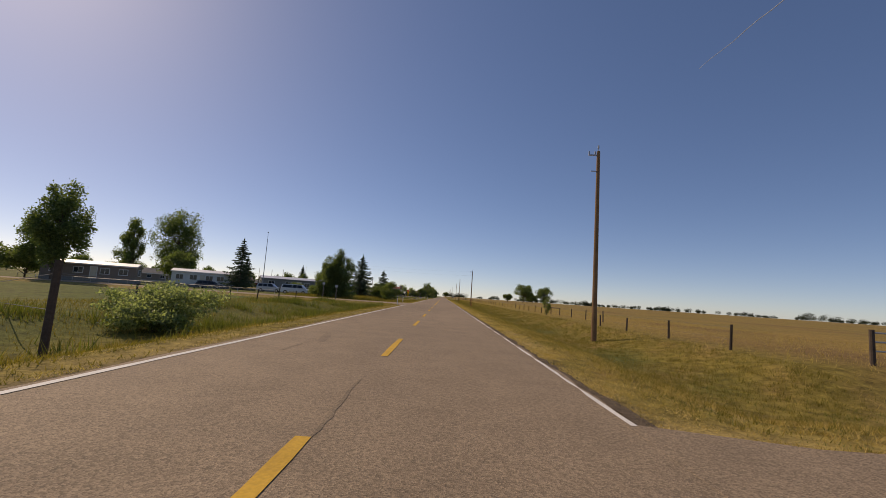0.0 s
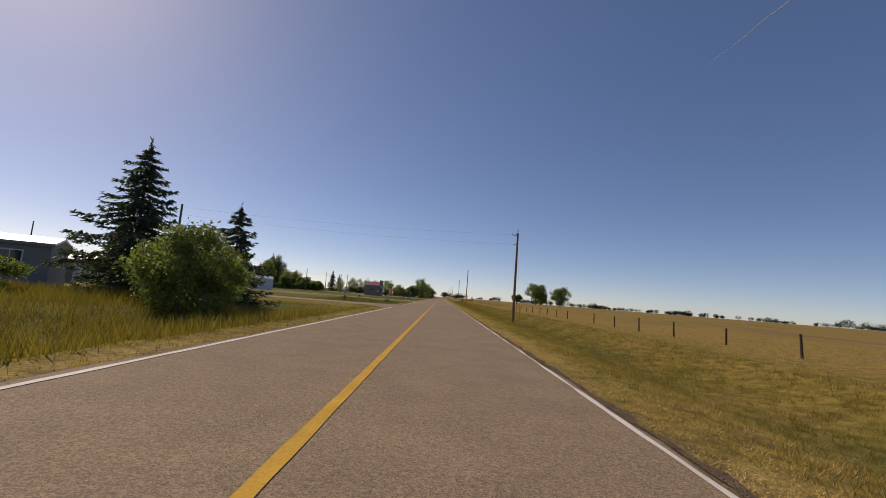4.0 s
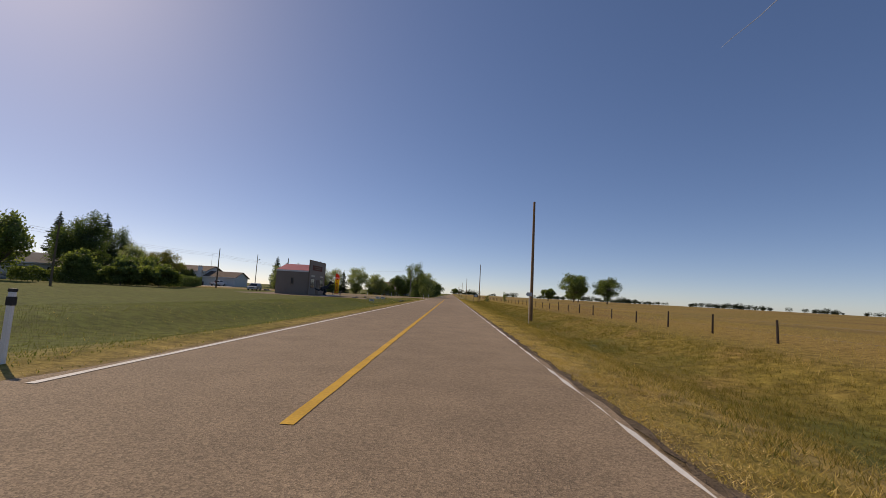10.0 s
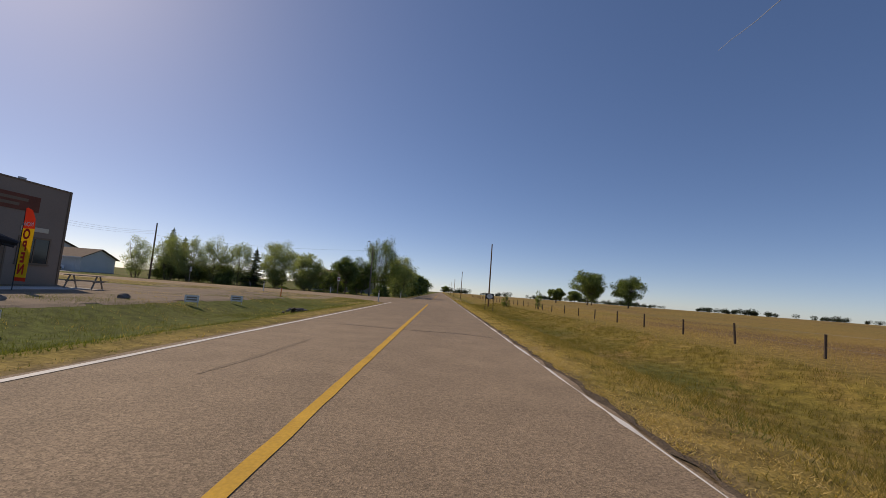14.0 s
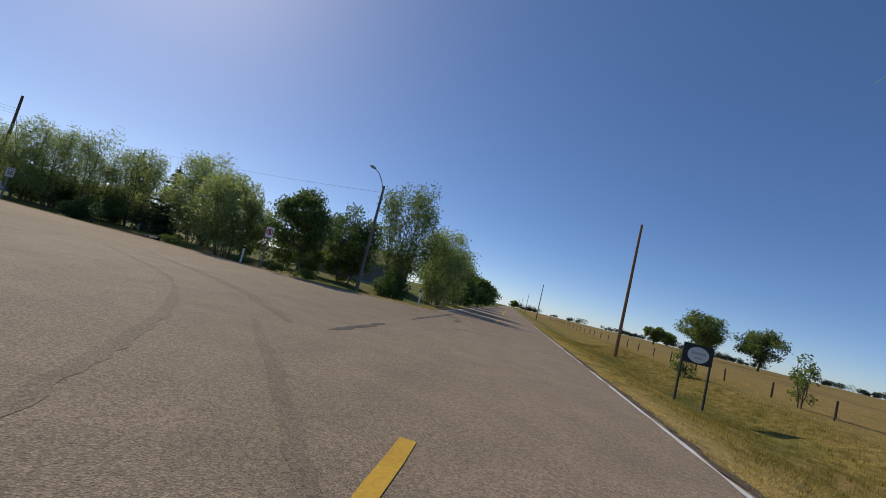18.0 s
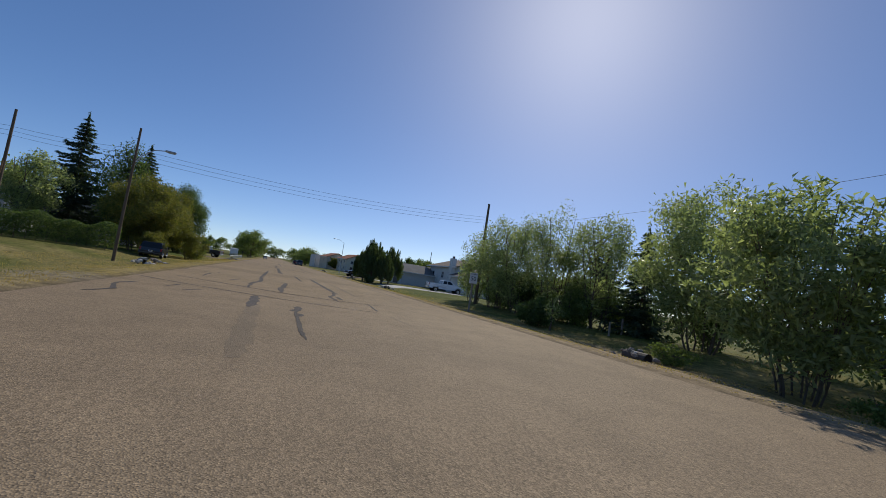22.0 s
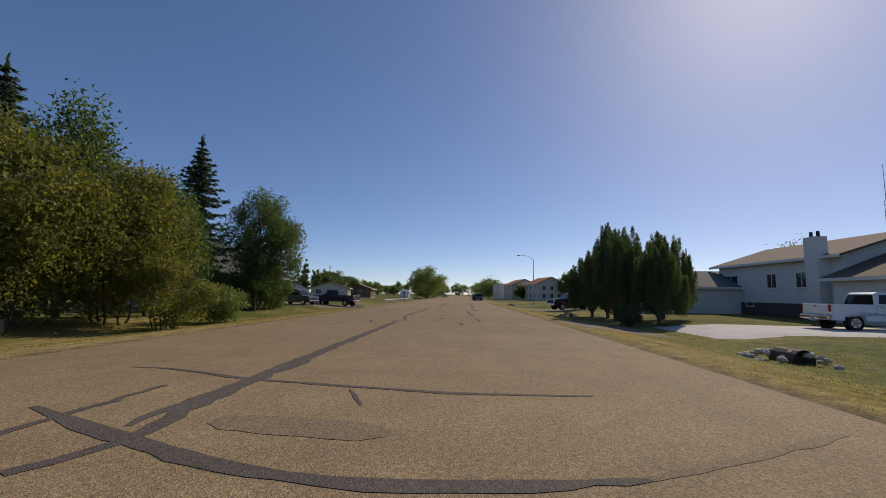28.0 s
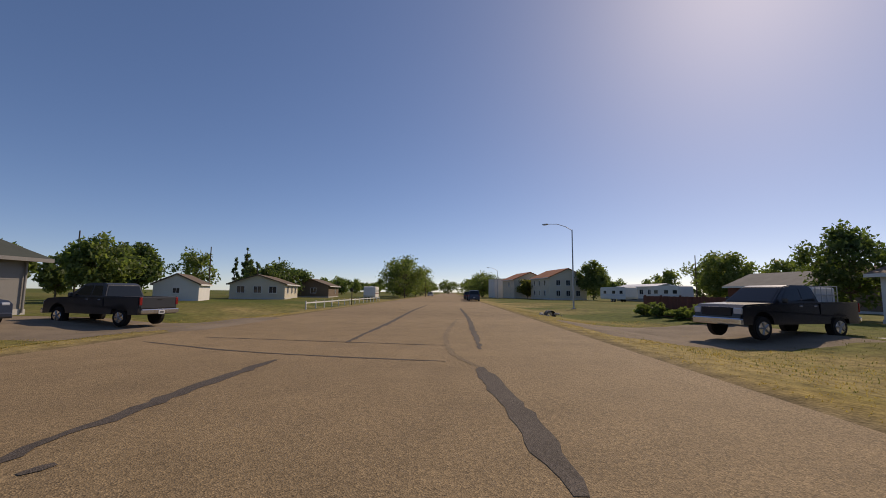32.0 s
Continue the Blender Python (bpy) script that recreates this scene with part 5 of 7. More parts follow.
def car(label, name, category, x, y, rz, paint, z=None, L=4.3, H=1.5, van=False, W=1.78):
    """A hatchback, sport-utility car or van, nose along its +x."""
    root = thing(name, label, category, at=(x, y, gz(x, y) if z is None else z), rz=rz)
    P = M[paint]
    h = L / 2
    belt = H * 0.60
    part("body", lower([(-h, 0.30), (h - 0.06, 0.30), (h, 0.48), (h - 0.03, belt - 0.18), (h - 0.25, belt - 0.08), (h - 1.15, belt), (-h + 0.02, belt + 0.04), (-h - 0.03, 0.62)], W, (-h + 0.82, h - 0.85), 0.37), P, root)
    f0, f1 = (h - 0.55, h - 1.25) if van else (h - 1.0, h - 1.75)
    b0, b1 = -h + 0.02, -h + 0.22
    cabin(root, [(f0, belt - 0.02), (f1, H - 0.05), (f1 - 0.35, H), (b1 + 0.4, H), (b1, H - 0.05), (b0, belt - 0.02)], W - 0.06, W * 0.78, belt, H, P, ([(f0 - 0.4, belt + 0.06), (f1 - 0.02, H - 0.12), (f1 - 0.75, H - 0.10), (f1 - 0.75, belt + 0.06)], [(f1 - 0.83, belt + 0.06), (f1 - 0.83, H - 0.10), (f1 - 1.6, H - 0.11), (f1 - 1.6, belt + 0.06)], [(f1 - 1.68, belt + 0.06), (f1 - 1.68, H - 0.11), (b1 + 0.15, H - 0.14), (b0 + 0.2, belt + 0.08)]), (((f0, belt), (f1, H - 0.05), "windscreen"), ((b0, belt), (b1, H - 0.05), "rear_window")))
    for a in (-h + 0.82, h - 0.85):
        for s in (-1, 1):
            wheel(root, a, s * (W / 2 - 0.12), 0.32, 0.22)
    little(root, "front_bumper", (h - 0.02, 0, 0.42), (0.14, W - 0.06, 0.2), paint, bevel=0.05)
    little(root, "rear_bumper", (-h + 0.0, 0, 0.46), (0.14, W - 0.06, 0.2), paint, bevel=0.05)
    little(root, "grille", (h, 0, 0.66), (0.03, W * 0.5, 0.14), "black")
    for s in (-1, 1):
        little(root, "headlight", (h - 0.1, s * W * 0.38, belt - 0.22), (0.16, 0.3, 0.14), "lens_clear", bevel=0.04)
        little(root, "tail_light", (-h + 0.02, s * W * 0.44, belt - 0.1), (0.1, 0.14, 0.26), "tail_red", bevel=0.03)
        little(root, "mirror", (f0 - 0.25, s * (W / 2 + 0.09), belt + 0.08), (0.10, 0.16, 0.13), paint, bevel=0.04)
    plate(root, -h - 0.08)
    return root


def rv(label, x, y, rz, L=6.5, H=2.7, stripe="shed_blue", name="travel_trailer", z=None):
    root = thing(name, label, "trailer", at=(x, y, gz(x, y) if z is None else z), rz=rz)
    bm = prism(bmesh.new(), [(-L / 2, 0.5), (L / 2 - 0.2, 0.5), (L / 2, 0.9), (L / 2 - 0.15, H - 0.15), (L / 2 - 0.5, H), (-L / 2 + 0.2, H), (-L / 2, H - 0.3)], -1.15, 1.15, "xz")
    bmesh.ops.bevel(bm, geom=list(bm.edges), offset=0.06, segments=2, affect="EDGES")
    part("body", bm, M["siding_white"], root)
    for s in (-1, 1):
        little(root, "stripe", (0, s * 1.155, 1.25), (L * 0.94, 0.012, 0.14), stripe, bevel=0)
        for u in (-0.3, 0.05, 0.33):
            little(root, "window", (L * u, s * 1.155, 1.75), (0.9, 0.02, 0.55), "pane", bevel=0)
        wheel(root, -0.4, s * 1.0, 0.33, 0.22)
        wheel(root, 0.4, s * 1.0, 0.33, 0.22)
    little(root, "drawbar", (L / 2 + 0.6, 0, 0.55), (1.4, 0.12, 0.1), "black")
    little(root, "roof_vent", (0.3, 0, H + 0.06), (0.6, 0.5, 0.16), "white_plastic")
    return root
# ---- poles, lamps and wires ----
def utility_pole(x, y, top, label, arm=False, material="wood_pole", r=0.16, group="poles along the highway"):
    z = gz(x, y)
    h = top - z
    p = thing("utility_pole", label, "utility pole", group, at=(x, y, z))
    part("shaft", rod(bmesh.new(), (0, 0, -0.6), (0, 0, h), r, r * 0.62, 12), M[material], p)
    if arm:
        a = part("bracket", box(bmesh.new(), (-0.3, 0, h - 0.25), (0.6, 0.07, 0.07)), M["steel"], p)
        for q in (-0.55, -0.2):
            part("insulator", rod(bmesh.new(), (q, 0, h - 0.2), (q, 0, h - 0.02), 0.05, 0.035, 8), M["insulator"], a)
        part("bracket", box(bmesh.new(), (-0.22, 0, h - 1.25), (0.45, 0.05, 0.05)), M["steel"], p)
        part("top_pin", rod(bmesh.new(), (0, 0, h - 0.05), (0, 0, h + 0.28), 0.025, 0.025, 6), M["steel"], p)
        part("insulator", rod(bmesh.new(), (0, 0, h + 0.2), (0, 0, h + 0.38), 0.06, 0.04, 8), M["insulator"], p)
    return p


def lamp_arm(p, h, dx, dy, up, head=True):
    L = math.hypot(dx, dy)
    ux, uy = dx / L, dy / L
    pts = [(0, 0, h), (ux * L * 0.25, uy * L * 0.25, h + up * 0.5), (ux * L * 0.6, uy * L * 0.6, h + up * 0.9), (dx, dy, h + up)]
    a = part("lamp_arm", pipe(bmesh.new(), pts, 0.035, 0.028, 8), M["steel"], p)
    bm = bmesh.new()
    box(bm, (0, 0, 0), (0.62, 0.24, 0.12), bevel=0.04)
    bm.transform(pose(dx + ux * 0.25, dy + uy * 0.25, h + up, 0, 0, math.degrees(math.atan2(uy, ux))))
    hd = part("lamp_head", bm, M["steel"], a)
    bm = bmesh.new()
    box(bm, (0.05, 0, -0.07), (0.36, 0.18, 0.05), bevel=0.02)
    bm.transform(pose(dx + ux * 0.25, dy + uy * 0.25, h + up, 0, 0, math.degrees(math.atan2(uy, ux))))
    part("lens", bm, M["lens_clear"], hd)


def steel_lamp(x, y, top, dx, dy, up=0.9, label="tall grey steel street lamp with a curved arm"):
    z = gz(x, y)
    p = thing("street_lamp", label, "street lamp", "street lamps", at=(x, y, z))
    part("post", rod(bmesh.new(), (0, 0, -0.2), (0, 0, top - z), 0.09, 0.055, 12), M["steel"], p)
    part("base_plate", box(bmesh.new(), (0, 0, 0.05), (0.36, 0.36, 0.1), bevel=0.02), M["concrete"], p)
    lamp_arm(p, top - z - 0.1, dx, dy, up)
    return p


def wire(a, b, sag, r=0.008, n=14, label="thin dark overhead cable between two poles"):
    a, b = Vector(a), Vector(b)
    pts = []
    for i in range(n + 1):
        u = i / n
        p = a.lerp(b, u)
        p.z -= sag * 4 * u * (1 - u)
        pts.append(p - a)
    ob = link_mesh("overhead_cable", tube(bmesh.new(), pts, r, 4), M["wire"])
    ob.location = a
    return tagged(ob, label, "cable", "overhead cables")


_line = [(9.6, 96.5, 10.4), (10.0, 189.3, 10.7), (8.95, 281.7, 8.9), (8.8, 366.2, 10.3), (10.1, 458.6, 11.0), (9.2, 550, 10.2), (9.2, 642, 10.2), (9.2, 734, 10.2), (9.2, 826, 10.2)]
for _x, _y, _t in _line:
    utility_pole(_x, _y, _t, "tall round brown wooden utility pole with pin insulators", arm=_y < 300)
wire((8.6, 281.7, 8.7), (-27.2, 280.5, 8.7), 0.4, r=0.004)
wire((8.7, 281.7, 7.65), (-27.2, 280.5, 7.9), 0.4, r=0.004)
# guy wire of the pole
wire((8.9, 277.5, gz(8.9, 277.5)), (8.98, 281.6, 8.1), 0.0, r=0.004, label="steel guy wire staying a wooden pole")
_bm = bmesh.new()
_ga, _gb = Vector((8.9, 277.5, gz(8.9, 277.5))), Vector((8.98, 281.6, 8.1))
rod(_bm, (0, 0, 0), tuple((_gb - _ga).normalized() * 2.0), 0.02, 0.02, 6)
_g = link_mesh("guy_guard", _bm, M["flag_red"])
_g.location = _ga + Vector((0.03, 0, 0.03))
tagged(_g, "slim red plastic guard on a guy wire", "guy guard")
utility_pole(-27.2, 280.5, 9.0, "plain wooden pole behind the highway houses", material="dark_pole", group="town poles")
for _x, _y, _t in ((-43.3, 373.8, 7.1), (-84, 372, 9.0), (-70, 350, 8.5), (-62, 300, 8), (-100, 330, 9), (-96, 385, 10)):
    utility_pole(_x, _y, _t, "plain wooden pole among the town yards", material="dark_pole", r=0.13, group="town poles")
_g = utility_pole(-48.6, 416.2, 8.4, "leaning-set wooden utility pole beside a hedge", material="dark_pole", r=0.12, group="street poles")
part("riser", rod(bmesh.new(), (0.25, -0.15, 0), (0.12, 0, 5.0), 0.05, 0.05, 6), M["wood_pole"], _g)
_h = utility_pole(-44.1, 424.3, 8.1, "weathered wooden pole carrying a street lamp arm", material="dark_pole", r=0.10, group="street poles")
lamp_arm(_h, 6.2, -0.25, 1.5, 1.2)
_f = utility_pole(-47.4, 451.0, 9.3, "wooden utility pole standing among willows", material="dark_pole", group="street poles")
for _dx, _dz in ((-0.25, 0.0), (0.05, 0.25), (0.3, 0.5)):
    wire((-48.6 + _dx, 416.2, 6.7 + _dz), (-44.1 + _dx, 424.3, 6.2 + _dz), 0.15)
    wire((-44.1 + _dx, 424.3, 6.2 + _dz), (-47.4 + _dx, 451.0, 7.5 + _dz), 0.55)
    wire((-47.0 + _dx, 330.0, 8.0 + _dz), (-48.6 + _dx, 416.2, 6.7 + _dz), 1.2)
_t = utility_pole(-10.6, 450.6, 7.9, "wooden pole carrying a street lamp at the junction", material="grey_wood", r=0.15, group="street poles")
lamp_arm(_t, 7.8, -0.3, -2.0, 1.1)
wire((-10.6, 450.6, 7.4), (-47.4, 451.0, 7.2), 0.6)
steel_lamp(-36.2, 251.6, 10.9, 1.1, -2.6, 1.1)
steel_lamp(-60.0, 349.8, 9.3, 0.8, -2.0, 0.8)
steel_lamp(-124.0, 449.9, 7.8, -1.6, -2.1, 0.9)
steel_lamp(-190, 449.7, 7.0, 0, -2.2, 0.9)
for _x, _y, _t2 in ((-162, 484, 8.8), (-112, 470, 8.6), (-150, 398, 8.5), (-132, 392, 8.5), (-210, 430, 8.5), (-118, 486, 8.0)):
    utility_pole(_x, _y, _t2, "plain wooden pole behind the street houses", material="dark_pole", r=0.12, group="town poles")


# ---- field fence ----
def field_fence(x, ys, label, h=1.0, posts_mat="post_wood", lean=0.06, wires=(0.45, 0.95), seed=0, rails=()):
    r = random.Random(seed)
    root = thing("wire_fence", label, "fence", at=(x, ys[0], 0))
    tops = []
    for i, y in enumerate(ys):
        px = x + r.uniform(-0.12, 0.12)
        z = gz(px, y)
        hh = h * r.uniform(0.85, 1.1)
        a, b = r.uniform(-lean, lean), r.uniform(-lean, lean)
        part("post", rod(bmesh.new(), (px - x, y - ys[0], z - 0.3), (px - x + a, y - ys[0] + b, z + hh), 0.06, 0.05, 7), M[posts_mat], root)
        tops.append((px - x, y - ys[0], z))
    for q in wires:
        bm = pipe(bmesh.new(), [(p[0], p[1], p[2] + q) for p in tops], 0.004, 0.004, 3)
        part("fence_wire", bm, M["fence_wire"], root)
    for i in rails:
        a, b = tops[i], tops[i + 1]
        part("rail", rod(bmesh.new(), (a[0], a[1], a[2] + h * 0.9), (b[0], b[1], b[2] + h * 0.9), 0.05, 0.05, 7), M[posts_mat], root)
    return root


field_fence(13.4, [182.6 + 5.0 * i for i in range(4)], "wire fence on dark weathered wooden posts", seed=1)
_np = thing("field_gate", "pale metal rail gate on dark wooden posts", "gate", at=(16.4, 179.8, gz(16.4, 179.8)))
for _i in range(2):
    part("post", rod(bmesh.new(), (4.6 * _i, 0, -0.4), (4.6 * _i, 0, 1.25), 0.09, 0.08, 9), M["post_wood"], _np)
for _i in range(3):
    part("rail", rod(bmesh.new(), (0, 0, 0.5 + 0.32 * _i), (4.6, 0, 0.5 + 0.32 * _i), 0.03, 0.03, 7), M["steel"], _np)
field_fence(16.6, [205.6 + 4.9 * i for i in range(16)], "wire fence on dark weathered wooden posts", seed=2, rails=(3,))
field_fence(16.6, [287.6 + 5.0 * i for i in range(30)], "wire fence on dark weathered wooden posts", seed=3)
field_fence(16.6, [438.6 + 5.2 * i for i in range(30)], "wire fence on dark weathered wooden posts", seed=4)
_root = field_fence(-16.2, [168 + 5.2 * i for i in range(10)], "sagging wire fence on wooden posts beyond a ditch", seed=5, h=1.1)
_np = thing("fence_corner_post", "thick dark corner post of a wire fence", "fence post", at=(-7.4, 174.0, gz(-7.4, 174.0)))
part("post", rod(bmesh.new(), (0, 0, -0.4), (0.03, 0, 2.2), 0.085, 0.075, 10), M["post_wood"], _np)
part("brace_wire", rod(bmesh.new(), (0, 0, 1.9), (-9.3, 7.4, 1.3), 0.008, 0.008, 4), M["fence_wire"], _np)
part("brace_wire", rod(bmesh.new(), (0, 0, 1.1), (-9.3, 7.4, 0.6), 0.008, 0.008, 4), M["fence_wire"], _np)
part("brace_wire", rod(bmesh.new(), (0, 0, 1.9), (-9.3, 40, 1.2), 0.008, 0.008, 4), M["fence_wire"], _np)


# ---- delineators, posts and signs ----
def delineator(x, y, h=1.05, label="white plastic road delineator post with a dark band"):
    z = gz(x, y)
    p = thing("delineator_post", label, "delineator post", "delineators at the side roads", at=(x, y, z))
    part("post", box(bmesh.new(), (0, 0, (h - 0.1) / 2), (0.10, 0.06, h + 0.1), bevel=0.015), M["white_plastic"], p)
    part("band", box(bmesh.new(), (0, 0, h - 0.14), (0.106, 0.066, 0.13)), M["black"], p)
    part("cap", box(bmesh.new(), (0, 0, h + 0.02), (0.11, 0.07, 0.05), bevel=0.01), M["black"], p)
    return p


for _x, _y in ((-4.5, 217.8), (-5.2, 232.4), (-4.95, 333.8), (-5.6, 317.6), (-4.75, 421.9), (-18.4, 427.6), (-14.9, 442.6), (-5.0, 447.0)):
    delineator(_x, _y)


def stake(x, y, h, material="grey_wood", label="plain wooden sign post beside the side road", board=None, bmat="steel", w=0.09):
    z = gz(x, y)
    p = thing("sign_post", label, "sign post", at=(x, y, z))
    part("post", box(bmesh.new(), (0, 0, h / 2 - 0.15), (w, w, h + 0.3), bevel=0.01), M[material], p)
    if board:
        bw, bh, rz = board
        part("board", box(bmesh.new(), (0, -0.06, h - bh / 2), (bw, 0.02, bh), rz=rz), M[bmat], p)
    return p


for _x, _y, _h2 in ((-10.6, 314.2, 1.9), (-12.4, 318.4, 1.7), (-13.2, 327.9, 1.4), (-9.2, 332.4, 1.4), (-19.0, 337.2, 1.8), (-19.5, 240.6, 1.9), (-13.5, 222.6, 2.0), (-15.8, 224.4, 2.3)):
    stake(_x, _y, _h2, board=(0.35, 0.3, 20) if _h2 > 1.8 else None)
stake(-13.0, 418.6, 1.1, "orange", "short orange marker post beside the gravel", w=0.07)
stake(-11.4, 301.2, 1.0, "black", "thin marker post with a dark flag", (0.2, 0.25, 30), "black", 0.03)
stake(-30.2, 450.4, 0.75, "grey_wood", "short weathered post under the willows")
stake(-31.3, 452.4, 0.9, "grey_wood", "short weathered post under the willows")
stake(-82.0, 421.2, 1.4, "grey_wood", "thin post at the edge of a lawn", w=0.06)
stake(-129.7, 426.4, 1.9, "dark_pole", "dark post at a yard corner", (0.3, 0.4, 90), "black")
# arrow sign beside the field
_p = thing("direction_sign", "grey arrow-ended sign board on a pale wooden post", "road sign", at=(7.65, 361.0, gz(7.65, 361.0)))
part("post", box(bmesh.new(), (0, 0, 0.85), (0.07, 0.07, 2.1), bevel=0.008), M["siding_cream"], _p)
_b = part("board", prism(bmesh.new(), [(-0.32, 1.90), (-0.22, 1.78), (0.26, 1.78), (0.26, 2.02), (-0.22, 2.02)], -0.07, -0.045), M["steel"], _p)
for _i in range(2):
    part("line_bar", box(bmesh.new(), (0.02, -0.073, 1.86 + 0.08 * _i), (0.36, 0.004, 0.03)), M["trim_white"], _b)
_p.scale = (0.85, 0.85, 1.22)


def lettering(txt, size, m, material, parent, name="lettering", flip=False, bold=0.0):
    cu = bpy.data.curves.new(name, "FONT")
    cu.body, cu.size, cu.align_x, cu.align_y, cu.extrude = txt, size, "CENTER", "CENTER", 0.002
    cu.offset = bold
    me = bpy.data.meshes.new_from_object(new("tmp_text", cu))
    bpy.data.objects.remove(bpy.data.objects["tmp_text"])
    if flip:
        me.transform(Matrix.Diagonal((-1, 1, 1, 1)))
    me.transform(m)
    me.materials.append(M[material])
    ob = new(name, me)
    ob.parent = parent
    return ob


# welcome board
_p = thing("town_sign", "black board sign with a pale oval on two posts", "town sign", at=(7.9, 438.2, gz(7.9, 438.2)), rz=12)
_zb = -gz(7.9, 438.2)
for _s in (-1, 1):
    part("post", box(bmesh.new(), (_s * 0.57, 0.03, 0.9), (0.06, 0.06, 2.5)), M["black"], _p)
_b = part("board", box(bmesh.new(), (0, 0, 1.32 + _zb), (1.2, 0.05, 0.74), bevel=0.008), M["black"], _p)
_bm = bmesh.new()
bmesh.ops.create_circle(_bm, cap_ends=True, segments=32, radius=1, matrix=pose(0, -0.03, 1.30 + _zb, 90, 0, 0) @ Matrix.Diagonal((0.43, 0.30, 1, 1)))
_o = part("oval", _bm, M["siding_white"], _b)
for _w, _z2, _h2 in ((0.56, 1.36, 0.10), (0.3, 1.18, 0.06)):
    part("letter_bar", box(bmesh.new(), (0, -0.036, _z2 + _zb), (_w, 0.006, _h2)), M["steel"], _o)
# speed limit sign
_p = thing("speed_sign", "white speed limit sign on a weathered wooden post", "speed limit sign", at=(-37.4, 445.5, gz(-37.4, 445.5)), rz=90)
_zb = -gz(-37.4, 445.5)
part("post", box(bmesh.new(), (0, 0.06, 1.0 + _zb / 2), (0.10, 0.09, 2.3 + _zb), bevel=0.01), M["grey_wood"], _p)
_b = part("board", box(bmesh.new(), (0, 0, 1.96 + _zb), (0.56, 0.012, 0.70), bevel=0.004), M["trim_white"], _p)
lettering("MAXIMUM", 0.115, pose(0, -0.008, 2.22 + _zb, 90, 0, 0), "black", _b)
lettering("50", 0.40, pose(0, -0.008, 1.92 + _zb, 90, 0, 0), "black", _b)
# sign at the junction
_p = thing("parking_sign", "white sign with a red ring on a wooden post", "road sign", at=(-14.0, 443.2, gz(-14.0, 443.2)), rz=35)
part("post", box(bmesh.new(), (0, 0.06, 1.15), (0.10, 0.10, 2.7), bevel=0.01), M["grey_wood"], _p)
_bm = bmesh.new()
box(_bm, (0, 0, 2.15), (0.42, 0.014, 0.62), bevel=0.004)
_b = part("board", _bm, M["trim_white"], _p)
_bm = bmesh.new()
for _i in range(20):
    _a = [2 * math.pi * (_i + _k) / 20 for _k in (0, 1)]
    _bm.faces.new([_bm.verts.new((math.cos(_q2) * _rr, -0.011, 2.17 + math.sin(_q2) * _rr)) for _q2, _rr in ((_a[0], 0.135), (_a[1], 0.135), (_a[1], 0.185), (_a[0], 0.185))])
part("ring", _bm, M["sign_red"], _b)
part("slash", box(bmesh.new(), (0, -0.013, 2.17), (0.3, 0.004, 0.045), ry=45), M["sign_red"], _b)
part("symbol", box(bmesh.new(), (0, -0.010, 2.17), (0.11, 0.004, 0.2)), M["black"], _b)
# utility pedestal
_p = thing("utility_pedestal", "brown metal utility pedestal on the lawn", "utility pedestal", at=(-11.2, 290.6, gz(-11.2, 290.6)), rz=12)
part("body", box(bmesh.new(), (0, 0, 0.4), (0.24, 0.2, 0.9), bevel=0.02), M["box_brown"], _p)
part("cap", box(bmesh.new(), (0, 0, 0.87), (0.27, 0.23, 0.06), bevel=0.02), M["siding_cream"], _p)


# ---- culverts with stones ----
def culvert(x, y, rz, label, n=26, spread=1.5, pipe_r=0.32, seed=0, length=0.9, dark=False):
    z = gz(x, y)
    p = thing("culvert", label, "culvert", "culverts under driveways", at=(x, y, z), rz=rz)
    bm = bmesh.new()
    rod(bm, (-length / 2, 0, 0.08), (length / 2, 0, 0.08), pipe_r, pipe_r, 14, False)
    rod(bm, (-length / 2 + 0.02, 0, 0.08), (length / 2, 0, 0.08), pipe_r * 0.9, pipe_r * 0.9, 14, False)
    part("pipe", bm, M["pipe_rust"], p)
    r = random.Random(seed)
    for i in range(n):
        a, q = r.uniform(0, 6.28), math.sqrt(r.random())
        sx, sy = math.cos(a) * q * spread - length / 2 * 0.3, math.sin(a) * q * spread * 0.8
        s = r.uniform(0.07, 0.16)
        bm = bmesh.new()
        bmesh.ops.create_icosphere(bm, subdivisions=1, radius=s)
        for v in bm.verts:
            v.co *= r.uniform(0.75, 1.15)
            v.co.z *= 0.7
        lz = 0.26 * max(0, 1 - abs(q - 0.35) * 1.6) + 0.03
        bm.transform(Matrix.Translation((sx, sy, lz)))
        part("stone", bm, M["stone_dark" if dark and r.random() < 0.7 else "stone"], p)
    return p


culvert(-8.6, 314.2, 80, "steel culvert end in a heap of pale stones", 40, 1.7, 0.34, 1, dark=True)
culvert(-8.2, 304.5, 80, "steel culvert end in a heap of stones", 16, 1.0, 0.25, 2, dark=True)
culvert(-7.6, 407.5, 80, "dark stones round a culvert end", 18, 1.1, 0.25, 3, dark=True)
culvert(-42.3, 426.6, 0, "culvert end in a heap of pale stones", 30, 1.2, 0.28, 4)
culvert(-88.6, 427.4, 0, "culvert end in a heap of pale stones", 34, 1.2, 0.3, 5)
culvert(-61.8, 446.4, 0, "culvert end in a heap of pale stones", 34, 1.3, 0.3, 6)
culvert(-85.4, 446.2, 0, "culvert end in a heap of pale stones", 24, 1.1, 0.3, 7)
culvert(-110.6, 444.4, 0, "culvert end in a heap of stones", 20, 1.0, 0.3, 8)
culvert(-23.0, 444.6, 0, "stones and broken kerb at a ditch", 16, 1.0, 0.2, 9, dark=True)


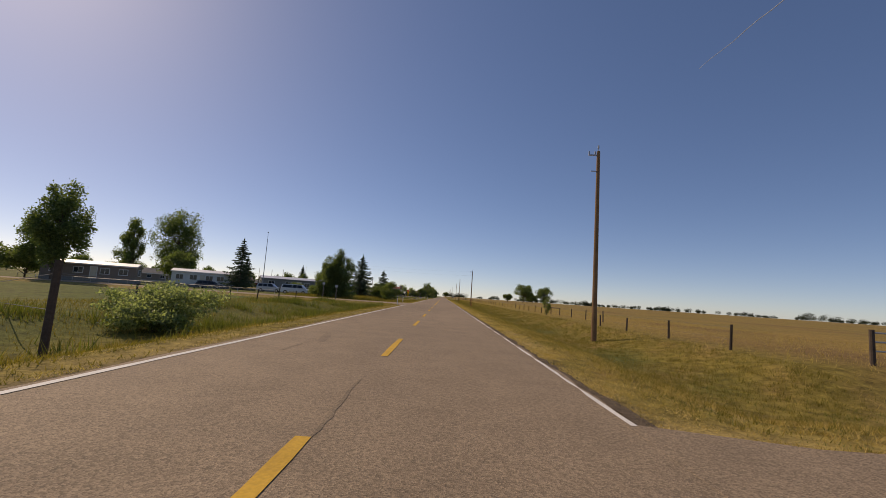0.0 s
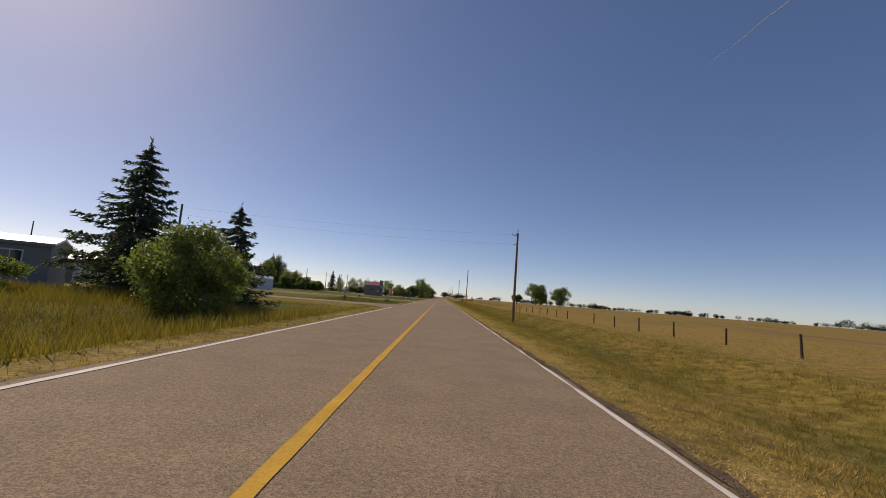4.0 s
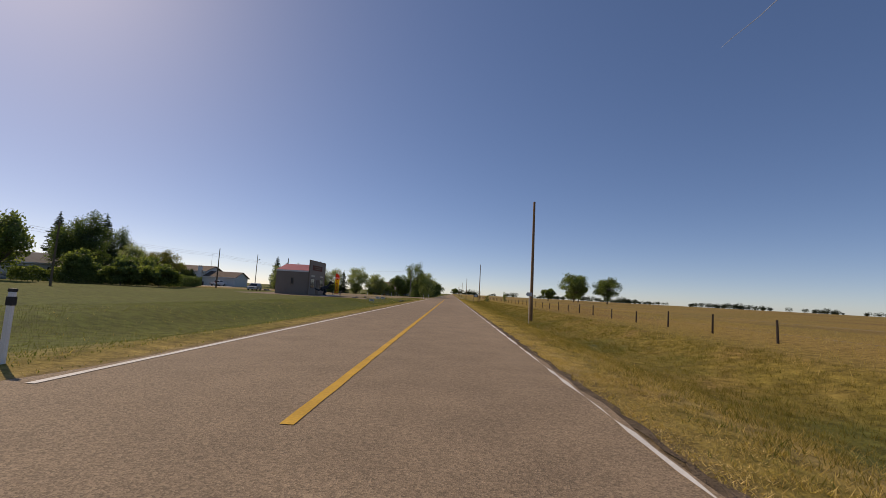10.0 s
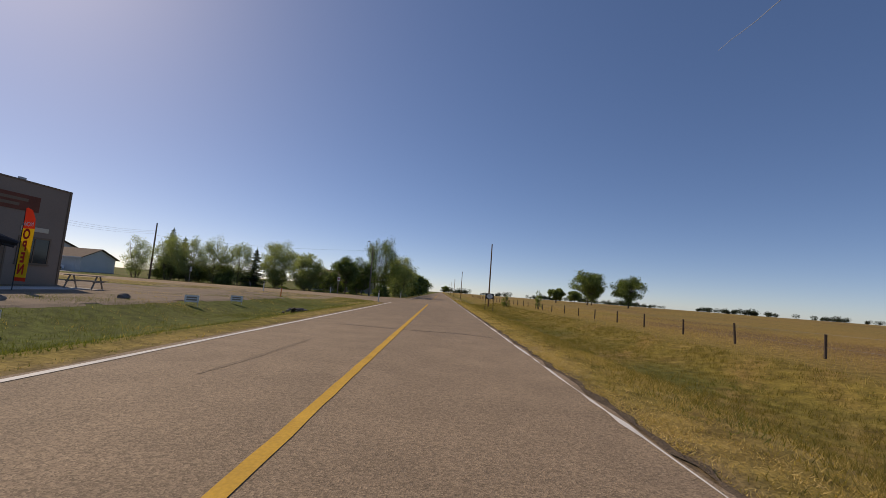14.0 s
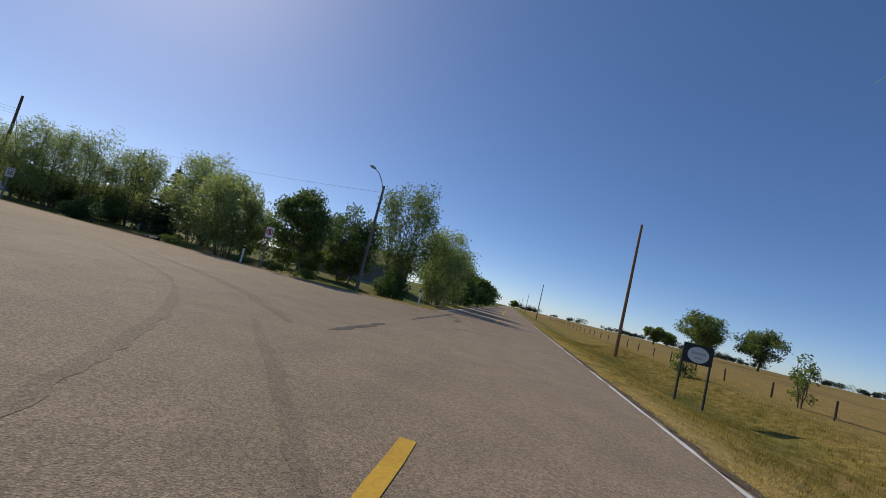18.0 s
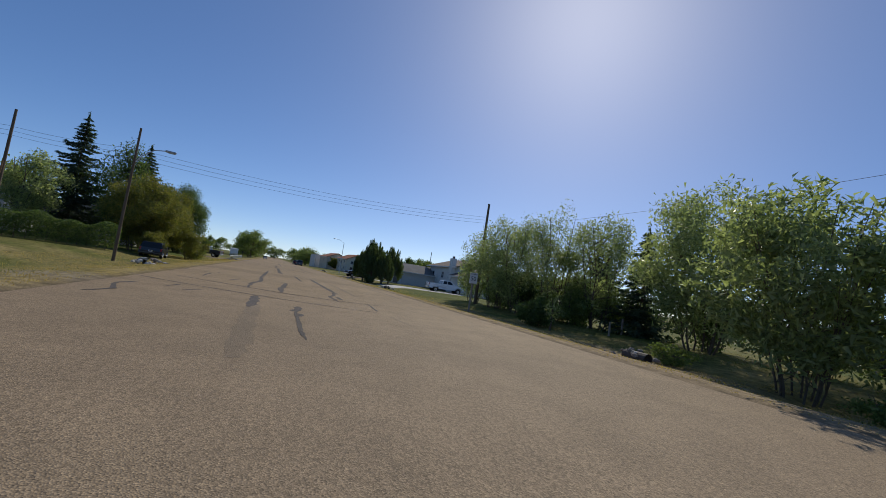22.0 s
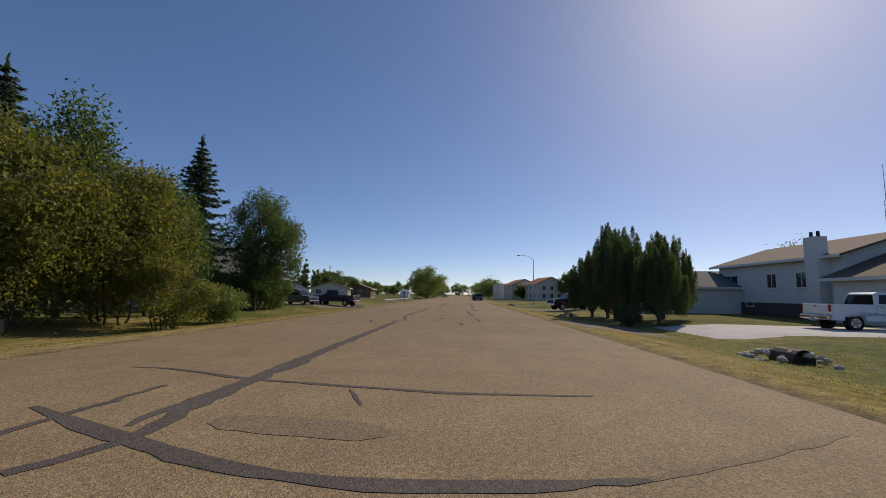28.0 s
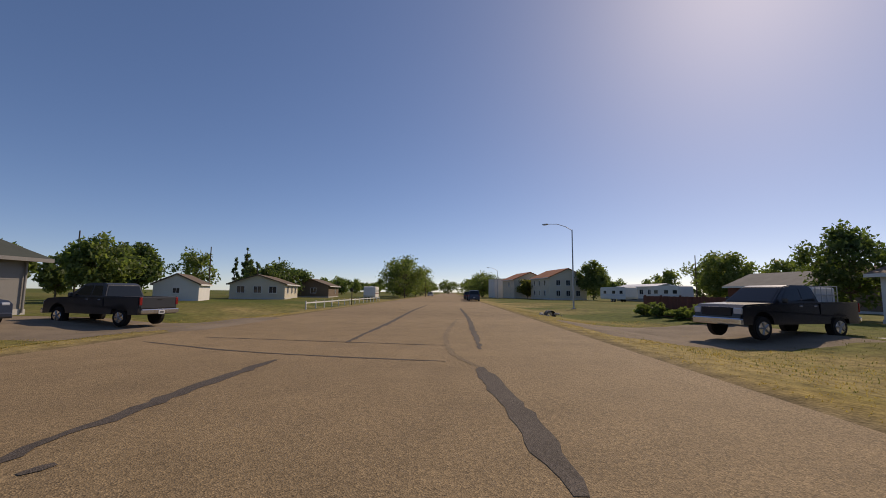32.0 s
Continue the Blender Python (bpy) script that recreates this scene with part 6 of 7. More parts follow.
# ---- yards and drives ----
def sheet(name, x0, x1, y0, y1, material, label, category, lift=0.03, step=1.2, rag=0.5, seed=0):
    """A thin laid surface that follows the ground, with an uneven outline."""
    r = random.Random(seed)
    nx, ny = max(2, int((x1 - x0) / step)), max(2, int((y1 - y0) / step))
    vs, fs = [], []
    for j in range(ny + 1):
        for i in range(nx + 1):
            x, y = x0 + (x1 - x0) * i / nx, y0 + (y1 - y0) * j / ny
            if i in (0, nx):
                x += r.uniform(-rag, rag)
            if j in (0, ny):
                y += r.uniform(-rag, rag)
            rim = i in (0, nx) or j in (0, ny)
            vs.append((x, y, gz(x, y) + (-0.06 if rim else lift)))
    for j in range(ny):
        for i in range(nx):
            a = j * (nx + 1) + i
            fs.append((a, a + 1, a + nx + 2, a + nx + 1))
    return tagged(data_mesh(name, vs, fs, material), label, category, kind="structure")


sheet("gravel_yard", -33, -11.6, 392.0, 418.0, M["gravel"], "dusty grey gravel yard round a shop", "gravel yard", rag=0.9, seed=1, step=0.8)
sheet("gravel_drive", -44, -16, 279.6, 284.6, M["gravel"], "dusty gravel drive across a lawn", "driveway", rag=0.5, seed=2, lift=0.05)
sheet("gravel_drive", -104.0, -94.6, 412, 431.2, M["gravel"], "dusty gravel drive to a garage", "driveway", rag=0.4, seed=3)
sheet("concrete_pad", -75.0, -66.8, 447.6, 461.8, M["concrete"], "pale concrete driveway pad", "driveway", rag=0.02, seed=4, lift=0.06)
sheet("gravel_drive", -75.5, -67.5, 441.6, 447.6, M["gravel"], "dusty gravel apron of a driveway", "driveway", rag=0.4, seed=5)
sheet("gravel_drive", -104.5, -94.5, 442.0, 452.6, M["gravel"], "dusty gravel driveway under a pickup", "driveway", rag=0.4, seed=6)
sheet("concrete_pad", -97.5, -90.0, 451.6, 456.0, M["concrete"], "pale concrete pad before a garage", "driveway", rag=0.02, seed=7, lift=0.05)
sheet("gravel_drive", -24.0, -16.0, 412.0, 427.0, M["gravel"], "dusty gravel corner beside the street", "driveway", rag=0.8, seed=8, lift=0.05)

# ---- mobile homes by the highway ----
def mobile_home(label, x, y, rz, L=15.0, wall="siding_white", roof="roof_tin"):
    h = house(label, x, y, rz, L, 4.4, 2.9, 0.5, wall, roof, over=0.2, base=0.6, base_mat="siding_grey", name="mobile_home", category="mobile home", group="mobile homes", siding=False)
    for u in (-0.36, -0.12, 0.16, 0.36):
        opening(h, "window", "S", L, 4.4, u * L, 1.9, 1.2, 0.9)
    opening(h, "door", "S", L, 4.4, 0.04 * L, 1.55, 0.9, 1.95, "siding_cream")
    opening(h, "window", "W", L, 4.4, 0.3, 1.95, 1.6, 1.0)
    opening(h, "window", "E", L, 4.4, 0.3, 1.95, 1.6, 1.0)
    return h


mobile_home("white mobile home with a bright metal roof", -48.5, 251.0, 22, 10)
mobile_home("long grey mobile home with a flat metal roof", -34.0, 264.0, 30, wall="siding_grey")
mobile_home("long pale mobile home in a mobile-home park", -74.0, 224.0, 25, wall="siding_grey")
mobile_home("long pale mobile home in a mobile-home park", -60.0, 238.0, 25, 13, wall="siding_tan")
mobile_home("long pale mobile home in a mobile-home park", -40.0, 284.0, 30, 13, "siding_tan")
mobile_home("long pale mobile home in a mobile-home park", -92.0, 208.0, 25)
car("white minivan parked on the side road", "minivan", "van", -26.5, 243.6, 8, "paint_white", L=4.9, H=1.8, van=True, W=1.9)
car("silver car parked beside a minivan", "sport_utility_car", "car", -31.6, 244.4, 8, "paint_silver", L=4.5, H=1.65)
car("dark blue car parked beside a mobile home", "parked_car", "car", -42.5, 243.5, 20, "paint_blue", L=4.5, H=1.45)


def chain_fence(x0, x1, y, h, label, step=3.0):
    root = thing("chain_link_fence", label, "fence", at=(x0, y, 0))
    k = int(abs(x1 - x0) / step)
    s = 1 if x1 > x0 else -1
    zs = [gz(x0 + s * i * step, y) for i in range(k + 1)]
    for i in range(k + 1):
        part("post", rod(bmesh.new(), (s * i * step, 0, zs[i] - 0.2), (s * i * step, 0, zs[i] + h), 0.03, 0.03, 6), M["steel"], root)
    part("top_rail", pipe(bmesh.new(), [(s * i * step, 0, zs[i] + h - 0.02) for i in range(k + 1)], 0.028, 0.028, 5), M["steel"], root)
    for q in range(1, 8):
        part("mesh_wire", pipe(bmesh.new(), [(s * i * step, 0.02, zs[i] + h * q / 8) for i in range(k + 1)], 0.004, 0.004, 3), M["fence_wire"], root)
    return root


chain_fence(-26.0, -68.0, 232.8, 1.3, "low chain-link fence with a pale steel top rail")
# domed shed
_q = thing("quonset_shed", "small white corrugated domed metal shed", "shed", at=(-23.0, 271.5, gz(-23, 271.5)), rz=-35)
for _i in range(9):
    _bm = bmesh.new()
    _n = 14
    _vs = []
    for _j in range(_n + 1):
        _a = math.pi * _j / _n
        for _u, _rr in ((-0.28, 2.05), (0.0, 2.2), (0.28, 2.05)):
            _vs.append(_bm.verts.new((_u + (_i - 4) * 0.56, math.cos(_a) * _rr, math.sin(_a) * _rr * 1.6)))
    for _j in range(_n):
        for _u in range(2):
            _k2 = _j * 3 + _u
            _bm.faces.new((_vs[_k2], _vs[_k2 + 1], _vs[_k2 + 4], _vs[_k2 + 3]))
    part("arch_panel", _bm, M["siding_white"], _q)
for _s in (-1, 1):
    _bm = bmesh.new()
    prism(_bm, [(math.cos(math.pi * _j / 14) * 2.0, math.sin(math.pi * _j / 14) * 3.2) for _j in range(15)], _s * 2.35, _s * 2.4, "yz")
    part("end_wall", _bm, M["siding_grey"], _q)

# ---- grey house with its yard ----
_q = house("grey sided house with a bright metal roof", -44.3, 318.2, 105, 8.0, 5.0, 3.0, 1.3, "siding_grey", "roof_tin", base=0.3)
opening(_q, "window", "W", 8, 5.0, 0.3, 1.7, 1.6, 1.5)
opening(_q, "window", "S", 8, 5.0, 2.6, 1.8, 1.1, 1.0)
opening(_q, "window", "S", 8, 5.0, -2.4, 1.8, 1.1, 1.0)
opening(_q, "door", "S", 8, 5.0, 1.2, 1.3, 0.9, 2.0, "siding_brown")
_q = house("low grey bungalow with a pale roof", -54.6, 316.4, 105, 11.0, 8.0, 2.7, 1.5, "siding_grey", "roof_tin", base=0.3)
opening(_q, "window", "W", 11, 8, 0.4, 1.7, 1.4, 1.2)
pickup("dark pickup parked on the lawn beside a house", -37.9, 315.2, -62, "paint_black")
pickup("white pickup parked behind a pale shed", -44.9, 329.0, -38, "paint_white")
_q = house("pale blue garden shed with a low gable roof", -37.2, 326.2, 34, 3.9, 2.4, 2.3, 0.45, "shed_blue", "shed_blue", over=0.08, name="garden_shed", category="shed", siding=False)
for _i, (_x, _y, _rz, _w2, _wall, _roof) in enumerate(((-84, 392, 55, 13, "siding_brown", "roof_brown"), (-95, 360, 40, 12, "siding_brown", "roof_brown"), (-110, 330, 30, 12, "siding_tan", "roof_grey"))):
    _q = house("brown-roofed bungalow in the town", _x, _y, _rz, _w2, 8.4, 2.9, 1.9, _wall, _roof, base=0.3, group="town houses")
    for _u in (-0.3, 0.05, 0.32):
        opening(_q, "window", "S", _w2, 8.4, _u * _w2, 1.8, 1.3, 1.1)
    opening(_q, "window", "E", _w2, 8.4, 0.8, 1.8, 1.3, 1.1)
    opening(_q, "door", "S", _w2, 8.4, 0.18 * _w2, 1.35, 0.9, 2.0, "siding_brown")
rv("long pale travel trailer parked before trees", -72.0, 390.0, 24, 7.6, 2.75)
car("silver-blue hatchback parked beside the shop", "hatchback_car", "car", -38.3, 412.0, -80, "paint_silver", L=4.2, H=1.5)

# ---- shop with a false front ----
_q = house("brown metal-clad shop with a red metal roof and false front", -25.7, 402.9, 0, 7.2, 7.0, 3.3, 1.0, "siding_tan", "roof_red", over=0.04, name="shop", category="shop", siding=False)
for _i in range(12):
    part("rib", box(bmesh.new(), (-3.3 + _i * 0.6, -3.51, 1.65), (0.05, 0.03, 3.3)), M["siding_tan"], _q)
_ff = part("false_front", box(bmesh.new(), (3.68, 0, 2.45), (0.16, 7.3, 5.0), bevel=0.01), M["siding_tan"], _q)
part("front_cap", box(bmesh.new(), (3.68, 0, 4.98), (0.24, 7.4, 0.08)), M["siding_brown"], _ff)
for _s in (-1, 1):
    part("corner_trim", box(bmesh.new(), (3.70, _s * 3.62, 2.45), (0.22, 0.12, 5.0)), M["siding_brown"], _ff)
_sg = part("sign_board", box(bmesh.new(), (3.79, -0.2, 3.95), (0.05, 4.4, 0.75)), M["brown_board"], _q, "dark red sign board")
for _i in range(2):
    part("letter_bar", box(bmesh.new(), (3.82, -0.2, 4.08 - 0.26 * _i), (0.01, 3.2 - 0.8 * _i, 0.14)), M["siding_brown"], _sg)
opening(_q, "window", "E", 7.52, 7.0, -2.0, 1.7, 1.5, 1.2, frame="siding_brown")
opening(_q, "window", "E", 7.52, 7.0, 2.1, 1.7, 1.5, 1.2, frame="siding_brown")
opening(_q, "door", "E", 7.52, 7.0, 0.2, 1.1, 1.0, 2.1, "siding_brown", "siding_brown")
opening(_q, "window", "S", 7.2, 7.0, 0.0, 1.9, 0.45, 0.8, frame="siding_brown")
part("sign_board", box(bmesh.new(), (3.79, -2.0, 2.75), (0.03, 1.6, 0.22)), M["siding_cream"], _q)
part("sign_board", box(bmesh.new(), (3.79, 2.0, 2.75), (0.03, 1.4, 0.22)), M["siding_cream"], _q)
part("vent", box(bmesh.new(), (3.68, 1.0, 5.05), (0.2, 0.3, 0.14)), M["steel"], _q)
part("chimney_pipe", rod(bmesh.new(), (-1.0, 0.3, 4.0), (-1.0, 0.3, 4.7), 0.08, 0.08, 8), M["steel"], _q)
_q.scale = (0.78, 1.19, 1.19)
# feather flag, read from behind
def cloth_sheet(pts):
    """Thin cloth, one layer, with a soft wave."""
    bm = bmesh.new()
    bm.faces.new([bm.verts.new((x, 0.015 * math.sin(3 * z), z)) for x, z in pts])
    return bm


_z0 = gz(-18.5, 400.6)
_p = thing("feather_flag", "tall yellow and red feather flag on a slim pole", "flag", at=(-18.5, 400.6, _z0), rz=-18)
_p.scale = (1.12, 1.12, 1.16)
part("pole", rod(bmesh.new(), (-0.36, 0, -0.1), (-0.36, 0, 3.4), 0.02, 0.015, 8), M["black"], _p)
_c = part("cloth", cloth_sheet([(-0.36, 0.55), (0.38, 0.55), (0.41, 1.5), (0.42, 2.55), (-0.36, 2.55)]), M["flag_yellow"], _p)
part("cloth_top", cloth_sheet([(-0.36, 2.55), (0.42, 2.55), (0.37, 2.95), (0.14, 3.3), (-0.2, 3.42), (-0.36, 3.38)]), M["flag_top"], _p)
part("cloth_foot", cloth_sheet([(-0.36, 0.4), (0.38, 0.4), (0.38, 0.55), (-0.36, 0.55)]), M["flag_top"], _p)
for _i, _ch in enumerate("OPEN"):
    lettering(_ch, 0.56, pose(0.02, -0.024, 2.30 - 0.48 * _i, 90, 0, 0), "flag_red", _c, flip=True, bold=0.022)
lettering("NOW", 0.26, pose(0.02, -0.024, 2.72, 90, 0, 0), "trim_white", _c, flip=True)
# statue, one plain mesh
_bm = bmesh.new()
pipe(_bm, [(-1.5, 0, 1.0), (-0.9, 0, 0.75), (-0.3, 0, 0.95), (0.3, 0, 1.25), (0.7, 0, 1.75), (0.8, 0, 2.05)], 0.10, 0.16, 8)
rod(_bm, (-0.5, 0, 0.9), (0.4, 0, 1.3), 0.32, 0.26, 10)
rod(_bm, (0.72, 0, 2.05), (1.35, 0, 1.9), 0.2, 0.1, 8)
rod(_bm, (0.8, 0, 1.9), (1.25, 0, 1.76), 0.1, 0.06, 6)
for _s in (-1, 1):
    pipe(_bm, [(-0.1, _s * 0.25, 1.0), (0.15, _s * 0.3, 0.55), (-0.1, _s * 0.3, 0.25), (0.2, _s * 0.3, 0.03)], 0.14, 0.07, 7)
    pipe(_bm, [(0.4, _s * 0.2, 1.3), (0.7, _s * 0.25, 1.1), (0.85, _s * 0.25, 1.2)], 0.06, 0.03, 6)
_st = link_mesh("statue", _bm, M["black"])
_st.matrix_world = pose(-20.4, 400.0, gz(-20.4, 400.0) + 0.06, 0, 0, 35) @ Matrix.Scale(1.15, 4)
tagged(_st, "dark metal dinosaur statue before a shop", "statue")
# picnic table
_p = thing("picnic_table", "weathered wooden picnic table on a pale slab", "picnic table", at=(-19.9, 405.9, gz(-19.9, 405.9) + 0.06), rz=20)
for _i in range(4):
    part("table_plank", box(bmesh.new(), (0, -0.3 + 0.2 * _i, 0.74), (1.8, 0.18, 0.04)), M["grey_wood"], _p)
for _s in (-1, 1):
    part("bench_plank", box(bmesh.new(), (0, _s * 0.72, 0.44), (1.8, 0.25, 0.04)), M["grey_wood"], _p)
    for _u in (-0.65, 0.65):
        part("leg", rod(bmesh.new(), (_u, _s * 0.75, 0.0), (_u, _s * 0.22, 0.72), 0.045, 0.045, 4), M["grey_wood"], _p)
for _u in (-0.65, 0.65):
    part("crossbar", box(bmesh.new(), (_u + 0.05, 0, 0.40), (0.04, 1.6, 0.09)), M["grey_wood"], _p)
sheet("concrete_slab", -22.2, -18.2, 398.7, 407.6, M["concrete"], "pale concrete slab before a shop", "slab", rag=0.02, lift=0.06)
for _x, _y in ((-10.6, 392.0), (-11.6, 402.8), (-11.4, 407.2)):
    _p = thing("lawn_sign", "small low white-framed sign on two stakes", "sign", "low signs before the shop", at=(_x, _y, gz(_x, _y)), rz=10)
    for _s in (-1, 1):
        part("stake", rod(bmesh.new(), (_s * 0.3, 0, -0.1), (_s * 0.3, 0, 0.3), 0.015, 0.015, 5), M["steel"], _p)
    _b = part("board", box(bmesh.new(), (0, -0.02, 0.34), (0.7, 0.02, 0.36)), M["trim_white"], _p)
    for _i in range(2):
        part("letter_bar", box(bmesh.new(), (0, -0.033, 0.40 - 0.12 * _i), (0.5, 0.006, 0.07)), M["siding_tan"], _b)
for _i, (_x, _y) in enumerate(((-13.6, 395.0), (-13.4, 400.5), (-13.8, 393.4))):
    _bm = bmesh.new()
    bmesh.ops.create_icosphere(_bm, subdivisions=2, radius=0.32)
    for _v in _bm.verts:
        _v.co *= 0.85 + 0.3 * noise.noise(_v.co * 4 + Vector((_i * 7, 0, 0)))
        _v.co.z *= 0.6
    _o = link_mesh("boulder", _bm, M["stone_dark"])
    _o.location = (_x, _y, gz(_x, _y) + 0.1)
    tagged(_o, "grey boulder on the gravel verge", "boulder", "boulders before the shop")

# ---- street, south side ----
_q = house("white house with a grey shingle roof behind a hedge", -73.5, 400.2, 75, 12.0, 8.5, 3.0, 1.7, "siding_white", "roof_grey", base=0.3)
for _u in (-0.3, 0.1, 0.35):
    opening(_q, "window", "W", 12, 8.5, _u * 6, 1.8, 1.2, 1.0)
    opening(_q, "window", "N", 12, 8.5, _u * 10, 1.8, 1.2, 1.0)
    opening(_q, "window", "S", 12, 8.5, _u * 10, 1.8, 1.2, 1.0)
car("dark car parked under the trees", "parked_car", "car", -59.4, 423.0, 185, "paint_black", L=4.5, H=1.45)
_q = house("grey house with a dark green hip roof and garage", -94.6, 409.2, 0, 19.0, 11.0, 3.2, 3.3, "siding_grey", "roof_green", over=0.7, hip=0.9, base=0.2, z=0.05)
opening(_q, "garage_doorway", "N", 19, 11, 5.6, 1.3, 4.6, 2.3, "black", "siding_grey")
opening(_q, "window", "N", 19, 11, -1.5, 1.7, 1.4, 1.5)
opening(_q, "window", "N", 19, 11, -6.0, 1.7, 1.6, 1.5)
opening(_q, "window", "E", 19, 11, 2.0, 1.7, 1.2, 1.4)
for _u in (0.5, 3.0):
    part("porch_column", rod(bmesh.new(), (_u, 6.4, 0), (_u, 6.4, 2.9), 0.11, 0.10, 10), M["trim_white"], _q)
part("porch_roof", box(bmesh.new(), (1.8, 6.1, 3.0), (4.4, 1.8, 0.18)), M["roof_green"], _q)
part("downpipe", rod(bmesh.new(), (-9.3, 5.6, 0), (-9.3, 5.6, 2.8), 0.05, 0.05, 8), M["siding_grey"], _q)
pickup("dark grey pickup parked nose-in on a gravel drive", -101.2, 421.8, -103, "paint_grey")
car("dark blue sport-utility car facing the street", "sport_utility_car", "car", -97.4, 418.4, 74, "paint_blue", L=4.7, H=1.75, W=1.9)
_q = house("small brown-roofed shed with a white gable", -137.0, 402.2, 20, 7.0, 5.0, 2.1, 1.2, "siding_white", "roof_brown", over=0.25, name="garden_shed", category="shed")
opening(_q, "window", "E", 7, 5, 0, 1.3, 0.7, 0.6)
_q = house("low white bungalow with a brown roof", -161.5, 402.6, 12, 15.0, 9.0, 2.6, 1.5, "siding_cream", "roof_brown", base=0.2)
for _u in (-0.3, 0.0, 0.28):
    opening(_q, "window", "N", 15, 9, _u * 15, 1.6, 1.3, 1.1)
    opening(_q, "window", "E", 15, 9, _u * 9, 1.6, 1.2, 1.1)
_q = house("low brown bungalow with a brown roof", -186, 404, 5, 13.0, 9.0, 2.7, 1.6, "siding_brown", "roof_brown", base=0.2)
opening(_q, "window", "E", 13, 9, 1.0, 1.6, 1.2, 1.1)
opening(_q, "window", "N", 13, 9, 2.0, 1.6, 1.2, 1.1)
rv("pale brown-striped motor home in a yard", -167.5, 421.5, 5, 8.0, 2.6, "brown_board")
_p = thing("rail_fence", "low white rail fence round a yard", "fence", at=(-140, 424.5, gz(-140, 424.5)))
for _i in range(15):
    part("post", box(bmesh.new(), (20 - _i * 2.8, 0, 0.35), (0.09, 0.09, 0.9)), M["trim_white"], _p)
for _i in range(14):
    part("rail", box(bmesh.new(), (18.6 - _i * 2.8, 0, 0.62), (2.74, 0.05, 0.12)), M["trim_white"], _p)
car("small white car parked far along the street", "parked_car", "car", -230, 430.5, 180, "paint_white", L=4.4, H=1.5)

# ---- street, north side ----
_q = house("white bi-level house with a brown roof and brick chimney base", -86.0, 468.2, 0, 13.6, 10.2, 4.6, 1.7, "siding_white", "roof_brown", over=0.6, base=1.15, base_mat="dark_base", z=-0.05)
for _u in (-1.2, 1.9):
    opening(_q, "window", "S", 13.6, 10.2, _u + 1.5, 2.95, 1.0, 1.1)
opening(_q, "window", "S", 13.6, 10.2, -5.0, 2.9, 2.0, 1.3)
opening(_q, "door", "S", 13.6, 10.2, -2.5, 1.9, 0.95, 2.1, "siding_white")
opening(_q, "window", "E", 13.6, 10.2, 1.5, 2.9, 1.0, 1.1)
part("chimney", box(bmesh.new(), (5.3, -5.5, 2.95), (1.15, 0.8, 6.0), bevel=0.02), M["siding_white"], _q)
for _u in (-0.3, 0.3):
    part("chimney_pot", rod(bmesh.new(), (5.3 + _u, -5.5, 5.9), (5.3 + _u, -5.5, 6.35), 0.12, 0.10, 10), M["black"], _q)
_p = thing("antenna_mast", "slender steel lattice antenna mast beside a house", "antenna", at=(-79.6, 466.8, gz(-79.6, 466.8)))
for _i in range(3):
    _a = 2 * math.pi * _i / 3
    part("mast_leg", rod(bmesh.new(), (math.cos(_a) * 0.18, math.sin(_a) * 0.18, -0.1), (math.cos(_a) * 0.08, math.sin(_a) * 0.08, 8.4), 0.02, 0.015, 5), M["steel"], _p)
for _i in range(20):
    _k2 = 0.18 - 0.1 * (_i * 0.42) / 8.4
    _bm = bmesh.new()
    for _j in range(3):
        _a, _b2 = 2 * math.pi * _j / 3, 2 * math.pi * (_j + 1) / 3
        rod(_bm, (math.cos(_a) * _k2, math.sin(_a) * _k2, _i * 0.42), (math.cos(_b2) * _k2, math.sin(_b2) * _k2, _i * 0.42 + 0.21), 0.01, 0.01, 4)
    part("lattice", _bm, M["steel"], _p)
part("whip", rod(bmesh.new(), (0, 0, 8.3), (0, 0, 11.0), 0.025, 0.015, 6), M["steel"], _p)
_q = house("white garage with a brown hip roof", -73.6, 466.2, 0, 10.0, 8.6, 2.9, 1.7, "siding_white", "roof_brown", over=0.5, base=0.1, name="garage", category="garage")
opening(_q, "garage_doorway", "S", 10, 8.6, 1.6, 1.2, 4.6, 2.1, "siding_white")
pickup("white crew-cab pickup parked on a concrete drive", -71.6, 458.0, 86, "paint_white")
_q = house("small white house behind a juniper group", -101.5, 466.0, 0, 9.0, 8.0, 2.8, 1.5, "siding_white", "roof_brown", base=0.2)
opening(_q, "window", "E", 9, 8, 0.5, 1.6, 1.2, 1.0)
_q = house("white garage with a black panel for its shaded open doorway", -93.2, 460.4, 90, 8.4, 7.0, 2.5, 1.5, "siding_white", "roof_grey", over=0.4, name="garage", category="garage")
# black leaf stands in for the shade inside the open doorway
opening(_q, "garage_doorway", "W", 8.4, 7.0, 0.6, 1.15, 3.6, 2.2, "black")
_tr = pickup("black crew-cab pickup parked facing the street", -97.9, 449.9, -74, "paint_black")
_p = thing("caged_tank", "white plastic tank in a steel cage in a pickup bed", "tank", at=(-98.4, 451.63, gz(-97.9, 449.9) + 0.87), rz=16)
part("tank", box(bmesh.new(), (0, 0, 0.5), (1.05, 1.1, 0.95), bevel=0.06), M["white_plastic"], _p)
for _i in range(5):
    _u = -0.56 + 0.28 * _i
    for _s in (-1, 1):
        part("cage_bar", rod(bmesh.new(), (_u, _s * 0.58, 0), (_u, _s * 0.58, 1.02), 0.014, 0.014, 4), M["steel"], _p)
        part("cage_bar", rod(bmesh.new(), (_s * 0.58, _u, 0), (_s * 0.58, _u, 1.02), 0.014, 0.014, 4), M["steel"], _p)
